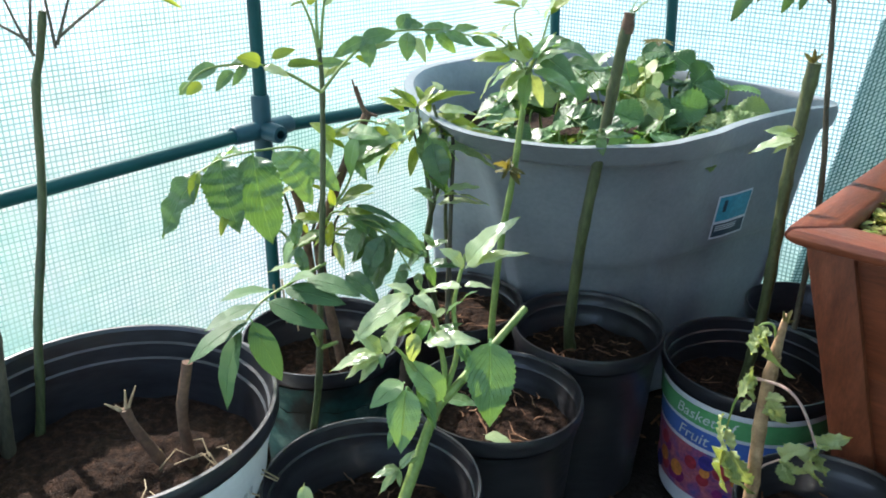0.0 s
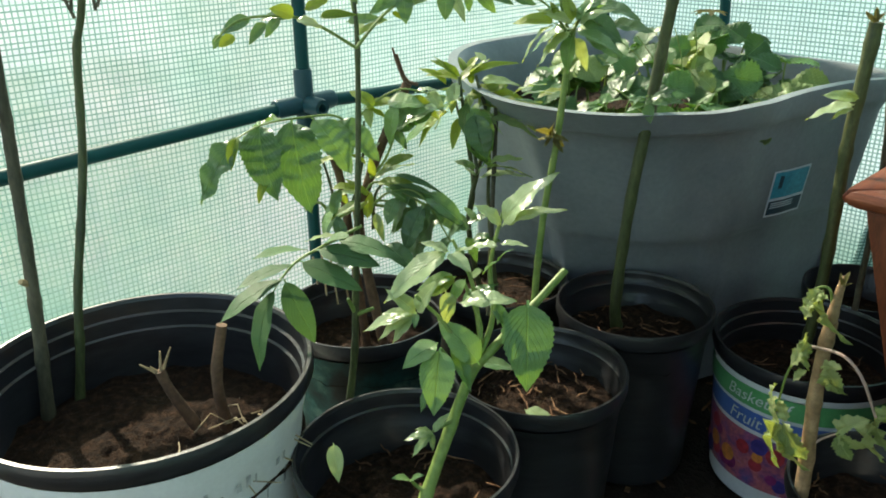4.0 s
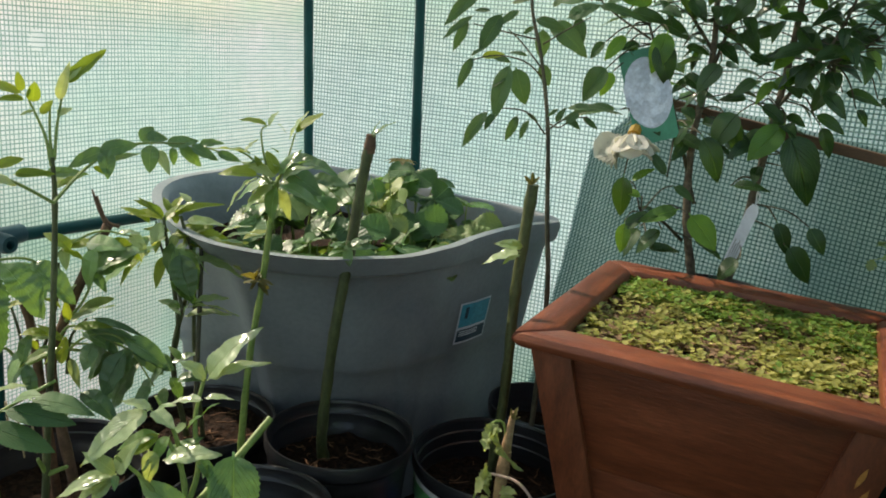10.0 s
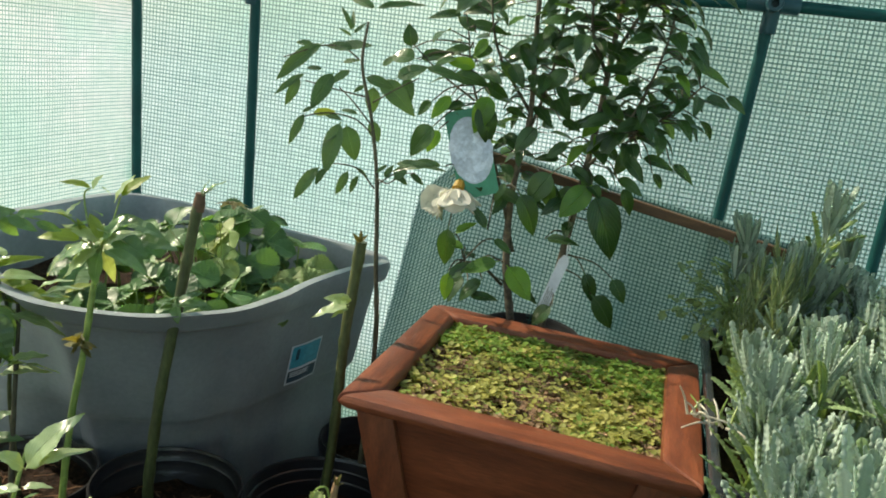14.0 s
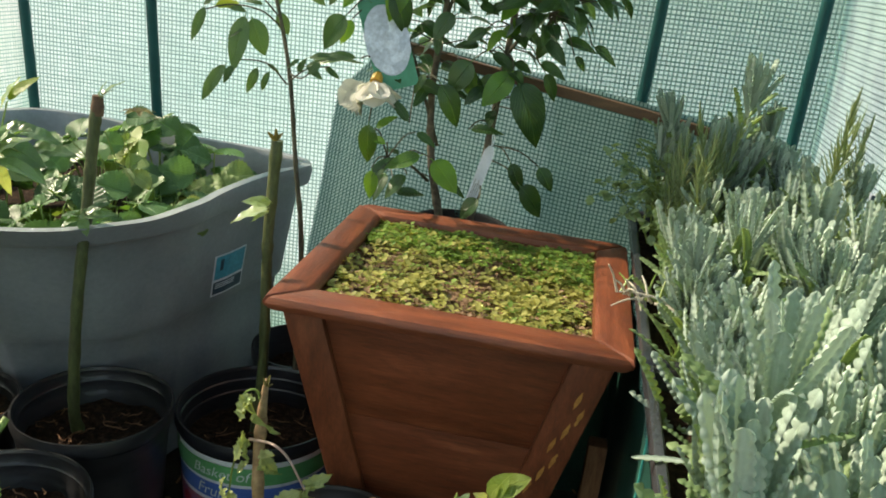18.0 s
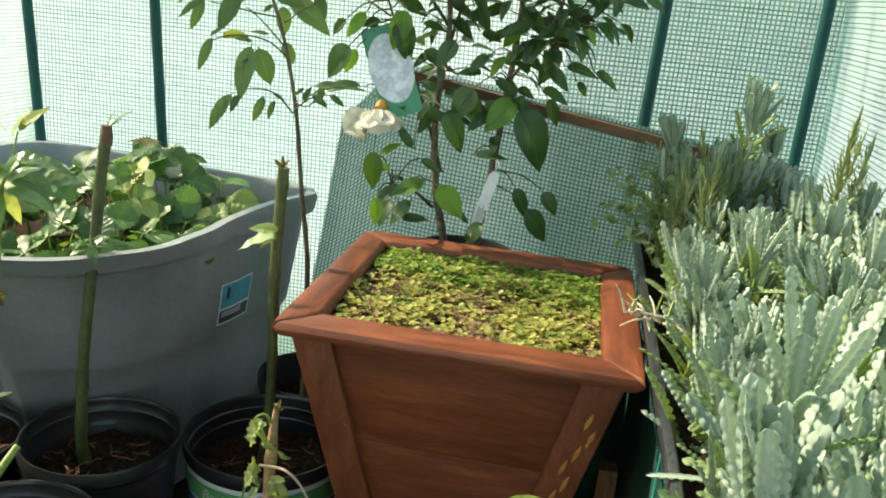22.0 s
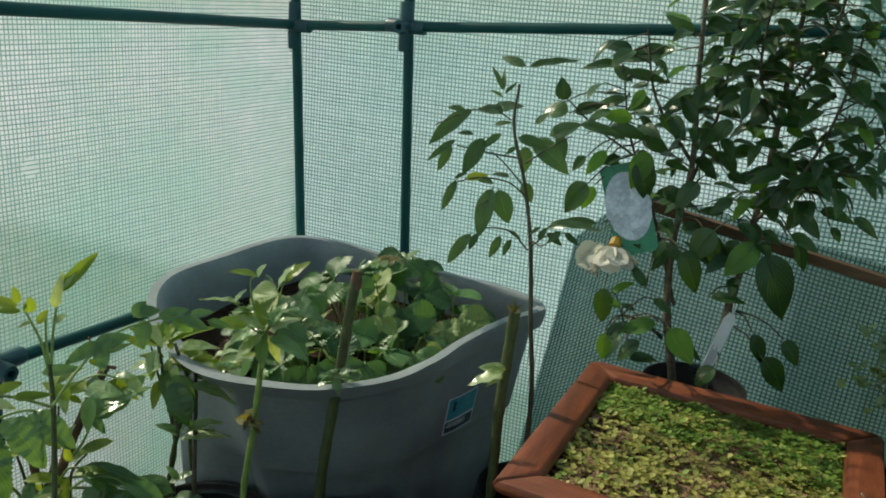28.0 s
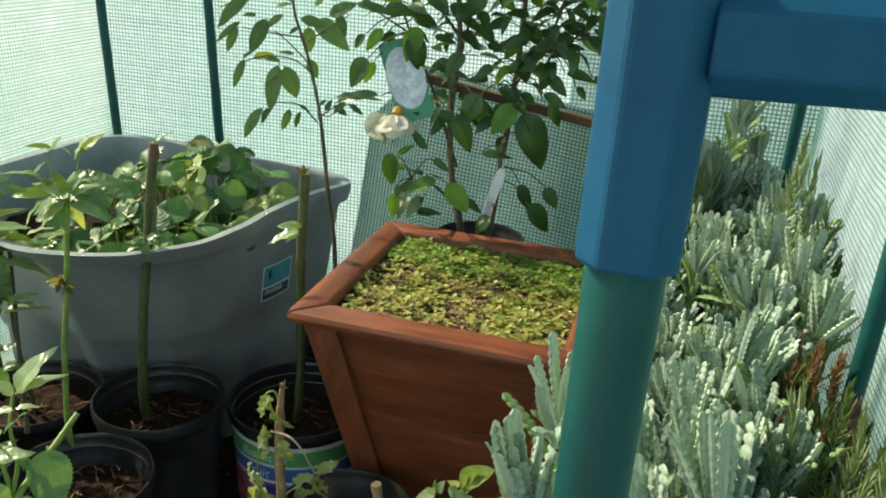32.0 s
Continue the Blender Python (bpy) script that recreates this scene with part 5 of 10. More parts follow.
add_leaf(shrub, PALE_L, (-0.474, 1.007, 0.521), (-0.490, 0.969, 0.527), 0, 1.18, facing=(-0.14, -0.07, 0.99))
add_leaf(shrub, ELDER_L, (-0.496, 1.022, 0.538), (-0.477, 1.014, 0.502), 0, 0.91, facing=(0.05, -0.37, 0.93))
add_leaf(shrub, YOUNG_L, (-0.481, 1.060, 0.551), (-0.488, 1.035, 0.536), 0, 0.65, facing=(0.16, -0.24, 0.96))
add_leaf(shrub, ELDER_L, (-0.419, 1.123, 0.540), (-0.396, 1.135, 0.517), 0, 0.98, facing=(0.10, -0.48, 0.87))
add_leaf(shrub, ELDER_L, (-0.389, 1.127, 0.514), (-0.416, 1.107, 0.553), 0, 0.87, facing=(0.01, -0.41, 0.91))
add_leaf(shrub, YOUNG_L, (-0.487, 1.074, 0.530), (-0.464, 1.066, 0.502), 0, 0.74, facing=(0.07, -0.38, 0.92))
add_leaf(shrub, YOUNG_L, (-0.506, 1.083, 0.592), (-0.505, 1.096, 0.619), 0, 0.74, facing=(0.12, -0.33, 0.94))
add_leaf(shrub, YOUNG_L, (-0.506, 1.079, 0.585), (-0.510, 1.064, 0.608), 0, 0.78, facing=(0.06, -0.35, 0.93))
add_leaf(shrub, ELDER_L, (-0.533, 1.053, 0.592), (-0.545, 1.043, 0.614), 0, 0.65, facing=(0.05, -0.33, 0.94))
add_leaf(shrub, YOUNG_L, (-0.513, 1.052, 0.540), (-0.522, 1.043, 0.559), 0, 0.87, facing=(0.09, -0.38, 0.92))
stalk(shrub, [(-0.495, 1.071, 0.540), (-0.472, 1.094, 0.535), (-0.439, 1.101, 0.540), (-0.413, 1.114, 0.541)], 0.002, 0.0012, PETIOLE, "leaf_stalk")
stalk(shrub, [(-0.497, 1.068, 0.538), (-0.494, 1.040, 0.538), (-0.494, 1.023, 0.535)], 0.002, 0.0012, PETIOLE, "leaf_stalk")
stalk(shrub, [(-0.500, 1.080, 0.571), (-0.485, 1.092, 0.595), (-0.475, 1.103, 0.629)], 0.0022, 0.0012, PETIOLE, "leaf_stalk")
stalk(shrub, [(-0.536, 1.023, 0.478), (-0.526, 1.019, 0.420)], 0.0016, 0.001, STRAW, "dry_leaf_strip")
stalk(shrub, [(-0.529, 1.031, 0.470), (-0.517, 1.030, 0.407)], 0.0016, 0.001, STRAW, "dry_leaf_strip")
stalk(shrub, [(-0.543, 1.014, 0.471), (-0.533, 1.011, 0.436)], 0.0016, 0.001, STRAW, "dry_leaf_strip")
stalk(shrub, [(-0.520, 1.042, 0.462), (-0.508, 1.041, 0.411)], 0.0016, 0.001, STRAW, "dry_leaf_strip")

# ---- tall cutting and leafy cutting in the front pot ----
tall = thing("tall_elder_cutting", "tall thin elder cutting with yellow-green top leaves", "cutting", "", (-0.378, 0.923, 0.320))
stalk(tall, [(-0.376, 0.923, 0.320), (-0.348, 0.923, 0.441), (-0.344, 0.928, 0.532), (-0.339, 0.935, 0.654), (-0.336, 0.939, 0.761), (-0.336, 0.938, 0.806)], 0.0042, 0.0020, STEM_GREEN, "stem")
stalk(tall, [(-0.339, 0.935, 0.590), (-0.338, 0.886, 0.583), (-0.338, 0.853, 0.576), (-0.333, 0.826, 0.562)], 0.0019, 0.0011, PETIOLE, "leaf_stalk")
add_leaf(tall, NARROW_L, (-0.328, 0.866, 0.587), (-0.331, 0.812, 0.612), 0, 1.15, facing=(-0.15, -0.4, 0.9))
add_leaf(tall, NARROW_L, (-0.330, 0.847, 0.579), (-0.337, 0.787, 0.583), 0, 1.15, facing=(-0.15, -0.4, 0.9))
add_leaf(tall, NARROW_L, (-0.328, 0.833, 0.569), (-0.339, 0.768, 0.561), 0, 1.15, facing=(-0.15, -0.4, 0.9))
add_leaf(tall, NARROW_L, (-0.324, 0.821, 0.566), (-0.322, 0.774, 0.507), 0, 1.1, facing=(-0.15, -0.4, 0.9))
add_leaf(tall, NARROW_L, (-0.328, 0.833, 0.569), (-0.289, 0.834, 0.517), 0, 1.1, facing=(-0.15, -0.4, 0.9))
add_leaf(tall, NARROW_L, (-0.335, 0.856, 0.578), (-0.278, 0.882, 0.561), 0, 1.15, facing=(-0.15, -0.4, 0.9))
add_leaf(tall, NARROW_L, (-0.334, 0.875, 0.584), (-0.277, 0.901, 0.585), 0, 1.1, facing=(-0.15, -0.4, 0.9))
add_leaf(tall, NARROW_L, (-0.329, 0.899, 0.587), (-0.275, 0.920, 0.593), 0, 1.25, facing=(-0.15, -0.4, 0.9))
add_leaf(tall, NARROW_L, (-0.345, 0.893, 0.581), (-0.312, 0.887, 0.610), 0, 1.2, facing=(-0.15, -0.4, 0.9))
stalk(tall, [(-0.328, 0.931, 0.767), (-0.332, 0.970, 0.793), (-0.338, 1.018, 0.808), (-0.333, 1.055, 0.810), (-0.327, 1.106, 0.805), (-0.320, 1.140, 0.795)], 0.0017, 0.0008, PETIOLE, "leaf_stalk")
stalk(tall, [(-0.328, 0.931, 0.767), (-0.337, 0.900, 0.788), (-0.340, 0.871, 0.799), (-0.350, 0.829, 0.800), (-0.353, 0.804, 0.785)], 0.0016, 0.0008, PETIOLE, "leaf_stalk")
add_leaf(tall, ELDER_L, (-0.330, 0.996, 0.809), (-0.346, 0.961, 0.798), 0, 0.83, facing=(0.59, -0.45, 0.67))
add_leaf(tall, ELDER_L, (-0.336, 0.988, 0.807), (-0.308, 1.007, 0.817), 0, 1.04, facing=(0.61, -0.60, 0.53))
add_leaf(tall, ELDER_L, (-0.331, 0.993, 0.806), (-0.315, 0.981, 0.792), 0, 1.52, facing=(0.67, -0.50, 0.55))
add_leaf(tall, YOUNG_L, (-0.326, 0.995, 0.799), (-0.309, 1.012, 0.810), 0, 0.65, facing=(0.52, -0.56, 0.65))
add_leaf(tall, PALE_L, (-0.351, 0.963, 0.788), (-0.360, 0.950, 0.763), 0, 1.14, facing=(0.07, -0.37, 0.93))
add_leaf(tall, ELDER_L, (-0.363, 0.948, 0.785), (-0.333, 0.969, 0.794), 0, 0.74, facing=(0.60, -0.51, 0.62))
add_leaf(tall, YOUNG_L, (-0.354, 0.952, 0.773), (-0.336, 0.968, 0.790), 0, 0.65, facing=(0.46, -0.59, 0.67))
add_leaf(tall, YOUNG_L, (-0.336, 0.982, 0.793), (-0.328, 0.990, 0.787), 0, 1.09, facing=(0.52, -0.43, 0.74))
add_leaf(tall, ELDER_L, (-0.356, 1.060, 0.808), (-0.349, 1.073, 0.823), 0, 1.85, facing=(0.62, -0.52, 0.59))
add_leaf(tall, ELDER_L, (-0.354, 1.064, 0.811), (-0.340, 1.083, 0.816), 0, 1.30, facing=(0.60, -0.48, 0.64))
add_leaf(tall, ELDER_L, (-0.348, 1.068, 0.806), (-0.336, 1.049, 0.783), 0, 1.30, facing=(0.52, -0.66, 0.54))
add_leaf(tall, ELDER_L, (-0.339, 1.077, 0.806), (-0.319, 1.107, 0.812), 0, 0.98, facing=(0.43, -0.65, 0.63))
add_leaf(tall, ELDER_L, (-0.330, 1.086, 0.804), (-0.311, 1.108, 0.786), 0, 0.98, facing=(0.56, -0.63, 0.54))
add_leaf(tall, PALE_L, (-0.343, 1.070, 0.801), (-0.321, 1.067, 0.781), 0, 0.91, facing=(0.11, -0.44, 0.89))
add_leaf(tall, ELDER_L, (-0.322, 1.095, 0.806), (-0.294, 1.106, 0.794), 0, 0.91, facing=(0.51, -0.61, 0.60))
add_leaf(tall, ELDER_L, (-0.317, 1.102, 0.807), (-0.295, 1.113, 0.814), 0, 0.91, facing=(0.52, -0.63, 0.58))
add_leaf(tall, ELDER_L, (-0.303, 1.114, 0.800), (-0.282, 1.129, 0.791), 0, 0.87, facing=(0.51, -0.72, 0.47))
add_leaf(tall, ELDER_L, (-0.334, 1.082, 0.804), (-0.329, 1.082, 0.785), 0, 1.09, facing=(0.57, -0.59, 0.58))
add_leaf(tall, YOUNG_L, (-0.319, 0.886, 0.799), (-0.291, 0.898, 0.805), 0, 0.65, facing=(0.68, -0.50, 0.54))
add_leaf(tall, YOUNG_L, (-0.329, 0.878, 0.805), (-0.313, 0.891, 0.814), 0, 0.98, facing=(0.61, -0.52, 0.60))
add_leaf(tall, YOUNG_L, (-0.334, 0.871, 0.800), (-0.337, 0.854, 0.811), 0, 1.63, facing=(0.61, -0.50, 0.62))
add_leaf(tall, ELDER_L, (-0.336, 0.867, 0.798), (-0.360, 0.851, 0.805), 0, 0.98, facing=(0.57, -0.43, 0.70))
add_leaf(tall, ELDER_L, (-0.358, 0.844, 0.798), (-0.375, 0.820, 0.793), 0, 1.09, facing=(0.73, -0.41, 0.55))
add_leaf(tall, ELDER_L, (-0.348, 0.853, 0.795), (-0.358, 0.835, 0.782), 0, 1.09, facing=(0.58, -0.59, 0.56))
add_leaf(tall, YOUNG_L, (-0.365, 0.830, 0.786), (-0.363, 0.814, 0.778), 0, 1.30, facing=(0.73, -0.48, 0.48))
add_leaf(tall, ELDER_L, (-0.342, 0.861, 0.799), (-0.333, 0.842, 0.790), 0, 0.91, facing=(0.66, -0.50, 0.56))
add_leaf(tall, PALE_L, (-0.332, 0.871, 0.798), (-0.311, 0.882, 0.794), 0, 1.02, facing=(0.28, -0.32, 0.90))
add_leaf(tall, ELDER_L, (-0.371, 0.823, 0.786), (-0.382, 0.814, 0.775), 0, 1.09, facing=(0.68, -0.48, 0.56))
stalk(tall, [(-0.336, 0.937, 0.798), (-0.346, 0.939, 0.825), (-0.361, 0.936, 0.854)], 0.0017, 0.001, PETIOLE, "shoot")
stalk(tall, [(-0.336, 0.938, 0.801), (-0.343, 0.942, 0.825), (-0.348, 0.947, 0.849)], 0.0016, 0.001, PETIOLE, "shoot")
stalk(tall, [(-0.336, 0.940, 0.804), (-0.341, 0.948, 0.832), (-0.344, 0.957, 0.859)], 0.0017, 0.001, PETIOLE, "shoot")
add_leaf(tall, YOUNG_L, (-0.365, 0.934, 0.859), (-0.387, 0.899, 0.876), 0, 0.61, facing=(0.54, -0.47, 0.70))
add_leaf(tall, YOUNG_L, (-0.366, 0.933, 0.861), (-0.366, 0.930, 0.878), 0, 1.09, facing=(0.65, -0.57, 0.50))
add_leaf(tall, YOUNG_L, (-0.363, 0.934, 0.854), (-0.382, 0.919, 0.857), 0, 0.65, facing=(0.67, -0.53, 0.52))
add_leaf(tall, YOUNG_L, (-0.359, 0.938, 0.852), (-0.348, 0.933, 0.869), 0, 1.30, facing=(0.72, -0.40, 0.56))
add_leaf(tall, YOUNG_L, (-0.352, 0.940, 0.842), (-0.345, 0.947, 0.855), 0, 1.09, facing=(0.67, -0.53, 0.52))
add_leaf(tall, YOUNG_L, (-0.343, 0.950, 0.842), (-0.336, 0.958, 0.851), 0, 1.30, facing=(0.50, -0.54, 0.68))
add_leaf(tall, YOUNG_L, (-0.345, 0.954, 0.854), (-0.336, 0.956, 0.888), 0, 0.65, facing=(0.65, -0.54, 0.53))
add_leaf(tall, YOUNG_L, (-0.345, 0.961, 0.868), (-0.333, 0.996, 0.904), 0, 0.57, facing=(0.56, -0.48, 0.67))
add_leaf(tall, YOUNG_L, (-0.346, 0.960, 0.871), (-0.339, 0.975, 0.891), 0, 0.87, facing=(0.67, -0.46, 0.59))
add_leaf(tall, PALE_L, (-0.355, 0.938, 0.845), (-0.356, 0.923, 0.845), 0, 0.68, facing=(0.24, -0.36, 0.90))
stalk(tall, [(-0.345, 0.926, 0.494), (-0.342, 0.915, 0.515)], 0.003, 0.0018, PETIOLE, "bud")
stalk(tall, [(-0.345, 0.926, 0.492), (-0.326, 0.935, 0.503)], 0.003, 0.0018, PETIOLE, "bud")
stalk(shrub, [(-0.523, 1.087, 0.645), (-0.511, 1.103, 0.662), (-0.485, 1.121, 0.678), (-0.450, 1.137, 0.675)], 0.0019, 0.001, PETIOLE, "leaf_stalk")
add_leaf(shrub, YOUNG_L, (-0.521, 1.091, 0.652), (-0.482, 1.118, 0.674), 0, 1.00, facing=(0.15, -0.27, 0.95))
add_leaf(shrub, YOUNG_L, (-0.518, 1.095, 0.655), (-0.501, 1.084, 0.637), 0, 1.09, facing=(0.18, -0.44, 0.88))
add_leaf(shrub, BUSH_L, (-0.476, 1.099, 0.632), (-0.435, 1.137, 0.681), 0, 1.05, facing=(0.15, -0.30, 0.94))
add_leaf(shrub, YOUNG_L, (-0.477, 1.129, 0.669), (-0.442, 1.147, 0.650), 0, 0.91, facing=(0.10, -0.44, 0.89))
add_leaf(shrub, ELDER_L, (-0.488, 1.124, 0.676), (-0.488, 1.103, 0.648), 0, 1.20, facing=(0.04, -0.49, 0.87))
add_leaf(shrub, YOUNG_L, (-0.460, 1.144, 0.676), (-0.428, 1.140, 0.661), 0, 0.98, facing=(0.11, -0.43, 0.90))
add_leaf(shrub, BUSH_L, (-0.515, 1.100, 0.662), (-0.534, 1.084, 0.647), 0, 1.14, facing=(-0.18, -0.31, 0.94))
add_leaf(shrub, ELDER_L, (-0.474, 1.133, 0.673), (-0.448, 1.140, 0.687), 0, 0.98, facing=(0.01, -0.41, 0.91))
add_leaf(shrub, YOUNG_L, (-0.508, 1.052, 0.606), (-0.529, 1.017, 0.598), 0, 0.78, facing=(0.12, -0.26, 0.96))
add_leaf(shrub, YOUNG_L, (-0.484, 1.082, 0.582), (-0.458, 1.102, 0.611), 0, 0.74, facing=(0.06, -0.26, 0.96))
add_leaf(shrub, YOUNG_L, (-0.489, 1.076, 0.575), (-0.488, 1.070, 0.602), 0, 0.87, facing=(0.17, -0.38, 0.91))
add_leaf(shrub, NARROW_L, (-0.477, 1.071, 0.576), (-0.391, 1.104, 0.578), 0, 0.37, facing=(0.07, -0.46, 0.88))
add_leaf(shrub, NARROW_L, (-0.461, 1.080, 0.572), (-0.403, 1.100, 0.561), 0, 0.68, facing=(0.12, -0.39, 0.91))
add_leaf(shrub, BUSH_L, (-0.467, 1.074, 0.568), (-0.417, 1.089, 0.554), 0, 1.09, facing=(-0.26, -0.19, 0.95))
add_leaf(shrub, YOUNG_L, (-0.514, 1.029, 0.566), (-0.475, 1.053, 0.575), 0, 0.74, facing=(0.08, -0.31, 0.95))
add_leaf(shrub, ELDER_L, (-0.443, 1.074, 0.561), (-0.443, 1.049, 0.536), 0, 1.52, facing=(0.09, -0.32, 0.94))
add_leaf(shrub, ELDER_L, (-0.414, 1.090, 0.553), (-0.418, 1.052, 0.508), 0, 1.13, facing=(0.18, -0.34, 0.92))
add_leaf(shrub, ELDER_L, (-0.420, 1.099, 0.555), (-0.372, 1.111, 0.544), 0, 0.91, facing=(0.09, -0.41, 0.91))
add_leaf(shrub, ELDER_L, (-0.374, 1.120, 0.535), (-0.400, 1.099, 0.514), 0, 1.30, facing=(0.03, -0.33, 0.94))
add_leaf(shrub, YOUNG_L, (-0.476, 1.048, 0.553), (-0.509, 1.005, 0.538), 0, 0.43, facing=(0.21, -0.24, 0.95))
add_leaf(shrub, YOUNG_L, (-0.482, 1.057, 0.527), (-0.487, 1.067, 0.559), 0, 0.91, facing=(0.15, -0.30, 0.94))
add_leaf(shrub, BUSH_L, (-0.503, 1.025, 0.543), (-0.509, 0.997, 0.521), 0, 1.25, facing=(-0.13, -0.09, 0.99))
add_leaf(shrub, ELDER_L, (-0.504, 1.036, 0.567), (-0.497, 1.010, 0.544), 0, 1.09, facing=(0.04, -0.35, 0.94))
stalk(shrub, [(-0.494, 1.063, 0.556), (-0.483, 1.078, 0.570), (-0.431, 1.092, 0.556), (-0.375, 1.119, 0.535)], 0.0018, 0.001, PETIOLE, "leaf_stalk")
add_leaf(shrub, ELDER_L, (-0.432, 1.086, 0.562), (-0.460, 1.066, 0.516), 0, 1.20, facing=(0.00, -0.34, 0.94))
add_leaf(shrub, ELDER_L, (-0.412, 1.101, 0.553), (-0.438, 1.060, 0.492), 0, 1.09, facing=(0.23, -0.20, 0.95))
add_leaf(shrub, BUSH_L, (-0.422, 1.097, 0.565), (-0.363, 1.111, 0.542), 0, 0.95, facing=(0.17, -0.37, 0.91))
add_leaf(shrub, NARROW_L, (-0.455, 1.078, 0.587), (-0.389, 1.093, 0.584), 0, 0.53, facing=(0.01, -0.21, 0.98))
add_leaf(shrub, ELDER_L, (-0.383, 1.101, 0.513), (-0.396, 1.078, 0.486), 0, 1.20, facing=(0.18, -0.30, 0.94))
add_leaf(shrub, BUSH_L, (-0.510, 1.070, 0.632), (-0.527, 1.048, 0.586), 0, 1.36, facing=(0.12, -0.42, 0.90))
add_leaf(shrub, BUSH_L, (-0.487, 1.101, 0.667), (-0.440, 1.113, 0.670), 0, 1.36, facing=(0.30, -0.43, 0.85))
add_leaf(shrub, YOUNG_L, (-0.486, 1.080, 0.661), (-0.511, 1.069, 0.687), 0, 1.09, facing=(0.12, -0.37, 0.92))
add_leaf(shrub, BUSH_L, (-0.464, 1.096, 0.667), (-0.469, 1.075, 0.620), 0, 1.14, facing=(0.11, -0.39, 0.92))
add_leaf(shrub, YOUNG_L, (-0.480, 1.084, 0.589), (-0.448, 1.100, 0.611), 0, 0.87, facing=(0.21, -0.36, 0.91))
add_leaf(shrub, YOUNG_L, (-0.469, 1.063, 0.574), (-0.426, 1.079, 0.589), 0, 0.65, facing=(0.21, -0.38, 0.90))
add_leaf(shrub, BUSH_L, (-0.494, 1.062, 0.545), (-0.520, 1.030, 0.528), 0, 1.14, facing=(0.08, -0.26, 0.96))
add_leaf(shrub, YOUNG_L, (-0.477, 1.057, 0.558), (-0.492, 1.040, 0.584), 0, 0.87, facing=(0.12, -0.27, 0.96))
add_leaf(shrub, ELDER_L, (-0.458, 1.050, 0.473), (-0.513, 1.025, 0.478), 0, 0.91, facing=(0.09, -0.36, 0.93))
add_leaf(shrub, ELDER_L, (-0.447, 1.053, 0.504), (-0.394, 1.058, 0.496), 0, 1.09, facing=(0.16, -0.28, 0.95))
stalk(shrub, [(-0.488, 1.065, 0.536), (-0.459, 1.076, 0.563), (-0.423, 1.093, 0.564), (-0.378, 1.100, 0.513)], 0.0017, 0.001, PETIOLE, "leaf_stalk")
bush = thing("leafy_cutting", "bushy fresh green cutting with glossy leaves", "cutting", "", (-0.223, 0.886, 0.320))
stalk(bush, [(-0.154, 0.840, 0.407), (-0.161, 0.873, 0.448), (-0.167, 0.914, 0.501), (-0.160, 0.932, 0.520), (-0.151, 0.975, 0.550), (-0.144, 1.014, 0.577)], 0.0058, 0.0034, PETIOLE, "stem")
stalk(bush, [(-0.166, 0.917, 0.504), (-0.167, 0.942, 0.548), (-0.181, 0.953, 0.590), (-0.186, 0.974, 0.633)], 0.003, 0.0016, PETIOLE, "shoot")
stalk(bush, [(-0.166, 0.916, 0.503), (-0.169, 0.928, 0.541), (-0.187, 0.926, 0.580)], 0.003, 0.0016, PETIOLE, "shoot")
stalk(bush, [(-0.170, 0.929, 0.530), (-0.188, 0.937, 0.576), (-0.204, 0.929, 0.615)], 0.0026, 0.0014, PETIOLE, "shoot")
stalk(bush, [(-0.166, 0.915, 0.501), (-0.188, 0.904, 0.546), (-0.207, 0.886, 0.575)], 0.0026, 0.0014, PETIOLE, "shoot")
stalk(bush, [(-0.167, 0.914, 0.500), (-0.176, 0.899, 0.517), (-0.183, 0.892, 0.530)], 0.0026, 0.0014, PETIOLE, "shoot")
stalk(bush, [(-0.162, 0.884, 0.469), (-0.164, 0.874, 0.467), (-0.165, 0.864, 0.466)], 0.0022, 0.0012, PETIOLE, "shoot")
stalk(bush, [(-0.155, 0.846, 0.420), (-0.161, 0.842, 0.422), (-0.164, 0.836, 0.431)], 0.0022, 0.0012, PETIOLE, "shoot")
add_leaf(bush, PALE_L, (-0.172, 0.958, 0.628), (-0.151, 0.976, 0.684), 0, 1.00, facing=(0.15, -0.20, 0.97))
add_leaf(bush, PALE_L, (-0.171, 0.959, 0.629), (-0.132, 0.975, 0.661), 0, 0.64, facing=(0.20, -0.39, 0.90))
add_leaf(bush, PALE_L, (-0.173, 0.958, 0.629), (-0.185, 0.942, 0.652), 0, 1.64, facing=(0.16, -0.21, 0.96))
add_leaf(bush, PALE_L, (-0.171, 0.954, 0.613), (-0.148, 0.962, 0.621), 0, 0.82, facing=(0.03, -0.27, 0.96))
add_leaf(bush, PALE_L, (-0.172, 0.953, 0.611), (-0.204, 0.943, 0.608), 0, 0.82, facing=(0.03, -0.30, 0.95))
add_leaf(bush, BUSH_L, (-0.169, 0.950, 0.598), (-0.159, 0.948, 0.618), 0, 0.91, facing=(0.01, -0.23, 0.97))
add_leaf(bush, PALE_L, (-0.198, 0.917, 0.609), (-0.226, 0.860, 0.580), 0, 0.82, facing=(0.16, -0.38, 0.91))
add_leaf(bush, PALE_L, (-0.200, 0.921, 0.607), (-0.216, 0.903, 0.620), 0, 1.18, facing=(0.04, -0.29, 0.96))
add_leaf(bush, PALE_L, (-0.197, 0.917, 0.608), (-0.168, 0.914, 0.604), 0, 1.14, facing=(0.07, -0.15, 0.99))
add_leaf(bush, PALE_L, (-0.201, 0.925, 0.602), (-0.186, 0.927, 0.619), 0, 1.14, facing=(0.04, -0.15, 0.99))
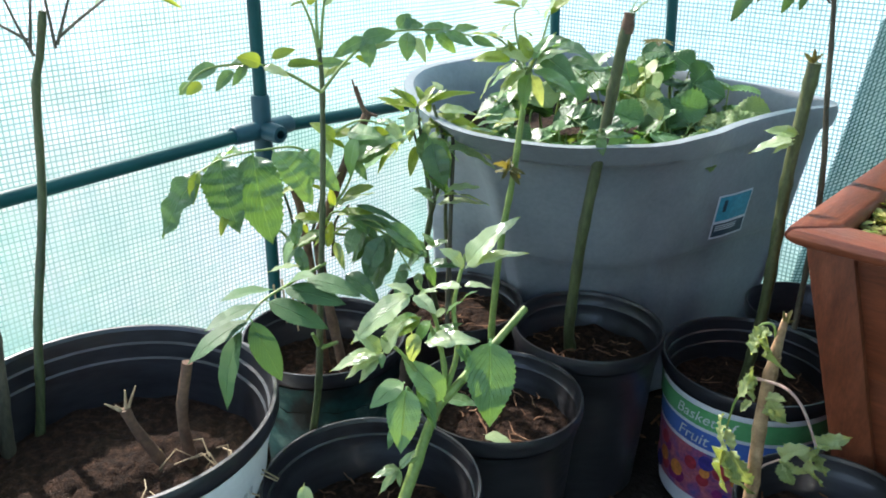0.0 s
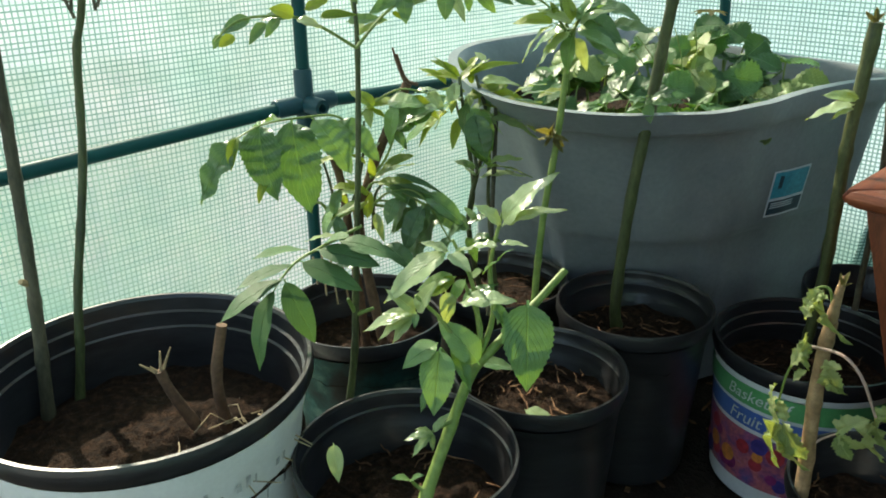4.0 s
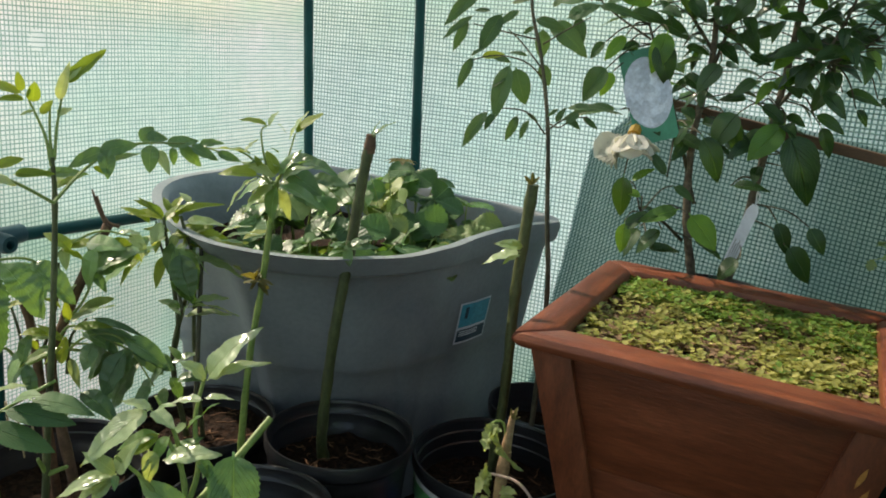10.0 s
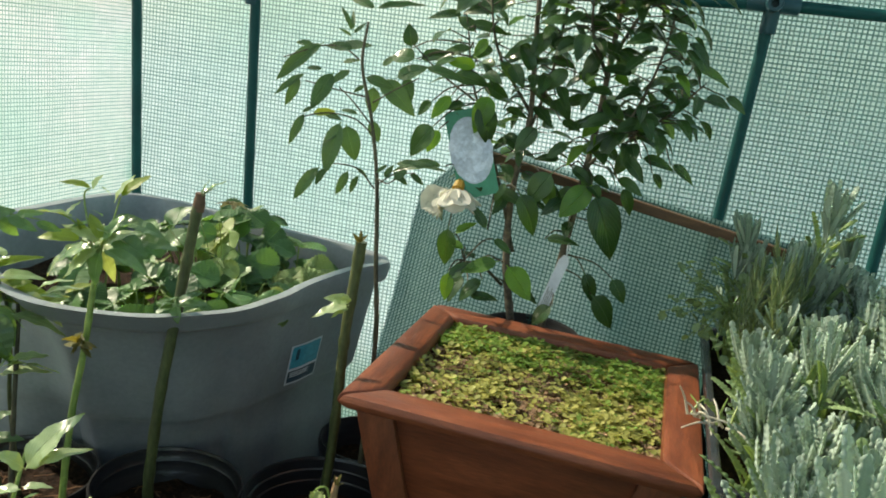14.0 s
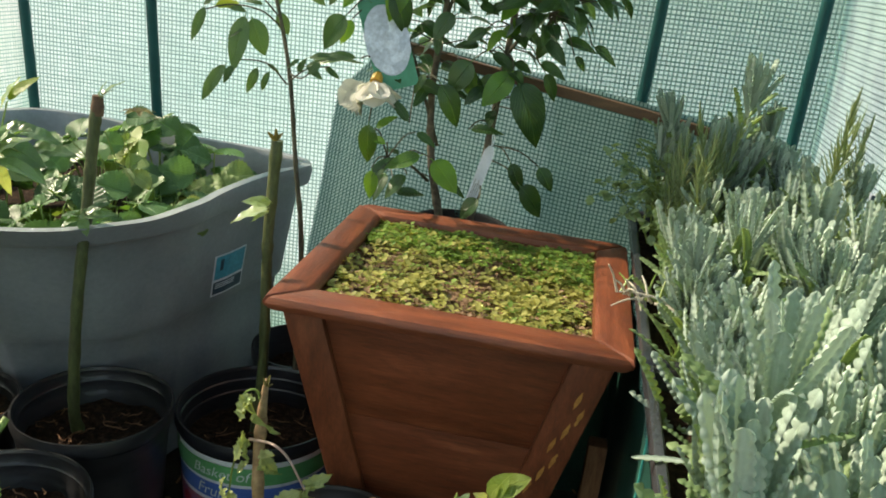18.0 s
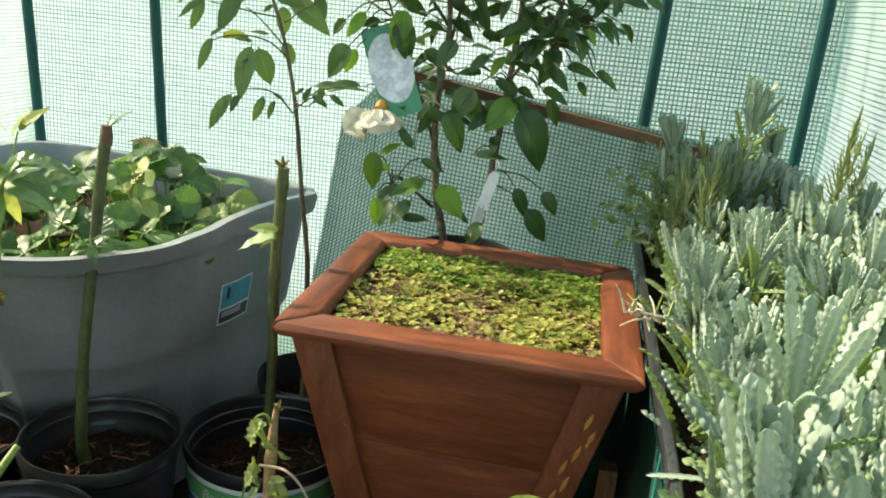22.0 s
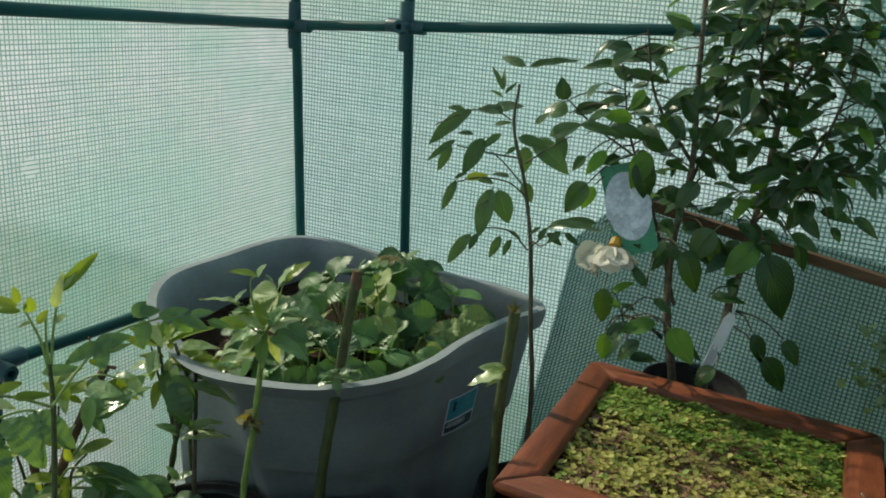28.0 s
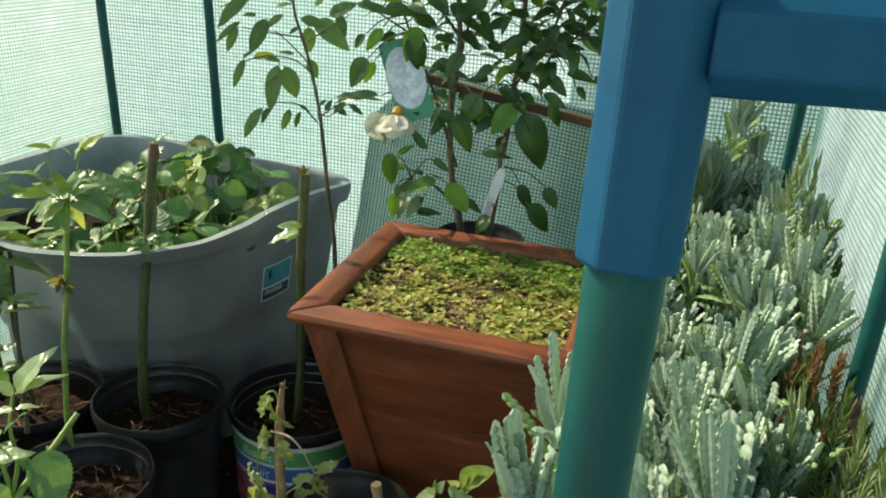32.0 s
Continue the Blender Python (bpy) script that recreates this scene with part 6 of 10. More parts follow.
add_leaf(bush, BUSH_L, (-0.191, 0.919, 0.587), (-0.212, 0.892, 0.586), 0, 0.95, facing=(0.21, -0.30, 0.93))
add_leaf(bush, YOUNG_L, (-0.187, 0.916, 0.589), (-0.207, 0.903, 0.568), 0, 0.91, facing=(0.38, -0.56, 0.74))
add_leaf(bush, PALE_L, (-0.183, 0.916, 0.565), (-0.138, 0.934, 0.583), 0, 0.95, facing=(-0.02, -0.22, 0.98))
add_leaf(bush, BUSH_L, (-0.192, 0.927, 0.558), (-0.170, 0.944, 0.583), 0, 0.95, facing=(0.18, -0.26, 0.95))
add_leaf(bush, BUSH_L, (-0.179, 0.920, 0.588), (-0.188, 0.904, 0.568), 0, 1.14, facing=(0.13, -0.32, 0.94))
add_leaf(bush, PALE_L, (-0.186, 0.902, 0.581), (-0.178, 0.902, 0.547), 0, 1.05, facing=(0.19, -0.18, 0.96))
add_leaf(bush, BUSH_L, (-0.186, 0.948, 0.580), (-0.172, 0.948, 0.601), 0, 0.91, facing=(0.08, -0.28, 0.96))
add_leaf(bush, YOUNG_L, (-0.184, 0.946, 0.587), (-0.199, 0.940, 0.576), 0, 0.87, facing=(0.42, -0.42, 0.80))
add_leaf(bush, PALE_L, (-0.206, 0.886, 0.558), (-0.246, 0.853, 0.548), 0, 0.68, facing=(0.16, -0.11, 0.98))
add_leaf(bush, PALE_L, (-0.206, 0.886, 0.558), (-0.232, 0.857, 0.540), 0, 0.64, facing=(0.08, -0.26, 0.96))
add_leaf(bush, PALE_L, (-0.206, 0.886, 0.558), (-0.218, 0.862, 0.536), 0, 0.82, facing=(0.17, -0.30, 0.94))
add_leaf(bush, PALE_L, (-0.206, 0.886, 0.558), (-0.225, 0.873, 0.582), 0, 1.14, facing=(0.21, -0.16, 0.96))
add_leaf(bush, PALE_L, (-0.206, 0.886, 0.558), (-0.194, 0.891, 0.593), 0, 1.14, facing=(0.22, -0.32, 0.92))
add_leaf(bush, BUSH_L, (-0.206, 0.886, 0.558), (-0.199, 0.876, 0.552), 0, 1.14, facing=(0.15, -0.13, 0.98))
add_leaf(bush, PALE_L, (-0.206, 0.886, 0.558), (-0.229, 0.865, 0.562), 0, 0.77, facing=(0.23, -0.22, 0.95))
add_leaf(bush, BUSH_L, (-0.162, 0.951, 0.555), (-0.169, 0.943, 0.541), 0, 1.36, facing=(0.00, -0.39, 0.92))
add_leaf(bush, BUSH_L, (-0.175, 0.946, 0.559), (-0.140, 0.946, 0.537), 0, 0.68, facing=(0.22, -0.36, 0.90))
add_leaf(bush, BUSH_L, (-0.149, 0.968, 0.561), (-0.114, 0.927, 0.508), 0, 1.45, facing=(0.51, -0.48, 0.71))
add_leaf(bush, BUSH_L, (-0.180, 0.889, 0.533), (-0.157, 0.857, 0.492), 0, 1.27, facing=(0.38, -0.40, 0.83))
add_leaf(bush, BUSH_L, (-0.182, 0.889, 0.537), (-0.194, 0.855, 0.527), 0, 1.41, facing=(0.11, -0.29, 0.95))
add_leaf(bush, BUSH_L, (-0.158, 0.915, 0.514), (-0.182, 0.901, 0.557), 0, 1.25, facing=(0.18, -0.35, 0.92))
add_leaf(bush, BUSH_L, (-0.170, 0.929, 0.506), (-0.142, 0.943, 0.507), 0, 1.14, facing=(0.16, -0.31, 0.94))
add_leaf(bush, BUSH_L, (-0.183, 0.907, 0.530), (-0.151, 0.898, 0.499), 0, 0.77, facing=(0.15, -0.20, 0.97))
add_leaf(bush, BUSH_L, (-0.174, 0.877, 0.504), (-0.179, 0.857, 0.487), 0, 1.14, facing=(0.02, -0.15, 0.99))
add_leaf(bush, PALE_L, (-0.165, 0.864, 0.465), (-0.179, 0.842, 0.464), 0, 0.91, facing=(0.19, -0.12, 0.98))
add_leaf(bush, PALE_L, (-0.165, 0.864, 0.465), (-0.171, 0.842, 0.450), 0, 0.91, facing=(0.09, -0.16, 0.98))
add_leaf(bush, PALE_L, (-0.165, 0.864, 0.465), (-0.160, 0.878, 0.482), 0, 0.82, facing=(0.07, -0.30, 0.95))
add_leaf(bush, PALE_L, (-0.165, 0.864, 0.465), (-0.166, 0.847, 0.479), 0, 0.91, facing=(0.20, -0.18, 0.96))
add_leaf(bush, PALE_L, (-0.165, 0.864, 0.465), (-0.160, 0.858, 0.451), 0, 0.91, facing=(-0.01, -0.25, 0.97))
add_leaf(bush, BUSH_L, (-0.164, 0.836, 0.431), (-0.166, 0.823, 0.446), 0, 1.14, facing=(0.05, -0.12, 0.99))
add_leaf(bush, BUSH_L, (-0.164, 0.836, 0.430), (-0.155, 0.838, 0.444), 0, 1.14, facing=(0.13, -0.13, 0.98))
add_leaf(bush, PALE_L, (-0.195, 0.781, 0.482), (-0.183, 0.774, 0.451), 0, 0.91, facing=(0.17, -0.21, 0.96))

# ---- cutting behind, and the tall stem with a leaf tuft ----
mid = thing("young_plant", "slim green plant with bright young leaves", "plant", "", (-0.460, 1.260, 0.350))
stalk(mid, [(-0.470, 1.255, 0.345), (-0.481, 1.237, 0.469), (-0.471, 1.246, 0.553), (-0.459, 1.256, 0.602), (-0.474, 1.243, 0.679)], 0.0042, 0.0022, STEM_GREEN, "stem")
stalk(mid, [(-0.450, 1.265, 0.345), (-0.460, 1.255, 0.496), (-0.460, 1.255, 0.569), (-0.464, 1.252, 0.617)], 0.0035, 0.002, STEM_GREEN, "stem")
add_leaf(mid, YOUNG_L, (-0.498, 1.242, 0.669), (-0.543, 1.221, 0.687), 0, 0.74, facing=(0.01, -0.45, 0.89))
add_leaf(mid, YOUNG_L, (-0.497, 1.242, 0.669), (-0.449, 1.284, 0.708), 0, 0.52, facing=(0.16, -0.41, 0.90))
add_leaf(mid, YOUNG_L, (-0.488, 1.241, 0.652), (-0.425, 1.268, 0.667), 0, 0.87, facing=(0.08, -0.50, 0.86))
add_leaf(mid, YOUNG_L, (-0.490, 1.241, 0.655), (-0.518, 1.220, 0.663), 0, 0.91, facing=(0.12, -0.43, 0.90))
add_leaf(mid, PALE_L, (-0.477, 1.224, 0.654), (-0.520, 1.197, 0.627), 0, 1.36, facing=(-0.29, -0.16, 0.94))
add_leaf(mid, ELDER_L, (-0.460, 1.226, 0.635), (-0.435, 1.213, 0.581), 0, 1.35, facing=(0.09, -0.41, 0.91))
add_leaf(mid, YOUNG_L, (-0.444, 1.250, 0.653), (-0.389, 1.274, 0.631), 0, 0.91, facing=(0.01, -0.39, 0.92))
add_leaf(mid, PALE_L, (-0.442, 1.233, 0.631), (-0.376, 1.259, 0.626), 0, 0.82, facing=(-0.31, -0.25, 0.92))
add_leaf(mid, YOUNG_L, (-0.484, 1.247, 0.665), (-0.494, 1.250, 0.688), 0, 0.87, facing=(0.08, -0.43, 0.90))
add_leaf(mid, PALE_L, (-0.491, 1.247, 0.676), (-0.464, 1.253, 0.704), 0, 0.91, facing=(-0.30, -0.21, 0.93))
add_leaf(mid, PALE_L, (-0.424, 1.271, 0.653), (-0.390, 1.299, 0.671), 0, 1.18, facing=(-0.23, -0.14, 0.96))
add_leaf(mid, PALE_L, (-0.439, 1.275, 0.652), (-0.409, 1.291, 0.683), 0, 1.05, facing=(-0.30, -0.16, 0.94))
add_leaf(mid, YOUNG_L, (-0.443, 1.258, 0.638), (-0.472, 1.249, 0.650), 0, 1.00, facing=(-0.06, -0.50, 0.86))
add_leaf(mid, BUSH_L, (-0.446, 1.245, 0.636), (-0.439, 1.244, 0.603), 0, 1.14, facing=(-0.30, -0.17, 0.94))
add_leaf(mid, YOUNG_L, (-0.479, 1.244, 0.650), (-0.460, 1.257, 0.672), 0, 0.91, facing=(0.10, -0.46, 0.88))
add_leaf(mid, ELDER_L, (-0.478, 1.232, 0.645), (-0.476, 1.213, 0.607), 0, 1.09, facing=(-0.01, -0.37, 0.93))
add_leaf(mid, PALE_L, (-0.474, 1.261, 0.694), (-0.493, 1.262, 0.708), 0, 1.14, facing=(-0.19, -0.21, 0.96))
add_leaf(mid, BUSH_L, (-0.460, 1.256, 0.657), (-0.461, 1.245, 0.622), 0, 1.14, facing=(-0.11, -0.12, 0.99))
add_leaf(mid, PALE_L, (-0.452, 1.226, 0.548), (-0.397, 1.248, 0.573), 0, 0.95, facing=(-0.16, -0.21, 0.96))
add_leaf(mid, ELDER_L, (-0.455, 1.225, 0.549), (-0.477, 1.224, 0.562), 0, 0.57, facing=(0.02, -0.35, 0.94))
add_leaf(mid, ELDER_L, (-0.454, 1.226, 0.551), (-0.441, 1.228, 0.579), 0, 0.65, facing=(-0.05, -0.39, 0.92))
add_leaf(mid, ELDER_L, (-0.431, 1.193, 0.486), (-0.497, 1.162, 0.510), 0, 0.61, facing=(-0.01, -0.34, 0.94))
add_leaf(mid, ELDER_L, (-0.437, 1.192, 0.491), (-0.472, 1.175, 0.515), 0, 1.09, facing=(-0.03, -0.33, 0.94))
add_leaf(mid, ELDER_L, (-0.449, 1.171, 0.479), (-0.467, 1.149, 0.449), 0, 1.35, facing=(-0.00, -0.38, 0.93))
add_leaf(mid, ELDER_L, (-0.455, 1.205, 0.487), (-0.429, 1.228, 0.506), 0, 0.91, facing=(0.02, -0.39, 0.92))
add_leaf(mid, ELDER_L, (-0.446, 1.194, 0.474), (-0.423, 1.202, 0.444), 0, 1.09, facing=(0.09, -0.30, 0.95))
add_leaf(mid, ELDER_L, (-0.432, 1.182, 0.489), (-0.450, 1.169, 0.511), 0, 1.09, facing=(0.01, -0.33, 0.94))
add_leaf(mid, BUSH_L, (-0.443, 1.212, 0.492), (-0.460, 1.211, 0.512), 0, 0.95, facing=(-0.16, -0.19, 0.97))
add_leaf(mid, ELDER_L, (-0.444, 1.204, 0.466), (-0.410, 1.211, 0.485), 0, 1.09, facing=(0.04, -0.37, 0.93))
add_leaf(mid, ELDER_L, (-0.442, 1.181, 0.465), (-0.432, 1.166, 0.448), 0, 1.30, facing=(-0.05, -0.38, 0.92))
stalk(mid, [(-0.482, 1.236, 0.627), (-0.456, 1.240, 0.636), (-0.440, 1.244, 0.626)], 0.0018, 0.001, PETIOLE, "leaf_stalk")
stalk(mid, [(-0.402, 1.194, 0.371), (-0.426, 1.225, 0.508), (-0.446, 1.252, 0.623), (-0.455, 1.255, 0.648)], 0.0036, 0.002, STEM_DARK, "stem")
stalk(mid, [(-0.484, 1.234, 0.463), (-0.476, 1.241, 0.522), (-0.484, 1.233, 0.613), (-0.490, 1.228, 0.677)], 0.0035, 0.0018, STEM_GREEN, "stem")
add_leaf(mid, YOUNG_L, (-0.501, 1.241, 0.671), (-0.525, 1.222, 0.703), 0, 0.74, facing=(0.09, -0.36, 0.93))
add_leaf(mid, YOUNG_L, (-0.498, 1.245, 0.675), (-0.490, 1.264, 0.706), 0, 0.87, facing=(0.07, -0.55, 0.83))
add_leaf(mid, YOUNG_L, (-0.496, 1.247, 0.677), (-0.512, 1.252, 0.701), 0, 0.76, facing=(0.20, -0.39, 0.90))
add_leaf(mid, YOUNG_L, (-0.478, 1.255, 0.669), (-0.439, 1.291, 0.675), 0, 0.91, facing=(0.17, -0.44, 0.88))
add_leaf(mid, BUSH_L, (-0.488, 1.245, 0.662), (-0.455, 1.263, 0.651), 0, 1.02, facing=(-0.21, -0.16, 0.96))
add_leaf(mid, YOUNG_L, (-0.466, 1.257, 0.657), (-0.474, 1.242, 0.644), 0, 1.09, facing=(0.06, -0.45, 0.89))
add_leaf(mid, BUSH_L, (-0.473, 1.231, 0.639), (-0.427, 1.229, 0.597), 0, 1.25, facing=(0.14, -0.41, 0.90))
add_leaf(mid, PALE_L, (-0.443, 1.244, 0.623), (-0.394, 1.271, 0.641), 0, 0.82, facing=(-0.17, -0.18, 0.97))
add_leaf(mid, BUSH_L, (-0.440, 1.269, 0.645), (-0.406, 1.300, 0.653), 0, 0.77, facing=(-0.27, -0.26, 0.93))
add_leaf(mid, YOUNG_L, (-0.410, 1.291, 0.650), (-0.386, 1.314, 0.666), 0, 0.91, facing=(0.03, -0.35, 0.94))
add_leaf(mid, PALE_L, (-0.497, 1.231, 0.670), (-0.488, 1.206, 0.634), 0, 1.25, facing=(-0.14, -0.23, 0.96))
add_leaf(mid, PALE_L, (-0.435, 1.224, 0.572), (-0.396, 1.245, 0.588), 0, 0.95, facing=(-0.26, -0.25, 0.93))
add_leaf(mid, PALE_L, (-0.440, 1.218, 0.565), (-0.393, 1.259, 0.578), 0, 0.45, facing=(-0.27, -0.09, 0.96))
add_leaf(mid, ELDER_L, (-0.451, 1.221, 0.561), (-0.472, 1.205, 0.577), 0, 0.87, facing=(0.08, -0.48, 0.88))
add_leaf(mid, BUSH_L, (-0.488, 1.236, 0.643), (-0.514, 1.224, 0.654), 0, 1.14, facing=(-0.17, -0.15, 0.97))
add_leaf(mid, YOUNG_L, (-0.483, 1.246, 0.655), (-0.477, 1.224, 0.634), 0, 0.98, facing=(0.13, -0.38, 0.92))
stalk(mid, [(-0.450, 1.221, 0.560), (-0.470, 1.229, 0.603), (-0.489, 1.235, 0.641), (-0.501, 1.241, 0.671)], 0.0026, 0.0014, STEM_GREEN, "stem")
stalk(mid, [(-0.483, 1.240, 0.643), (-0.467, 1.257, 0.657), (-0.436, 1.266, 0.646)], 0.0014, 0.001, PETIOLE, "leaf_stalk")
add_leaf(mid, YOUNG_L, (-0.515, 1.230, 0.663), (-0.542, 1.215, 0.692), 0, 0.78, facing=(0.20, -0.22, 0.96))
add_leaf(mid, YOUNG_L, (-0.498, 1.233, 0.669), (-0.479, 1.257, 0.697), 0, 0.87, facing=(0.11, -0.23, 0.97))
add_leaf(mid, BUSH_L, (-0.465, 1.237, 0.627), (-0.442, 1.238, 0.579), 0, 1.14, facing=(0.09, -0.41, 0.91))
add_leaf(mid, YOUNG_L, (-0.497, 1.235, 0.645), (-0.543, 1.219, 0.644), 0, 0.87, facing=(0.04, -0.37, 0.93))
add_leaf(mid, YOUNG_L, (-0.480, 1.239, 0.647), (-0.441, 1.267, 0.671), 0, 0.87, facing=(0.18, -0.42, 0.89))
add_leaf(mid, PALE_L, (-0.458, 1.258, 0.626), (-0.408, 1.296, 0.651), 0, 0.77, facing=(0.20, -0.45, 0.87))
add_leaf(mid, YOUNG_L, (-0.501, 1.220, 0.632), (-0.534, 1.180, 0.600), 0, 0.98, facing=(0.06, -0.22, 0.97))
add_leaf(mid, BUSH_L, (-0.517, 1.215, 0.619), (-0.577, 1.178, 0.583), 0, 0.91, facing=(0.22, -0.25, 0.94))
add_leaf(mid, BUSH_L, (-0.475, 1.223, 0.595), (-0.429, 1.236, 0.564), 0, 0.77, facing=(0.07, -0.46, 0.89))
add_leaf(mid, PALE_L, (-0.453, 1.269, 0.652), (-0.412, 1.283, 0.634), 0, 1.02, facing=(0.11, -0.46, 0.88))
add_leaf(mid, YOUNG_L, (-0.493, 1.235, 0.622), (-0.503, 1.218, 0.579), 0, 0.98, facing=(0.21, -0.36, 0.91))
add_leaf(mid, BUSH_L, (-0.467, 1.251, 0.644), (-0.484, 1.225, 0.619), 0, 1.14, facing=(-0.02, -0.28, 0.96))
add_leaf(mid, YOUNG_L, (-0.512, 1.234, 0.678), (-0.523, 1.221, 0.703), 0, 0.87, facing=(-0.01, -0.30, 0.96))
stalk(mid, [(-0.467, 1.232, 0.541), (-0.483, 1.238, 0.589), (-0.500, 1.236, 0.628), (-0.515, 1.240, 0.665)], 0.0024, 0.0013, STEM_GREEN, "stem")
stalk(mid, [(-0.483, 1.238, 0.589), (-0.468, 1.251, 0.627), (-0.452, 1.257, 0.644)], 0.0014, 0.001, PETIOLE, "leaf_stalk")
dstem = thing("leaf_tufted_stem", "straight green stem with a leaf tuft on top", "cutting", "", (-0.322, 1.200, 0.385))
stalk(dstem, [(-0.325, 1.200, 0.345), (-0.322, 1.191, 0.409), (-0.316, 1.195, 0.531), (-0.307, 1.203, 0.624), (-0.300, 1.208, 0.712), (-0.296, 1.211, 0.757)], 0.0046, 0.0034, PETIOLE, "stem")
add_leaf(dstem, PALE_L, (-0.298, 1.202, 0.779), (-0.264, 1.219, 0.773), 0, 1.25, facing=(-0.16, -0.13, 0.98))
add_leaf(dstem, ELDER_L, (-0.288, 1.207, 0.779), (-0.241, 1.226, 0.749), 0, 1.22, facing=(-0.06, -0.57, 0.82))
add_leaf(dstem, YOUNG_L, (-0.308, 1.193, 0.764), (-0.346, 1.170, 0.775), 0, 0.96, facing=(0.14, -0.55, 0.82))
add_leaf(dstem, PALE_L, (-0.326, 1.203, 0.786), (-0.370, 1.178, 0.796), 0, 0.55, facing=(-0.31, -0.29, 0.91))
add_leaf(dstem, YOUNG_L, (-0.317, 1.218, 0.820), (-0.342, 1.199, 0.831), 0, 0.74, facing=(-0.04, -0.51, 0.86))
add_leaf(dstem, YOUNG_L, (-0.316, 1.218, 0.819), (-0.307, 1.216, 0.839), 0, 1.30, facing=(0.09, -0.51, 0.85))
add_leaf(dstem, PALE_L, (-0.291, 1.225, 0.804), (-0.278, 1.232, 0.843), 0, 1.25, facing=(-0.19, -0.17, 0.97))
add_leaf(dstem, YOUNG_L, (-0.286, 1.230, 0.813), (-0.268, 1.253, 0.844), 0, 0.87, facing=(-0.03, -0.58, 0.81))
add_leaf(dstem, BUSH_L, (-0.298, 1.217, 0.789), (-0.306, 1.208, 0.802), 0, 0.91, facing=(-0.32, -0.20, 0.93))
add_leaf(dstem, PALE_L, (-0.296, 1.196, 0.757), (-0.324, 1.186, 0.744), 0, 0.77, facing=(-0.31, -0.23, 0.93))
add_leaf(dstem, PALE_L, (-0.296, 1.207, 0.754), (-0.288, 1.217, 0.783), 0, 0.77, facing=(-0.31, -0.20, 0.93))
add_leaf(dstem, ELDER_L, (-0.302, 1.235, 0.779), (-0.264, 1.250, 0.791), 0, 1.09, facing=(0.04, -0.51, 0.86))
add_leaf(dstem, ELDER_L, (-0.290, 1.241, 0.780), (-0.239, 1.250, 0.782), 0, 0.98, facing=(0.03, -0.51, 0.86))
add_leaf(dstem, ELDER_L, (-0.274, 1.243, 0.762), (-0.222, 1.251, 0.763), 0, 0.98, facing=(-0.06, -0.49, 0.87))
add_leaf(dstem, PALE_L, (-0.301, 1.185, 0.765), (-0.338, 1.159, 0.739), 0, 0.59, facing=(-0.18, -0.21, 0.96))
add_leaf(dstem, YOUNG_L, (-0.310, 1.204, 0.766), (-0.315, 1.197, 0.786), 0, 0.87, facing=(0.02, -0.48, 0.88))
add_leaf(dstem, BUSH_L, (-0.294, 1.211, 0.764), (-0.270, 1.236, 0.791), 0, 0.91, facing=(-0.24, -0.23, 0.94))
add_leaf(dstem, PALE_L, (-0.335, 1.199, 0.786), (-0.327, 1.209, 0.805), 0, 1.14, facing=(-0.17, -0.18, 0.97))
add_leaf(dstem, ELDER_L, (-0.288, 1.223, 0.757), (-0.242, 1.222, 0.734), 0, 1.09, facing=(-0.06, -0.48, 0.88))
add_leaf(dstem, BUSH_L, (-0.307, 1.210, 0.781), (-0.324, 1.192, 0.781), 0, 0.91, facing=(-0.26, -0.34, 0.90))
add_leaf(dstem, PALE_L, (-0.295, 1.225, 0.812), (-0.301, 1.219, 0.828), 0, 0.68, facing=(-0.31, -0.33, 0.89))
stalk(dstem, [(-0.296, 1.206, 0.750), (-0.312, 1.208, 0.782), (-0.322, 1.213, 0.812), (-0.317, 1.218, 0.820)], 0.0016, 0.0009, PETIOLE, "leaf_stalk")
stalk(dstem, [(-0.295, 1.206, 0.750), (-0.289, 1.218, 0.777), (-0.286, 1.230, 0.813)], 0.0016, 0.0009, PETIOLE, "leaf_stalk")
stalk(dstem, [(-0.296, 1.206, 0.750), (-0.325, 1.202, 0.780), (-0.343, 1.196, 0.789)], 0.0016, 0.0009, PETIOLE, "leaf_stalk")
stalk(dstem, [(-0.295, 1.206, 0.749), (-0.291, 1.213, 0.767), (-0.290, 1.218, 0.781)], 0.0016, 0.0009, PETIOLE, "leaf_stalk")
stalk(dstem, [(-0.295, 1.206, 0.749), (-0.301, 1.195, 0.761), (-0.309, 1.193, 0.764)], 0.0016, 0.0009, PETIOLE, "leaf_stalk")
add_leaf(dstem, RED_L, (-0.306, 1.196, 0.636), (-0.316, 1.176, 0.654), 0, 1.0, facing=(-0.58, -0.34, 0.74))
add_leaf(dstem, RED_L, (-0.304, 1.193, 0.637), (-0.326, 1.222, 0.647), 18, 1.0, facing=(-0.58, -0.34, 0.74))
add_leaf(dstem, RED_L, (-0.306, 1.196, 0.636), (-0.305, 1.185, 0.658), 0, 1.0, facing=(-0.65, -0.46, 0.60))
add_leaf(dstem, RED_L, (-0.295, 1.181, 0.641), (-0.341, 1.218, 0.630), 4, 1.0, facing=(-0.65, -0.46, 0.60))
add_leaf(dstem, RED_L, (-0.306, 1.196, 0.636), (-0.288, 1.198, 0.639), 0, 1.0, facing=(-0.48, -0.61, 0.62))
add_leaf(dstem, RED_L, (-0.309, 1.200, 0.634), (-0.314, 1.222, 0.620), -13, 1.0, facing=(-0.48, -0.61, 0.62))
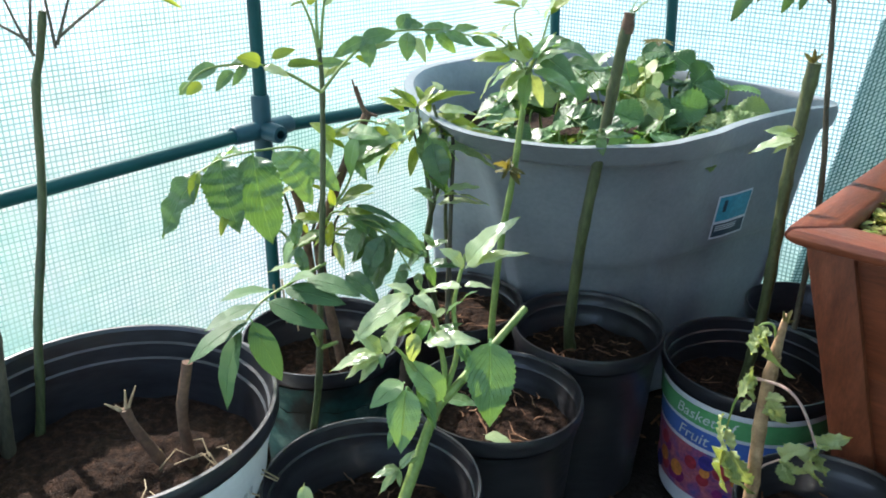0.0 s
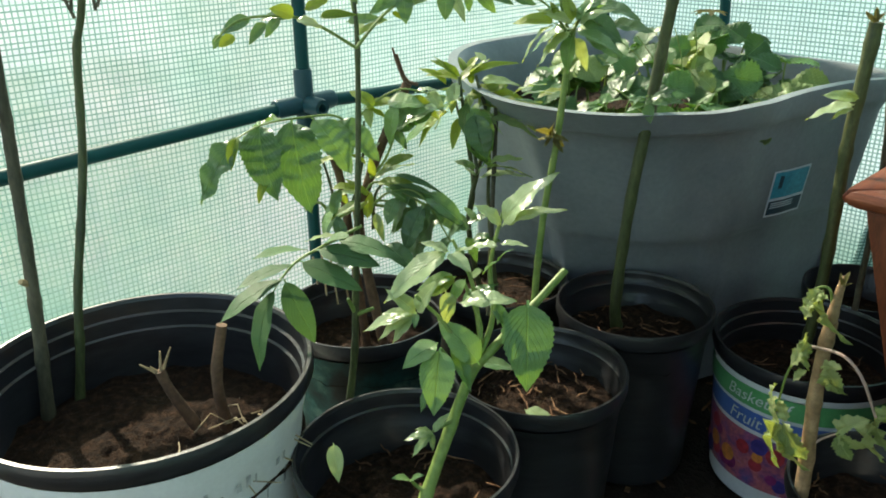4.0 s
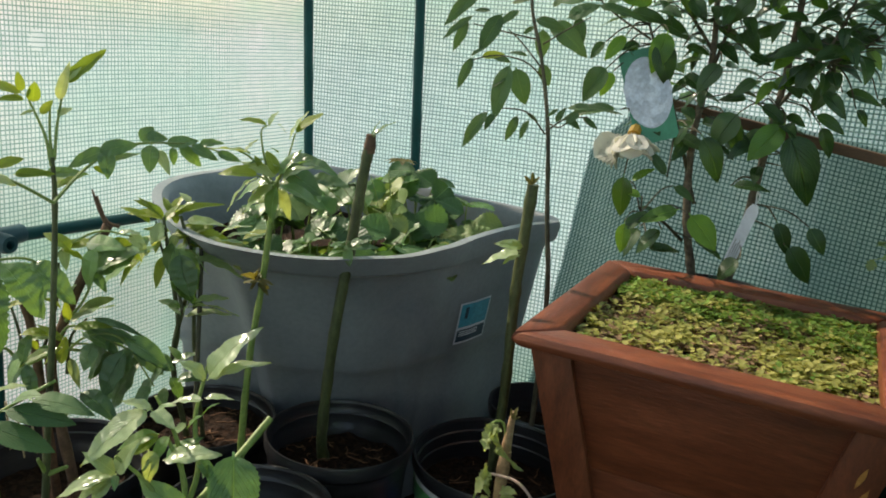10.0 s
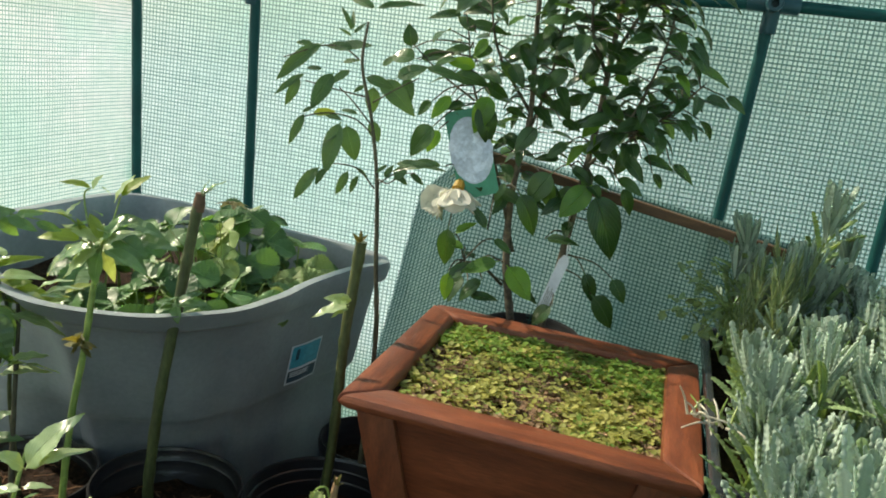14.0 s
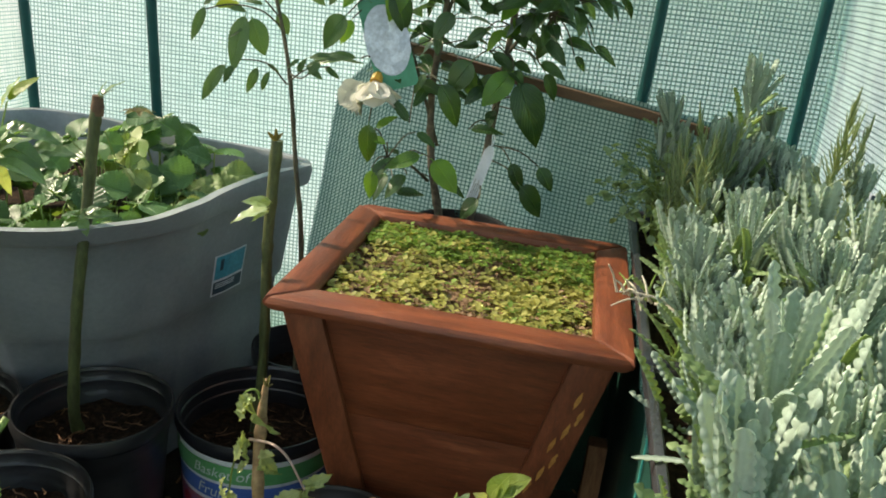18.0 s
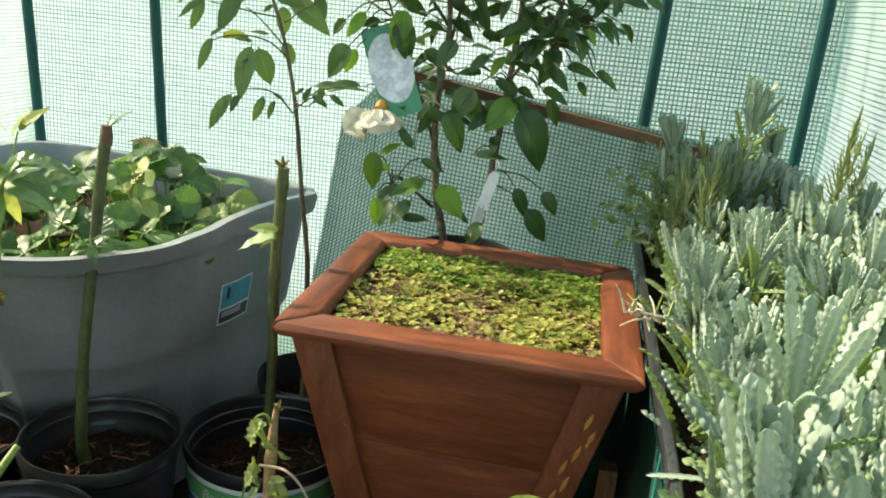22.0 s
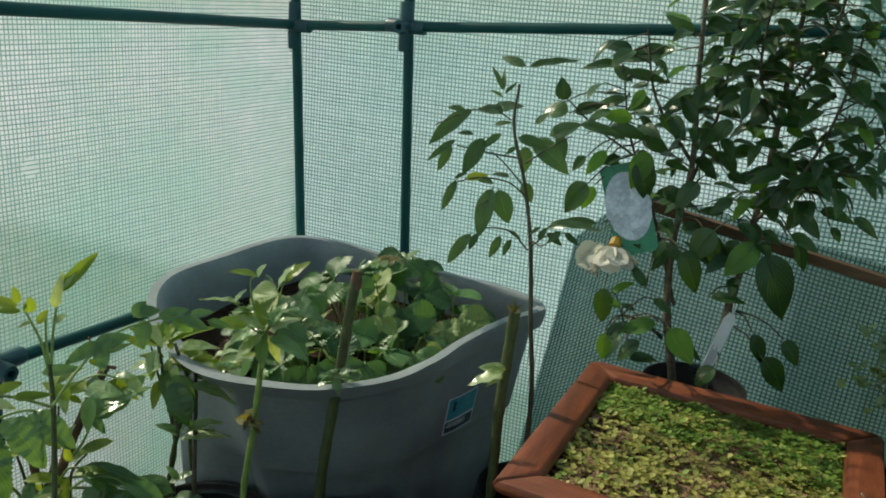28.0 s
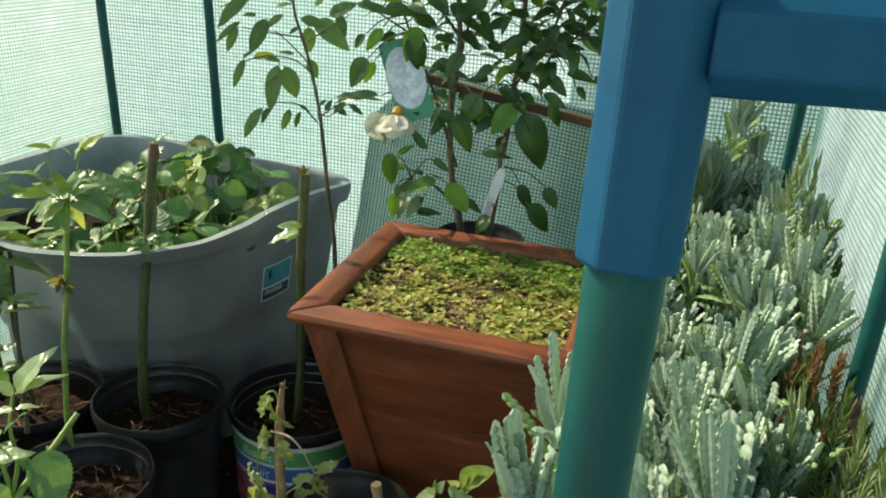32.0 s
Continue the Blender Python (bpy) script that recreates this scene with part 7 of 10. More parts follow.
add_leaf(dstem, RED_L, (-0.306, 1.196, 0.636), (-0.310, 1.181, 0.631), 0, 1.0, facing=(-0.41, -0.46, 0.78))
add_leaf(dstem, RED_L, (-0.310, 1.201, 0.634), (-0.305, 1.181, 0.636), -15, 1.0, facing=(-0.41, -0.46, 0.78))
add_leaf(dstem, RED_L, (-0.306, 1.196, 0.636), (-0.291, 1.196, 0.622), 0, 1.0, facing=(-0.43, -0.42, 0.80))
add_leaf(dstem, RED_L, (-0.295, 1.181, 0.641), (-0.285, 1.189, 0.636), 20, 1.0, facing=(-0.43, -0.42, 0.80))

# ---- thick cut stems ----
add_leaf(dstem, PALE_L, (-0.291, 1.204, 0.763), (-0.329, 1.190, 0.786), 0, 1.02, facing=(0.14, -0.26, 0.96))
add_leaf(dstem, YOUNG_L, (-0.286, 1.197, 0.767), (-0.305, 1.206, 0.798), 0, 0.87, facing=(0.05, -0.27, 0.96))
add_leaf(dstem, BUSH_L, (-0.284, 1.198, 0.767), (-0.269, 1.215, 0.801), 0, 1.02, facing=(0.05, -0.44, 0.90))
add_leaf(dstem, BUSH_L, (-0.293, 1.205, 0.759), (-0.351, 1.193, 0.747), 0, 0.91, facing=(-0.01, -0.40, 0.92))
add_leaf(dstem, PALE_L, (-0.290, 1.199, 0.757), (-0.329, 1.182, 0.721), 0, 1.02, facing=(0.13, -0.45, 0.88))
add_leaf(dstem, PALE_L, (-0.297, 1.217, 0.754), (-0.261, 1.235, 0.768), 0, 0.91, facing=(0.16, -0.48, 0.86))
add_leaf(dstem, BUSH_L, (-0.280, 1.195, 0.758), (-0.220, 1.194, 0.751), 0, 0.91, facing=(0.00, -0.27, 0.96))
add_leaf(dstem, BUSH_L, (-0.288, 1.201, 0.753), (-0.296, 1.190, 0.712), 0, 1.14, facing=(0.16, -0.30, 0.94))
add_leaf(dstem, PALE_L, (-0.281, 1.199, 0.764), (-0.255, 1.211, 0.790), 0, 1.02, facing=(0.02, -0.50, 0.86))
add_leaf(dstem, PALE_L, (-0.298, 1.217, 0.748), (-0.274, 1.214, 0.718), 0, 0.91, facing=(0.08, -0.47, 0.88))
stake = thing("thick_cut_stem", "thick green cut stem with a brown tip in a black pot", "cut stem", "", (-0.285, 1.330, 0.345))
stalk(stake, [(-0.287, 1.330, 0.340), (-0.283, 1.316, 0.393), (-0.276, 1.320, 0.525), (-0.264, 1.328, 0.645), (-0.254, 1.333, 0.742), (-0.248, 1.337, 0.799)], 0.0078, 0.0068, STEM_GREEN, "stem")
stalk(stake, [(-0.248, 1.337, 0.786), (-0.247, 1.338, 0.810)], 0.0074, 0.0066, BARK, "cut_tip", "ragged brown cut tip")
add_leaf(stake, ELDER_L, (-0.243, 1.335, 0.806), (-0.227, 1.344, 0.835), 0, 1.0, facing=(-0.36, -0.44, 0.82))
add_leaf(stake, ELDER_L, (-0.243, 1.335, 0.806), (-0.234, 1.340, 0.822), 0, 1.0, facing=(-0.48, -0.53, 0.70))
add_leaf(stake, ELDER_L, (-0.243, 1.335, 0.806), (-0.242, 1.335, 0.829), 0, 1.0, facing=(-0.40, -0.47, 0.79))
add_leaf(stake, ELDER_L, (-0.258, 1.320, 0.672), (-0.256, 1.309, 0.642), 0, 1.2, facing=(-0.31, -0.41, 0.86))
add_leaf(stake, ELDER_L, (-0.258, 1.320, 0.672), (-0.244, 1.316, 0.665), 0, 1.2, facing=(-0.36, -0.30, 0.88))
add_leaf(stake, ELDER_L, (-0.258, 1.320, 0.672), (-0.274, 1.298, 0.665), 0, 1.2, facing=(-0.38, -0.02, 0.93))
add_leaf(stake, ELDER_L, (-0.257, 1.309, 0.663), (-0.270, 1.287, 0.662), 0, 1.09, facing=(-0.00, -0.49, 0.87))
add_leaf(stake, ELDER_L, (-0.254, 1.311, 0.664), (-0.219, 1.326, 0.673), 0, 0.87, facing=(-0.09, -0.48, 0.88))
add_leaf(stake, ELDER_L, (-0.255, 1.310, 0.663), (-0.245, 1.297, 0.649), 0, 1.52, facing=(-0.03, -0.48, 0.88))
add_leaf(stake, ELDER_L, (-0.254, 1.313, 0.668), (-0.229, 1.325, 0.686), 0, 0.87, facing=(0.03, -0.55, 0.83))
add_leaf(stake, ELDER_L, (-0.257, 1.311, 0.667), (-0.269, 1.293, 0.674), 0, 0.98, facing=(-0.05, -0.51, 0.86))
stake2_ob = thing("mossy_cut_stem", "thick mossy cut stem with small side leaves", "cut stem", "", (-0.090, 1.470, 0.300))
stalk(stake2_ob, [(-0.088, 1.468, 0.295), (-0.071, 1.450, 0.436), (-0.071, 1.450, 0.612), (-0.068, 1.451, 0.684), (-0.064, 1.452, 0.760)], 0.0068, 0.0078, STEM_GREEN, "stem")
add_leaf(stake2_ob, RED_L, (-0.063, 1.447, 0.760), (-0.074, 1.443, 0.772), 0, 1.0, facing=(0.04, -0.88, 0.21))
add_leaf(stake2_ob, RED_L, (-0.063, 1.447, 0.760), (-0.064, 1.447, 0.777), 0, 1.0, facing=(0.14, -0.61, 0.49))
add_leaf(stake2_ob, RED_L, (-0.063, 1.447, 0.760), (-0.056, 1.450, 0.772), 0, 1.0, facing=(-0.18, -0.86, 0.53))
add_leaf(stake2_ob, RED_L, (-0.063, 1.447, 0.760), (-0.068, 1.446, 0.768), 0, 1.0, facing=(-0.06, -0.70, 0.50))
add_leaf(stake2_ob, PALE_L, (-0.064, 1.441, 0.677), (-0.096, 1.419, 0.683), 0, 1.0, facing=(0.09, -0.63, 0.59))
add_leaf(stake2_ob, PALE_L, (-0.067, 1.440, 0.670), (-0.112, 1.414, 0.658), 0, 1.0, facing=(0.28, -0.15, 0.93))
add_leaf(stake2_ob, PALE_L, (-0.067, 1.441, 0.666), (-0.087, 1.423, 0.655), 0, 1.0, facing=(-0.52, -0.71, 0.60))
add_leaf(stake2_ob, PALE_L, (-0.064, 1.441, 0.678), (-0.076, 1.427, 0.691), 0, 1.0, facing=(-0.19, -0.34, 0.51))

# ---- slim sapling by the end wall ----
slim = thing("slim_elder_sapling", "slim dark elder sapling with drooping compound leaves", "sapling", "", (-0.062, 1.570, 0.320))
stalk(slim, [(-0.065, 1.575, 0.320), (-0.066, 1.578, 0.561), (-0.080, 1.573, 0.699), (-0.093, 1.569, 0.822), (-0.111, 1.563, 0.914), (-0.132, 1.555, 0.990), (-0.131, 1.556, 1.051)], 0.0042, 0.0018, STEM_DARK, "stem")
stalk(slim, [(-0.148, 1.582, 0.996), (-0.163, 1.561, 1.009), (-0.187, 1.536, 1.010), (-0.230, 1.502, 0.987)], 0.0013, 0.0008, STEM_DARK, "leaf_stalk")
stalk(slim, [(-0.123, 1.576, 0.944), (-0.161, 1.549, 0.950), (-0.203, 1.522, 0.958)], 0.0013, 0.0008, STEM_DARK, "leaf_stalk")
stalk(slim, [(-0.112, 1.569, 0.905), (-0.139, 1.550, 0.938), (-0.158, 1.540, 0.955)], 0.0013, 0.0008, STEM_DARK, "leaf_stalk")
stalk(slim, [(-0.109, 1.567, 0.893), (-0.131, 1.547, 0.913), (-0.164, 1.521, 0.918), (-0.198, 1.502, 0.907)], 0.0013, 0.0008, STEM_DARK, "leaf_stalk")
stalk(slim, [(-0.091, 1.554, 0.816), (-0.116, 1.535, 0.845), (-0.157, 1.518, 0.847)], 0.0013, 0.0008, STEM_DARK, "leaf_stalk")
stalk(slim, [(-0.090, 1.556, 0.820), (-0.071, 1.573, 0.838), (-0.042, 1.590, 0.844)], 0.0013, 0.0008, STEM_DARK, "leaf_stalk")
stalk(slim, [(-0.117, 1.575, 0.938), (-0.091, 1.596, 0.961), (-0.064, 1.615, 0.981)], 0.0013, 0.0008, STEM_DARK, "leaf_stalk")
stalk(slim, [(-0.090, 1.558, 0.831), (-0.071, 1.550, 0.828), (-0.060, 1.554, 0.836)], 0.0013, 0.0008, STEM_DARK, "leaf_stalk")
add_leaf(slim, THIN_L, (-0.139, 1.600, 1.072), (-0.071, 1.613, 1.097), 0, 0.48, facing=(0.27, -0.81, 0.51))
add_leaf(slim, THIN_L, (-0.139, 1.600, 1.072), (-0.178, 1.594, 1.086), 0, 0.98, facing=(0.32, -0.78, 0.53))
add_leaf(slim, THIN_L, (-0.167, 1.587, 1.035), (-0.182, 1.584, 1.071), 0, 0.54, facing=(0.44, -0.65, 0.62))
add_leaf(slim, THIN_L, (-0.165, 1.587, 1.036), (-0.173, 1.596, 1.068), 0, 0.54, facing=(0.25, -0.79, 0.56))
add_leaf(slim, THIN_L, (-0.164, 1.586, 1.032), (-0.149, 1.595, 1.050), 0, 0.65, facing=(0.24, -0.87, 0.42))
add_leaf(slim, THIN_L, (-0.165, 1.585, 1.027), (-0.176, 1.570, 1.038), 0, 0.65, facing=(0.40, -0.74, 0.54))
add_leaf(slim, THIN_L, (-0.147, 1.554, 1.011), (-0.186, 1.543, 1.016), 0, 1.09, facing=(0.30, -0.78, 0.55))
add_leaf(slim, THIN_L, (-0.183, 1.527, 1.014), (-0.251, 1.504, 0.960), 0, 0.65, facing=(0.29, -0.82, 0.49))
add_leaf(slim, THIN_L, (-0.199, 1.533, 1.009), (-0.226, 1.525, 1.011), 0, 0.87, facing=(0.42, -0.81, 0.40))
add_leaf(slim, THIN_L, (-0.175, 1.569, 1.009), (-0.132, 1.569, 1.027), 0, 1.09, facing=(0.19, -0.78, 0.59))
add_leaf(slim, THIN_L, (-0.200, 1.514, 0.969), (-0.239, 1.493, 0.938), 0, 0.54, facing=(0.26, -0.83, 0.49))
add_leaf(slim, THIN_L, (-0.207, 1.512, 0.963), (-0.220, 1.500, 0.920), 0, 0.87, facing=(0.43, -0.63, 0.65))
add_leaf(slim, THIN_L, (-0.165, 1.533, 0.975), (-0.187, 1.504, 0.926), 0, 1.13, facing=(0.42, -0.64, 0.65))
add_leaf(slim, THIN_L, (-0.146, 1.548, 0.981), (-0.169, 1.524, 0.962), 0, 0.87, facing=(0.20, -0.84, 0.50))
add_leaf(slim, THIN_L, (-0.164, 1.557, 0.990), (-0.138, 1.556, 0.998), 0, 0.87, facing=(0.29, -0.75, 0.60))
add_leaf(slim, THIN_L, (-0.182, 1.530, 0.977), (-0.205, 1.523, 0.979), 0, 0.87, facing=(0.25, -0.80, 0.54))
add_leaf(slim, THIN_L, (-0.130, 1.568, 0.961), (-0.142, 1.556, 0.952), 0, 1.09, facing=(0.32, -0.81, 0.50))
add_leaf(slim, THIN_L, (-0.139, 1.589, 0.972), (-0.095, 1.593, 0.965), 0, 1.09, facing=(0.23, -0.81, 0.54))
add_leaf(slim, THIN_L, (-0.128, 1.599, 0.960), (-0.122, 1.593, 0.919), 0, 1.52, facing=(0.36, -0.78, 0.51))
add_leaf(slim, THIN_L, (-0.122, 1.602, 0.970), (-0.055, 1.600, 0.940), 0, 1.35, facing=(0.23, -0.78, 0.58))
add_leaf(slim, THIN_L, (-0.097, 1.608, 0.977), (-0.056, 1.610, 1.003), 0, 1.30, facing=(0.39, -0.77, 0.51))
add_leaf(slim, THIN_L, (-0.085, 1.622, 0.982), (-0.073, 1.610, 0.946), 0, 1.30, facing=(0.19, -0.83, 0.52))
add_leaf(slim, THIN_L, (-0.062, 1.630, 0.998), (0.008, 1.637, 0.994), 0, 0.74, facing=(0.31, -0.76, 0.57))
add_leaf(slim, THIN_L, (-0.121, 1.607, 0.991), (-0.101, 1.609, 1.010), 0, 1.09, facing=(0.19, -0.81, 0.55))
add_leaf(slim, THIN_L, (-0.176, 1.529, 0.918), (-0.145, 1.528, 0.912), 0, 1.09, facing=(0.18, -0.77, 0.62))
add_leaf(slim, YOUNG_L, (-0.184, 1.516, 0.914), (-0.155, 1.529, 0.923), 0, 0.87, facing=(0.24, -0.84, 0.49))
add_leaf(slim, THIN_L, (-0.191, 1.504, 0.914), (-0.202, 1.481, 0.872), 0, 0.78, facing=(0.46, -0.69, 0.56))
add_leaf(slim, THIN_L, (-0.195, 1.504, 0.915), (-0.175, 1.496, 0.927), 0, 0.87, facing=(0.31, -0.75, 0.58))
add_leaf(slim, THIN_L, (-0.142, 1.523, 0.909), (-0.159, 1.502, 0.835), 0, 1.00, facing=(0.24, -0.79, 0.56))
add_leaf(slim, THIN_L, (-0.138, 1.533, 0.905), (-0.118, 1.529, 0.856), 0, 1.57, facing=(0.34, -0.68, 0.65))
add_leaf(slim, THIN_L, (-0.114, 1.571, 0.913), (-0.102, 1.572, 0.881), 0, 1.52, facing=(0.29, -0.80, 0.53))
add_leaf(slim, THIN_L, (-0.128, 1.549, 0.921), (-0.148, 1.533, 0.928), 0, 0.87, facing=(0.34, -0.66, 0.67))
add_leaf(slim, THIN_L, (-0.143, 1.518, 0.889), (-0.166, 1.512, 0.878), 0, 0.87, facing=(0.21, -0.74, 0.64))
add_leaf(slim, THIN_L, (-0.156, 1.496, 0.844), (-0.192, 1.480, 0.794), 0, 0.78, facing=(0.29, -0.71, 0.64))
add_leaf(slim, THIN_L, (-0.152, 1.507, 0.841), (-0.161, 1.493, 0.819), 0, 1.09, facing=(0.37, -0.72, 0.59))
add_leaf(slim, THIN_L, (-0.123, 1.523, 0.841), (-0.134, 1.514, 0.803), 0, 0.91, facing=(0.38, -0.73, 0.56))
add_leaf(slim, THIN_L, (-0.110, 1.534, 0.835), (-0.123, 1.529, 0.807), 0, 0.87, facing=(0.19, -0.69, 0.70))
add_leaf(slim, THIN_L, (-0.119, 1.545, 0.843), (-0.101, 1.547, 0.833), 0, 0.87, facing=(0.21, -0.73, 0.65))
add_leaf(slim, THIN_L, (-0.077, 1.586, 0.852), (-0.000, 1.590, 0.868), 0, 0.52, facing=(0.37, -0.64, 0.67))
add_leaf(slim, THIN_L, (-0.072, 1.574, 0.843), (-0.047, 1.571, 0.829), 0, 1.09, facing=(0.15, -0.74, 0.66))
add_leaf(slim, THIN_L, (-0.050, 1.589, 0.843), (-0.026, 1.586, 0.830), 0, 1.09, facing=(0.28, -0.68, 0.68))
add_leaf(slim, THIN_L, (-0.080, 1.560, 0.834), (-0.066, 1.553, 0.854), 0, 1.09, facing=(0.34, -0.77, 0.54))
add_leaf(slim, THIN_L, (-0.049, 1.570, 0.850), (-0.063, 1.550, 0.837), 0, 1.09, facing=(0.34, -0.71, 0.61))
add_leaf(slim, THIN_L, (-0.079, 1.565, 0.852), (-0.092, 1.554, 0.842), 0, 0.87, facing=(0.34, -0.70, 0.63))

# ---- wilting cutting in the nearest pot ----
goose = thing("wilting_cutting", "wilting cutting with pale crinkled lobed leaves", "cutting", "", (0.075, 1.150, 0.325))
stalk(goose, [(0.050, 1.143, 0.331), (0.050, 1.143, 0.388), (0.047, 1.142, 0.470), (0.047, 1.142, 0.515), (0.049, 1.142, 0.547)], 0.0072, 0.0056, TAN, "stem", "tan woody stem")
stalk(goose, [(0.048, 1.142, 0.544), (0.050, 1.143, 0.572), (0.052, 1.143, 0.590)], 0.0048, 0.0026, TAN, "tip_shoot")
add_leaf(goose, RED_L, (0.054, 1.140, 0.583), (0.049, 1.138, 0.594), 0, 1.0, facing=(-0.55, -0.55, 0.63))
add_leaf(goose, RED_L, (0.054, 1.140, 0.583), (0.055, 1.140, 0.597), 0, 1.0, facing=(-0.39, -0.70, 0.60))
add_leaf(goose, RED_L, (0.054, 1.140, 0.583), (0.059, 1.141, 0.588), 0, 1.0, facing=(-0.44, -0.57, 0.69))
stalk(goose, [(0.037, 1.139, 0.519), (0.067, 1.127, 0.527), (0.087, 1.122, 0.516), (0.103, 1.127, 0.481)], 0.0016, 0.0012, PINK, "arching_shoot", "pinkish arching shoot")
stalk(goose, [(0.049, 1.142, 0.553), (0.043, 1.141, 0.576), (0.032, 1.137, 0.574), (0.024, 1.135, 0.552)], 0.0015, 0.001, PETIOLE, "shoot")
stalk(goose, [(0.048, 1.142, 0.409), (0.056, 1.144, 0.425), (0.069, 1.148, 0.437)], 0.0015, 0.001, PINK, "shoot")
stalk(goose, [(0.038, 1.139, 0.514), (0.023, 1.135, 0.492), (0.018, 1.133, 0.444)], 0.0014, 0.001, PETIOLE, "shoot")
add_leaf(goose, WILT_L, (0.042, 1.128, 0.580), (0.031, 1.112, 0.564), -30, 1.2, facing=(-0.55, -0.55, 0.63))
add_leaf(goose, WILT_L, (0.043, 1.128, 0.579), (0.044, 1.116, 0.540), 11, 1.1, facing=(-0.55, -0.55, 0.63))
add_leaf(goose, WILT_L, (0.037, 1.126, 0.575), (0.035, 1.113, 0.556), -8, 1.0, facing=(-0.55, -0.55, 0.63))
add_leaf(goose, WILT_L, (0.041, 1.127, 0.527), (0.029, 1.111, 0.518), -27, 1.3, facing=(-0.55, -0.55, 0.63))
add_leaf(goose, WILT_L, (0.040, 1.127, 0.523), (0.042, 1.115, 0.508), 14, 1.2, facing=(-0.55, -0.55, 0.63))
add_leaf(goose, WILT_L, (0.042, 1.128, 0.520), (0.034, 1.113, 0.539), -5, 1.2, facing=(-0.55, -0.55, 0.63))
add_leaf(goose, WILT_L, (0.053, 1.131, 0.507), (0.072, 1.124, 0.497), -24, 1.3, facing=(-0.55, -0.55, 0.63))
add_leaf(goose, WILT_L, (0.052, 1.131, 0.503), (0.067, 1.122, 0.487), 17, 1.2, facing=(-0.55, -0.55, 0.63))
add_leaf(goose, WILT_L, (0.051, 1.130, 0.508), (0.067, 1.123, 0.517), -2, 1.1, facing=(-0.55, -0.55, 0.63))
add_leaf(goose, WILT_L, (0.041, 1.127, 0.501), (0.035, 1.113, 0.497), -21, 1.1, facing=(-0.55, -0.55, 0.63))
add_leaf(goose, WILT_L, (0.020, 1.121, 0.481), (0.015, 1.107, 0.474), 20, 1.2, facing=(-0.55, -0.55, 0.63))
add_leaf(goose, WILT_L, (0.021, 1.122, 0.468), (0.019, 1.108, 0.452), 1, 1.2, facing=(-0.55, -0.55, 0.63))
add_leaf(goose, WILT_L, (0.023, 1.122, 0.465), (0.036, 1.113, 0.452), -18, 1.1, facing=(-0.55, -0.55, 0.63))
add_leaf(goose, WILT_L, (0.026, 1.123, 0.446), (0.012, 1.106, 0.417), 23, 1.0, facing=(-0.55, -0.55, 0.63))
add_leaf(goose, WILT_L, (0.026, 1.123, 0.443), (0.033, 1.112, 0.397), 4, 1.0, facing=(-0.55, -0.55, 0.63))
add_leaf(goose, WILT_L, (0.029, 1.124, 0.443), (0.053, 1.118, 0.412), -15, 1.1, facing=(-0.55, -0.55, 0.63))
add_leaf(goose, WILT_L, (0.074, 1.137, 0.445), (0.092, 1.130, 0.440), 26, 1.3, facing=(-0.55, -0.55, 0.63))
add_leaf(goose, WILT_L, (0.073, 1.137, 0.445), (0.080, 1.126, 0.471), 7, 1.2, facing=(-0.55, -0.55, 0.63))
add_leaf(goose, WILT_L, (0.073, 1.137, 0.443), (0.088, 1.129, 0.427), -12, 1.3, facing=(-0.55, -0.55, 0.63))
add_leaf(goose, WILT_L, (0.098, 1.144, 0.470), (0.114, 1.137, 0.488), 29, 1.2, facing=(-0.55, -0.55, 0.63))
add_leaf(goose, WILT_L, (0.098, 1.144, 0.468), (0.113, 1.136, 0.447), 10, 1.1, facing=(-0.55, -0.55, 0.63))
add_leaf(goose, WILT_L, (0.097, 1.144, 0.466), (0.096, 1.131, 0.434), -9, 1.1, facing=(-0.55, -0.55, 0.63))
add_leaf(goose, WILT_L, (0.098, 1.144, 0.469), (0.117, 1.138, 0.484), -28, 1.2, facing=(-0.55, -0.55, 0.63))
stalk(goose, [(0.178, 1.192, 0.359), (0.170, 1.191, 0.392), (0.162, 1.190, 0.436)], 0.0078, 0.0066, TAN, "cut_stub", "brown cut stub")
currant = thing("small_currant_shoot", "small bright green lobed shoot in front of the planter", "shoot", "", (0.260, 1.120, 0.300))
stalk(currant, [(0.240, 1.120, 0.160), (0.292, 1.123, 0.498), (0.290, 1.123, 0.524)], 0.0014, 0.001, PETIOLE, "stem")
stalk(currant, [(0.235, 1.125, 0.160), (0.257, 1.120, 0.491), (0.263, 1.120, 0.505)], 0.0014, 0.001, PETIOLE, "stem")
add_leaf(currant, YOUNG_L, (0.291, 1.123, 0.523), (0.324, 1.116, 0.553), 0, 1.3, facing=(-0.18, -0.67, 0.69))
add_leaf(currant, YOUNG_L, (0.291, 1.123, 0.521), (0.306, 1.114, 0.552), 0, 1.3, facing=(-0.20, -0.73, 0.56))
add_leaf(currant, YOUNG_L, (0.290, 1.123, 0.518), (0.279, 1.112, 0.526), 0, 1.3, facing=(0.15, -0.79, 0.35))
add_leaf(currant, YOUNG_L, (0.291, 1.123, 0.519), (0.297, 1.113, 0.539), 0, 1.3, facing=(-0.34, -0.56, 0.19))
add_leaf(currant, YOUNG_L, (0.291, 1.123, 0.510), (0.304, 1.114, 0.527), 0, 1.3, facing=(-0.35, -0.72, 0.42))
add_leaf(currant, YOUNG_L, (0.263, 1.120, 0.503), (0.269, 1.111, 0.522), 0, 1.3, facing=(0.01, -0.85, 0.58))
add_leaf(currant, YOUNG_L, (0.263, 1.120, 0.503), (0.241, 1.108, 0.497), 0, 1.3, facing=(-0.35, -0.89, 0.51))
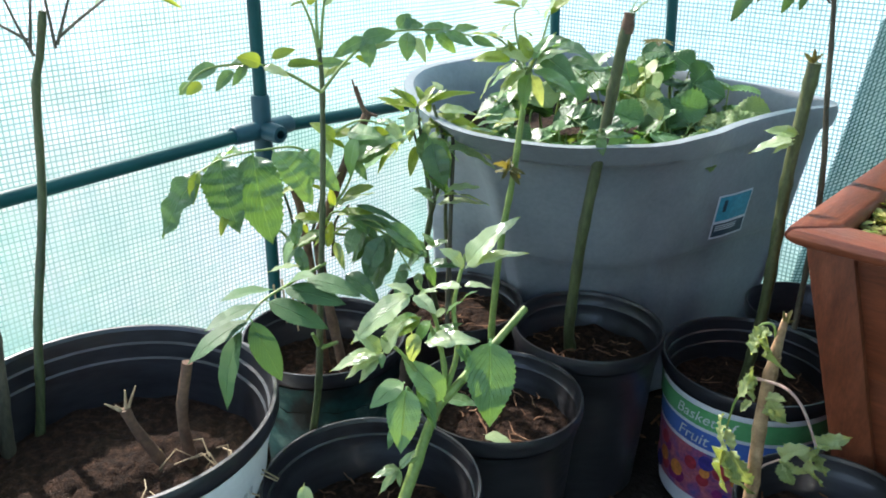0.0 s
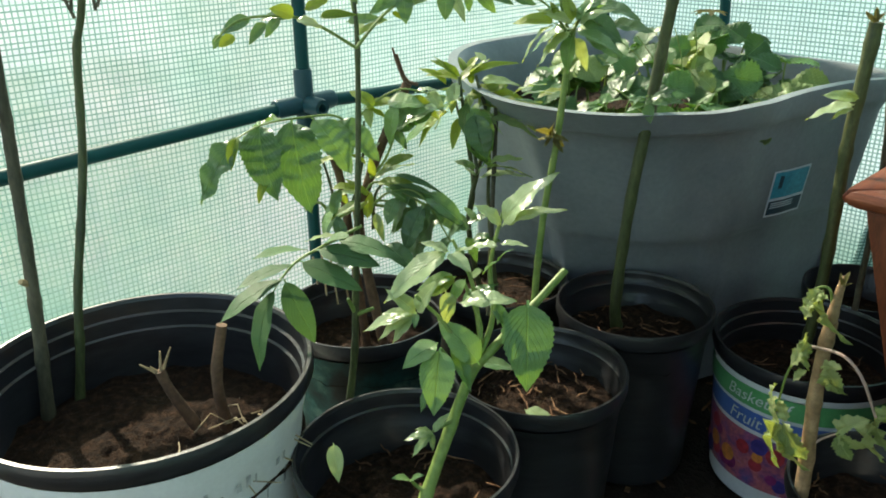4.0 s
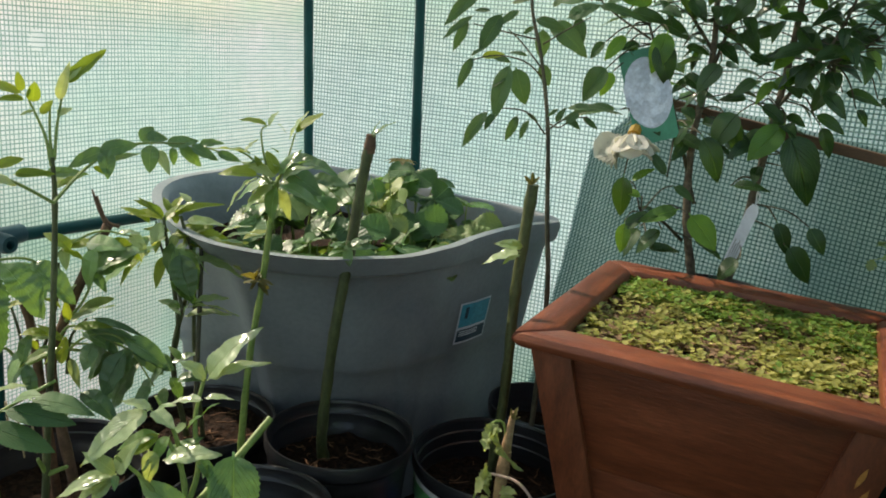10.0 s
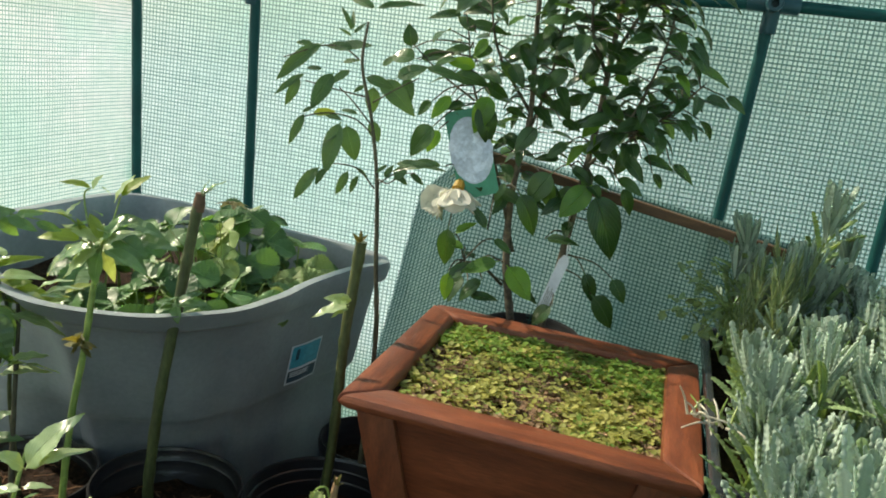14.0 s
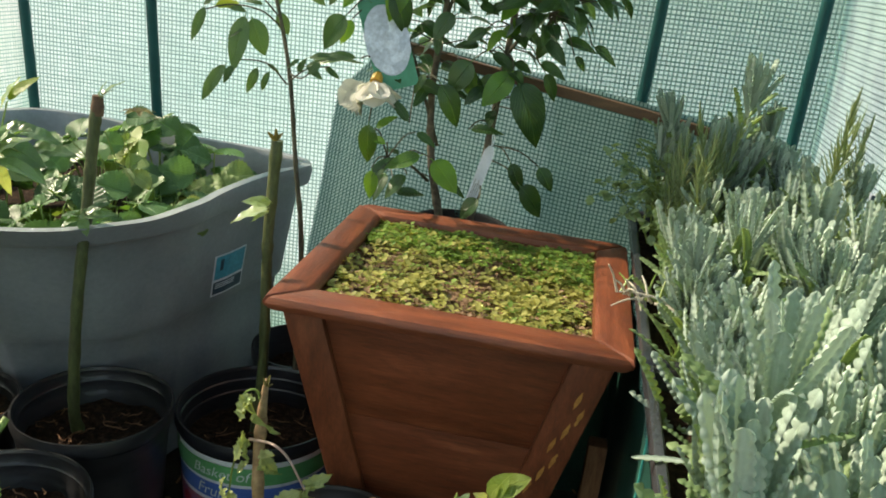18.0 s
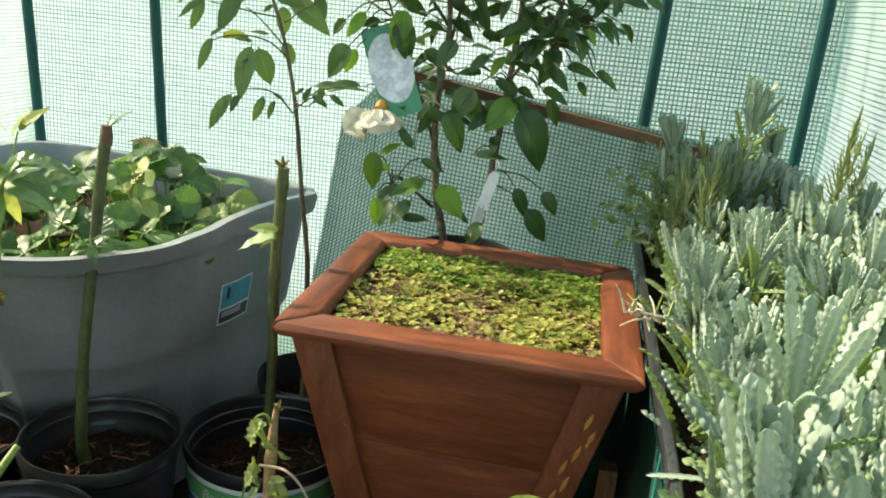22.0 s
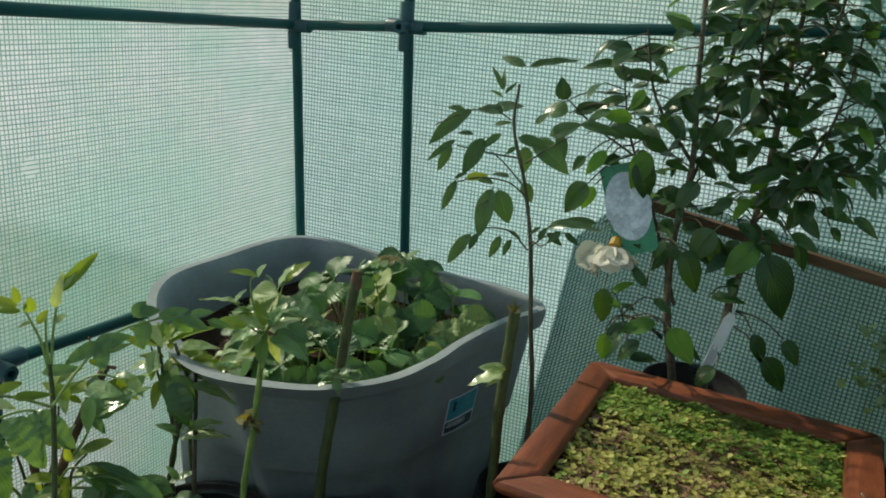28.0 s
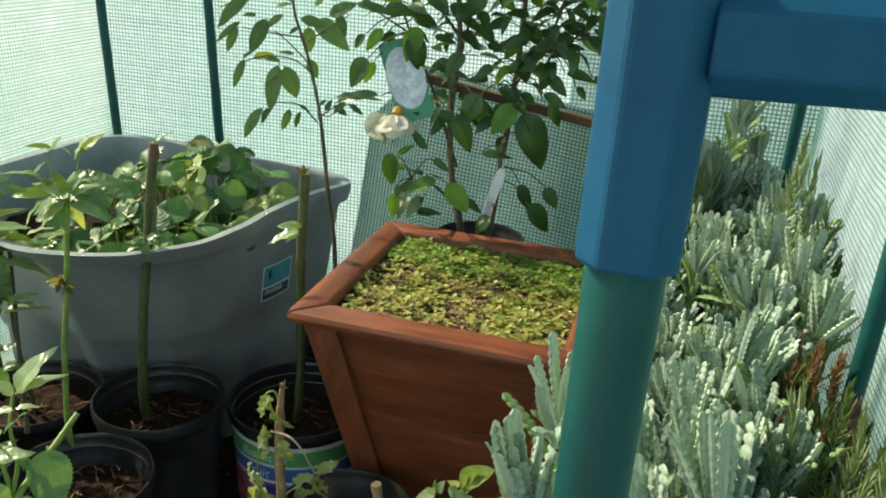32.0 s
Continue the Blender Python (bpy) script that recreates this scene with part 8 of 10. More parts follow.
add_leaf(currant, YOUNG_L, (0.263, 1.120, 0.503), (0.255, 1.110, 0.511), 0, 1.3, facing=(-0.35, -0.85, 0.55))

# ---- strawberries in the tote ----
tote_soil = Shape()
n_a = 48
tote_soil.v = [(-0.40, 1.56, 0.585)]
for q in (0.35, 0.7, 1.0):
    for i in range(n_a):
        x, y, z = tote_point(2 * math.pi * i / n_a, 0.86, -0.008)
        x, y = -0.40 + (x + 0.40) * q, 1.56 + (y - 1.56) * q
        tote_soil.v.append((x, y, 0.578 + 0.012 * noise.noise((x * 25, y * 25, 3))))
tote_soil.f = [(0, 1 + i, 1 + (i + 1) % n_a) for i in range(n_a)]
for k in range(2):
    a, b = 1 + k * n_a, 1 + (k + 1) * n_a
    tote_soil.f += [(a + i, b + i, b + (i + 1) % n_a, a + (i + 1) % n_a) for i in range(n_a)]
part("soil", tote_soil, SOIL, tote, "dark potting soil in the tote")


def strawberry(cx, cy, leaves, spread, height, seed, size=0.05, face=0.3, pale=0.0):
    """A crown with long stalks; each leaf has three broad pleated leaflets."""
    rr = random.Random(seed)
    plant = thing("strawberry_plant", "strawberry plant with toothed three-part leaves in the tote", "strawberry plant", "strawberry plants in the tote", (cx, cy, 0.58))
    for i in range(leaves):
        a = 2 * math.pi * (i + rr.uniform(-0.3, 0.3)) / leaves
        q = spread * rr.uniform(0.4, 1.0)
        top = Vector((cx + q * math.cos(a), cy + q * math.sin(a), 0.585 + height * rr.uniform(0.45, 1.1) * (1.1 - 0.3 * q / spread)))
        root = Vector((cx + 0.012 * math.cos(a), cy + 0.012 * math.sin(a), 0.575))
        mid = root.lerp(top, 0.55) + Vector((0, 0, 0.02))
        stalk(plant, [root, mid, top], 0.0017, 0.0012, PETIOLE, "leaf_stalk", steps=3, n=5)
        tilt = Vector((0.45 * math.cos(a) + rr.uniform(-0.25, 0.25) + 0.1, 0.45 * math.sin(a) - face + rr.uniform(-0.25, 0.25), 1)).normalized()
        out = Vector((math.cos(a), math.sin(a), 0))
        out = (out - tilt * out.dot(tilt)).normalized()
        side = tilt.cross(out)
        s = size * rr.uniform(0.75, 1.2)
        meshes = PALE_BERRY_L if rr.random() < pale else BERRY_L
        for d, k in ((out, 1.0), (out * 0.30 + side, 0.92), (out * 0.30 - side, 0.92)):
            add_leaf(plant, meshes, top, top + (d.normalized() + Vector((0, 0, rr.uniform(-0.15, 0.1)))) * s * k, rr.uniform(-15, 15), rr.uniform(0.95, 1.15), "leaflet", tilt)
    return plant


# Lighter copy of the strawberry leaf; sunlight on the tops is in its colour.
PALE_BERRY = leaf_material("sunlit_strawberry_leaf", (0.14, 0.25, 0.07), (0.34, 0.42, 0.17), 0.45, 0.3, glow=(1.4, 1.4, 0.6))
PALE_BERRY_L = [berry_leaflet("strawberry_leaflet", PALE_BERRY, 20 + k, 0.15, 0.1 + 0.06 * k) for k in range(4)]
for k, (x, y, n, sp, hh, sz, fc, pl) in enumerate(((-0.47, 1.44, 5, 0.05, 0.06, 0.046, 0.2, 0.2), (-0.375, 1.42, 6, 0.055, 0.05, 0.044, 0.2, 0.25), (-0.30, 1.46, 6, 0.045, 0.05, 0.044, 0.25, 0.3),
                                                   (-0.275, 1.55, 6, 0.045, 0.06, 0.044, 0.35, 0.5), (-0.37, 1.53, 6, 0.065, 0.09, 0.052, 0.3, 0.25), (-0.255, 1.67, 7, 0.05, 0.085, 0.052, 0.6, 0.15),
                                                   (-0.34, 1.64, 7, 0.06, 0.115, 0.056, 0.5, 0.1), (-0.43, 1.62, 6, 0.06, 0.12, 0.056, 0.4, 0.2), (-0.48, 1.52, 4, 0.05, 0.10, 0.05, 0.2, 0.35),
                                                   (-0.37, 1.73, 5, 0.05, 0.13, 0.052, 0.6, 0.0))):
    strawberry(x, y, n, sp, hh, 40 + k, sz, fc, pl)
wisp = thing("flower_stalk", "thin strawberry stalks with a faded brown flower head", "flower stalk", at=(-0.37, 1.55, 0.58))
for i in range(5):
    stalk(wisp, [(-0.37, 1.55, 0.575), (-0.36 + 0.02 * i - 0.04, 1.53, 0.66), (-0.37 + 0.03 * (i - 2), 1.50, 0.70 + 0.008 * i)], 0.0011, 0.0007, PETIOLE, "stalk", steps=3, n=5)
for i in range(7):
    a = i * 0.9
    add_leaf(wisp, RED_L, (-0.345, 1.60, 0.735), (-0.345 + 0.025 * math.cos(a), 1.60 + 0.025 * math.sin(a), 0.742), 0, 1.3, "faded_petal")

# ---- groundcover in the planter ----
pl_soil = Shape()
k = 24
ix0, ix1, iy0, iy1 = PX0 + 0.036, PX1 - 0.036, PY0 + 0.036, PY1 - 0.036
for j in range(k + 1):
    for i in range(k + 1):
        x, y = ix0 + (ix1 - ix0) * i / k, iy0 + (iy1 - iy0) * j / k
        pl_soil.v.append((x, y, 0.596 + 0.008 * noise.noise((x * 20, y * 20, 2)) + 0.003 * noise.noise((x * 90, y * 90, 2))))
pl_soil.f = [(j * (k + 1) + i, j * (k + 1) + i + 1, (j + 1) * (k + 1) + i + 1, (j + 1) * (k + 1) + i) for j in range(k) for i in range(k)]
part("soil", pl_soil, SOIL, planter, "dark soil under the seedlings")


def carpet(name, mat, count, seed, keep, low, high, size, label):
    """Many tiny round leaves on short stalks, in little whorls."""
    rr = random.Random(seed)
    s = Shape()
    done = 0
    while done < count:
        x, y = rr.uniform(ix0 + 0.012, ix1 - 0.012), rr.uniform(iy0 + 0.012, iy1 - 0.012)
        if rr.random() > keep(x, y):
            continue
        done += 1
        z = 0.598 + 0.008 * noise.noise((x * 20, y * 20, 2)) + rr.uniform(low, high)
        turn = rr.uniform(0, 6.28)
        for w in range(3):
            a = turn + w * 2.1 + rr.uniform(-0.3, 0.3)
            l = size * rr.uniform(0.6, 1.3)
            c, sn = math.cos(a), math.sin(a)
            lift = rr.uniform(-0.3, 0.6)
            pts = []
            for u, v in ((0.05, 0.0), (0.5, 0.42), (0.95, 0.3), (1.05, 0.0), (0.95, -0.3), (0.5, -0.42)):
                pts.append((x + l * (u * c - v * sn), y + l * (u * sn + v * c), z + l * (u * lift + 0.25 * abs(v))))
            s.add(pts, [(0, 1, 2, 3), (0, 3, 4, 5)])
    ob = part(name, s, mat, groundcover, label)
    tagged(ob, kind="stuff")
    return ob


groundcover = thing("groundcover", "low carpet of tiny yellow-green seedlings in the planter", "groundcover", at=(0.21, 1.45, 0.6))


def bare(x, y):
    return 0.20 + 0.80 * min(1, max(0, 0.5 + 1.6 * noise.noise((x * 11, y * 11, 7.7)) + (abs(x - 0.22) + abs(y - 1.41)) * 2.6 - 0.58))


carpet("dry_litter", WITHERED, 1300, 9, lambda x, y: 1.0 - 0.9 * bare(x, y), 0.006, 0.020, 0.0062, "dry reddish brown litter")
carpet("yellow_green_leaves", COVER, 2900, 5, bare, 0.004, 0.024, 0.0080, "tiny yellow-green leaves")
carpet("bright_green_leaves", COVER_BRIGHT, 2200, 6, lambda x, y: (1 if y + 0.2 * x > 1.53 + 0.03 * noise.noise((x * 14, y * 14, 2)) else 0.05) * bare(x, y), 0.010, 0.026, 0.0066, "tiny bright green leaves")
carpet("withered_leaves", WITHERED, 3000, 8, lambda x, y: 1 - 0.8 * bare(x, y), 0.0, 0.010, 0.0075, "withered brown leaves and stalks")
twigs = Shape()
rr = random.Random(12)
for _ in range(150):
    x, y, a = rr.uniform(ix0 + 0.02, ix1 - 0.02), rr.uniform(iy0 + 0.02, iy1 - 0.02), rr.uniform(0, 6.28)
    l = rr.uniform(0.008, 0.03)
    twigs.tube([(x, y, 0.602), (x + l * 0.5 * math.cos(a), y + l * 0.5 * math.sin(a), 0.614), (x + l * math.cos(a + 0.3), y + l * math.sin(a + 0.3), 0.606)], 0.0006, 4, False)
tagged(part("dry_stalk_litter", twigs, WITHERED, groundcover, "thin brown dry stalks"), kind="stuff")
# scuffed streak on the front post
for k in range(7):
    z0 = 0.400 + 0.024 * k
    n_s, pts = 6, []
    for sgn in (-1, 1):
        for i in (range(n_s + 1) if sgn < 0 else range(n_s, -1, -1)):
            z = z0 + 0.027 * i / n_s
            a0, a1, b0, b1 = side_frame(z)
            w = 0.0026 * math.sin(math.pi * i / n_s) * (1 + 0.8 * noise.noise((z * 190, sgn * 3, k))) + 0.0002
            pts.append((a1 - 0.024 + 0.006 * (k * 7 % 3 - 1) + 0.0012 * noise.noise((z * 40, k, 0)) + 0.07 * (z - 0.45) + sgn * w, b0 - 0.0010, z))
    s = Shape()
    s.v, s.f = pts, [tuple(range(len(pts)))]
    part("worn_patch", s, WORN, planter, "scuffed yellow patch")

# ---- camellia ----
cam_pot = nursery_pot(0.15, 1.745, 0.592, 0.084, 0.442, "tall black pot behind the planter holding the camellia", soil_depth=0.03, seed=33, chips=40)
camellia = thing("camellia_bush", "camellia bush with glossy dark leaves and a white bud", "camellia", at=(0.15, 1.745, 0.6))
stems = [[(0.118, 1.745, 0.555), (0.114, 1.744, 0.598), (0.092, 1.735, 0.70), (0.083, 1.73, 0.82), (0.094, 1.72, 0.943), (0.085, 1.70, 1.08), (0.075, 1.69, 1.25)],
         [(0.165, 1.745, 0.555), (0.166, 1.745, 0.598), (0.178, 1.735, 0.70), (0.188, 1.72, 0.80), (0.200, 1.71, 0.95), (0.205, 1.70, 1.12), (0.215, 1.69, 1.30)],
         [(0.10, 1.735, 0.72), (0.05, 1.72, 0.86), (0.00, 1.70, 0.98), (-0.02, 1.70, 1.06)],
         [(0.09, 1.725, 0.90), (0.12, 1.70, 1.02), (0.13, 1.68, 1.16), (0.14, 1.67, 1.30)],
         [(0.195, 1.71, 0.88), (0.25, 1.69, 0.97), (0.28, 1.68, 1.08), (0.285, 1.68, 1.18)],
         [(0.20, 1.71, 0.92), (0.29, 1.69, 0.97), (0.345, 1.68, 1.035)],
         [(0.092, 1.725, 0.95), (0.03, 1.70, 1.04), (0.005, 1.69, 1.14)],
         [(0.203, 1.705, 1.02), (0.17, 1.66, 1.10), (0.175, 1.64, 1.22)],
         [(0.205, 1.70, 1.05), (0.25, 1.67, 1.16), (0.26, 1.66, 1.28)],
         [(0.083, 1.73, 0.80), (0.045, 1.70, 0.83), (0.01, 1.68, 0.835)],
         [(0.09, 1.735, 0.66), (0.06, 1.71, 0.69), (0.03, 1.69, 0.70)]]
for i, line in enumerate(stems):
    stalk(camellia, line, 0.0078 if i < 2 else 0.003, 0.0028 if i < 2 else 0.0012, CAM_BARK if i < 2 else STEM_DARK, "branch")
rr = random.Random(77)
for i, line in enumerate(stems):
    pts = spline(line, 12)
    start = int(len(pts) * (0.50 if i < 2 else 0.22))
    count = (46, 74, 16, 44, 54, 36, 18, 46, 54, 3, 3)[i]
    for k in range(count):
        p = pts[start + int((len(pts) - 1 - start) * (k + rr.random()) / count)]
        a = k * 2.4 + rr.uniform(-0.5, 0.5)
        d = Vector((math.cos(a), math.sin(a) * 0.8 - 0.15, rr.uniform(-0.35, 0.45))).normalized()
        twig = p + d * rr.uniform(0.004, 0.045)
        l = rr.uniform(0.033, 0.052)
        add_leaf(camellia, CAM_L if rr.random() > 0.08 else CAM_BACKLIT_L, twig, twig + (d + Vector((0, 0, rr.uniform(-0.5, 0.1)))).normalized() * l, rr.uniform(-35, 35), rr.uniform(0.85, 1.15), "leaf", (0.1, -0.35, 1))
        if (twig - p).length > 0.015:
            part("twig", Shape().tube([p, twig], [0.0012, 0.0009], 5), STEM_DARK, camellia)


def camellia_leaf(plant, meshes, base, tip, roll=0, width=1.0, facing=(0, 0, 1)):
    """A leaf with a twig that joins it to the nearest branch."""
    base = Vector(base)
    near = min((p for line in stems for p in spline(line, 8)), key=lambda p: (p - base).length)
    mid = near.lerp(base, 0.6) + Vector((0, 0, 0.010))
    stalk(plant, [near, mid, base], 0.0014, 0.001, STEM_DARK, "twig", steps=3, n=5)
    return add_leaf(plant, meshes, base, tip, roll, width, "leaf", facing)

# the camellia leaves that stand apart
camellia_leaf(camellia, CAM_L, (0.065, 1.738, 1.130), (0.027, 1.722, 1.163), 0, 0.88, facing=(0.06, -0.86, 0.51))
camellia_leaf(camellia, CAM_L, (0.072, 1.742, 1.140), (0.144, 1.756, 1.175), 0, 0.77, facing=(0.08, -0.87, 0.48))
camellia_leaf(camellia, CAM_L, (0.199, 1.779, 1.204), (0.259, 1.791, 1.190), 0, 0.69, facing=(0.01, -0.92, 0.38))
camellia_leaf(camellia, CAM_L, (0.134, 1.753, 1.139), (0.159, 1.758, 1.196), 0, 0.81, facing=(0.12, -0.90, 0.43))
camellia_leaf(camellia, CAM_L, (0.195, 1.772, 1.173), (0.175, 1.780, 1.217), 0, 0.96, facing=(-0.03, -0.91, 0.40))
camellia_leaf(camellia, CAM_L, (-0.015, 1.717, 1.100), (-0.060, 1.703, 1.118), 0, 0.96, facing=(0.21, -0.79, 0.58))
camellia_leaf(camellia, CAM_L, (0.037, 1.728, 1.107), (-0.033, 1.702, 1.100), 0, 0.81, facing=(0.27, -0.87, 0.42))
camellia_leaf(camellia, CAM_L, (-0.034, 1.710, 1.083), (-0.082, 1.685, 1.081), 0, 0.62, facing=(0.18, -0.86, 0.48))
camellia_leaf(camellia, CAM_L, (-0.008, 1.699, 1.059), (-0.039, 1.701, 1.085), 0, 1.12, facing=(0.32, -0.84, 0.44))
camellia_leaf(camellia, CAM_L, (-0.026, 1.709, 1.071), (0.039, 1.706, 1.074), 0, 0.62, facing=(0.20, -0.84, 0.51))
camellia_leaf(camellia, CAM_L, (-0.097, 1.664, 1.022), (-0.102, 1.655, 1.057), 0, 1.38, facing=(0.21, -0.88, 0.43))
camellia_leaf(camellia, CAM_L, (-0.086, 1.663, 1.007), (-0.132, 1.661, 1.014), 0, 1.38, facing=(0.24, -0.78, 0.58))
camellia_leaf(camellia, CAM_L, (-0.082, 1.664, 1.006), (-0.041, 1.678, 1.029), 0, 0.96, facing=(0.13, -0.87, 0.48))
camellia_leaf(camellia, CAM_L, (-0.007, 1.694, 1.036), (-0.066, 1.679, 1.020), 0, 0.62, facing=(0.12, -0.84, 0.53))
camellia_leaf(camellia, CAM_BACKLIT_L, (0.008, 1.681, 1.010), (-0.035, 1.658, 1.012), 0, 0.96, facing=(0.17, -0.83, 0.53))
camellia_leaf(camellia, CAM_L, (-0.028, 1.671, 0.993), (0.032, 1.667, 0.991), 0, 0.77, facing=(0.20, -0.82, 0.54))
camellia_leaf(camellia, CAM_L, (0.019, 1.678, 0.983), (0.068, 1.686, 0.972), 0, 1.15, facing=(0.06, -0.82, 0.57))
camellia_leaf(camellia, CAM_BACKLIT_L, (-0.020, 1.656, 0.963), (-0.042, 1.634, 0.925), 0, 0.88, facing=(0.17, -0.77, 0.61))
camellia_leaf(camellia, CAM_L, (-0.020, 1.662, 0.944), (0.013, 1.670, 0.930), 0, 0.96, facing=(0.25, -0.71, 0.66))
camellia_leaf(camellia, CAM_L, (-0.047, 1.648, 0.950), (-0.071, 1.643, 0.927), 0, 1.00, facing=(0.23, -0.74, 0.63))
camellia_leaf(camellia, CAM_L, (-0.034, 1.633, 0.916), (-0.069, 1.615, 0.870), 0, 1.19, facing=(0.29, -0.74, 0.60))
camellia_leaf(camellia, CAM_BACKLIT_L, (-0.029, 1.643, 0.910), (-0.039, 1.628, 0.873), 0, 1.00, facing=(0.27, -0.76, 0.60))
camellia_leaf(camellia, CAM_L, (0.028, 1.654, 0.959), (0.055, 1.645, 0.901), 0, 1.19, facing=(0.16, -0.79, 0.59))
camellia_leaf(camellia, CAM_L, (0.058, 1.679, 0.953), (0.098, 1.680, 0.950), 0, 0.77, facing=(0.20, -0.79, 0.58))
camellia_leaf(camellia, CAM_BACKLIT_L, (0.038, 1.658, 0.973), (0.031, 1.633, 0.918), 0, 1.15, facing=(0.22, -0.85, 0.48))
camellia_leaf(camellia, CAM_L, (-0.007, 1.625, 0.857), (-0.089, 1.605, 0.852), 0, 0.42, facing=(0.10, -0.74, 0.67))
camellia_leaf(camellia, CAM_L, (0.307, 1.769, 1.063), (0.284, 1.753, 1.079), 0, 1.19, facing=(-0.08, -0.80, 0.59))
camellia_leaf(camellia, CAM_L, (0.308, 1.768, 1.056), (0.330, 1.768, 1.076), 0, 1.15, facing=(-0.02, -0.89, 0.46))
camellia_leaf(camellia, CAM_L, (0.321, 1.771, 1.055), (0.388, 1.779, 1.046), 0, 0.69, facing=(0.12, -0.74, 0.66))
camellia_leaf(camellia, CAM_L, (0.303, 1.761, 1.027), (0.271, 1.740, 1.030), 0, 0.96, facing=(-0.08, -0.89, 0.44))
camellia_leaf(camellia, CAM_L, (0.301, 1.758, 1.014), (0.340, 1.771, 1.013), 0, 0.69, facing=(-0.10, -0.87, 0.49))
camellia_leaf(camellia, CAM_L, (0.279, 1.748, 0.988), (0.266, 1.743, 1.012), 0, 0.81, facing=(-0.01, -0.80, 0.60))
camellia_leaf(camellia, CAM_L, (0.270, 1.746, 0.983), (0.308, 1.755, 0.983), 0, 0.87, facing=(0.12, -0.80, 0.58))
camellia_leaf(camellia, CAM_L, (0.290, 1.747, 0.972), (0.323, 1.751, 0.947), 0, 1.00, facing=(0.09, -0.83, 0.55))
camellia_leaf(camellia, CAM_L, (0.277, 1.741, 0.954), (0.251, 1.727, 0.932), 0, 0.96, facing=(0.06, -0.79, 0.61))
camellia_leaf(camellia, CAM_L, (0.274, 1.731, 0.909), (0.329, 1.732, 0.906), 0, 0.81, facing=(-0.03, -0.76, 0.65))
camellia_leaf(camellia, CAM_L, (0.319, 1.739, 0.906), (0.364, 1.739, 0.887), 0, 0.81, facing=(0.02, -0.80, 0.60))
camellia_leaf(camellia, CAM_L, (0.295, 1.730, 0.889), (0.318, 1.735, 0.868), 0, 0.96, facing=(-0.01, -0.74, 0.67))
camellia_leaf(camellia, CAM_L, (0.255, 1.717, 0.862), (0.281, 1.718, 0.819), 0, 0.88, facing=(0.03, -0.78, 0.62))
camellia_leaf(camellia, CAM_L, (0.228, 1.764, 1.108), (0.272, 1.772, 1.094), 0, 0.81, facing=(0.10, -0.84, 0.53))
camellia_leaf(camellia, CAM_L, (0.261, 1.768, 1.099), (0.270, 1.760, 1.123), 0, 0.81, facing=(0.05, -0.91, 0.40))
camellia_leaf(camellia, CAM_BACKLIT_L, (0.184, 1.692, 0.904), (0.221, 1.695, 0.932), 0, 1.00, facing=(-0.03, -0.73, 0.69))
camellia_leaf(camellia, CAM_L, (0.146, 1.694, 0.948), (0.178, 1.688, 0.943), 0, 1.15, facing=(0.01, -0.82, 0.58))
camellia_leaf(camellia, CAM_L, (0.210, 1.721, 0.919), (0.250, 1.719, 0.902), 0, 1.00, facing=(0.04, -0.78, 0.63))
camellia_leaf(camellia, CAM_BACKLIT_L, (0.212, 1.678, 0.862), (0.174, 1.657, 0.807), 0, 1.15, facing=(0.11, -0.76, 0.64))
camellia_leaf(camellia, CAM_L, (0.217, 1.677, 0.852), (0.272, 1.659, 0.763), 0, 1.08, facing=(0.01, -0.74, 0.67))
camellia_leaf(camellia, CAM_L, (0.150, 1.678, 0.870), (0.118, 1.661, 0.821), 0, 1.35, facing=(0.15, -0.68, 0.72))
camellia_leaf(camellia, CAM_L, (0.134, 1.684, 0.860), (0.161, 1.680, 0.815), 0, 1.15, facing=(0.18, -0.73, 0.66))
camellia_leaf(camellia, CAM_L, (0.105, 1.662, 0.834), (0.149, 1.663, 0.774), 0, 1.00, facing=(0.10, -0.74, 0.66))
camellia_leaf(camellia, CAM_L, (0.084, 1.661, 0.844), (0.071, 1.648, 0.814), 0, 0.81, facing=(0.02, -0.77, 0.64))
camellia_leaf(camellia, CAM_L, (0.155, 1.678, 0.765), (0.207, 1.676, 0.774), 0, 0.69, facing=(0.10, -0.76, 0.64))
camellia_leaf(camellia, CAM_L, (0.070, 1.642, 0.769), (0.042, 1.631, 0.807), 0, 0.69, facing=(0.10, -0.78, 0.62))
camellia_leaf(camellia, CAM_L, (0.013, 1.621, 0.768), (0.015, 1.613, 0.704), 0, 0.96, facing=(0.23, -0.81, 0.54))
camellia_leaf(camellia, CAM_BACKLIT_L, (0.023, 1.621, 0.758), (0.054, 1.617, 0.784), 0, 0.81, facing=(0.07, -0.67, 0.74))
camellia_leaf(camellia, CAM_BACKLIT_L, (0.100, 1.619, 0.730), (0.045, 1.604, 0.706), 0, 0.88, facing=(0.09, -0.74, 0.67))
camellia_leaf(camellia, CAM_BACKLIT_L, (0.112, 1.620, 0.726), (0.161, 1.605, 0.687), 0, 1.23, facing=(0.18, -0.72, 0.67))
camellia_leaf(camellia, CAM_L, (0.028, 1.607, 0.689), (0.053, 1.615, 0.721), 0, 0.96, facing=(0.22, -0.76, 0.61))
camellia_leaf(camellia, CAM_L, (0.079, 1.618, 0.697), (0.048, 1.596, 0.667), 0, 0.96, facing=(0.08, -0.63, 0.77))
camellia_leaf(camellia, CAM_BACKLIT_L, (0.026, 1.609, 0.701), (0.029, 1.602, 0.654), 0, 0.96, facing=(0.06, -0.76, 0.65))
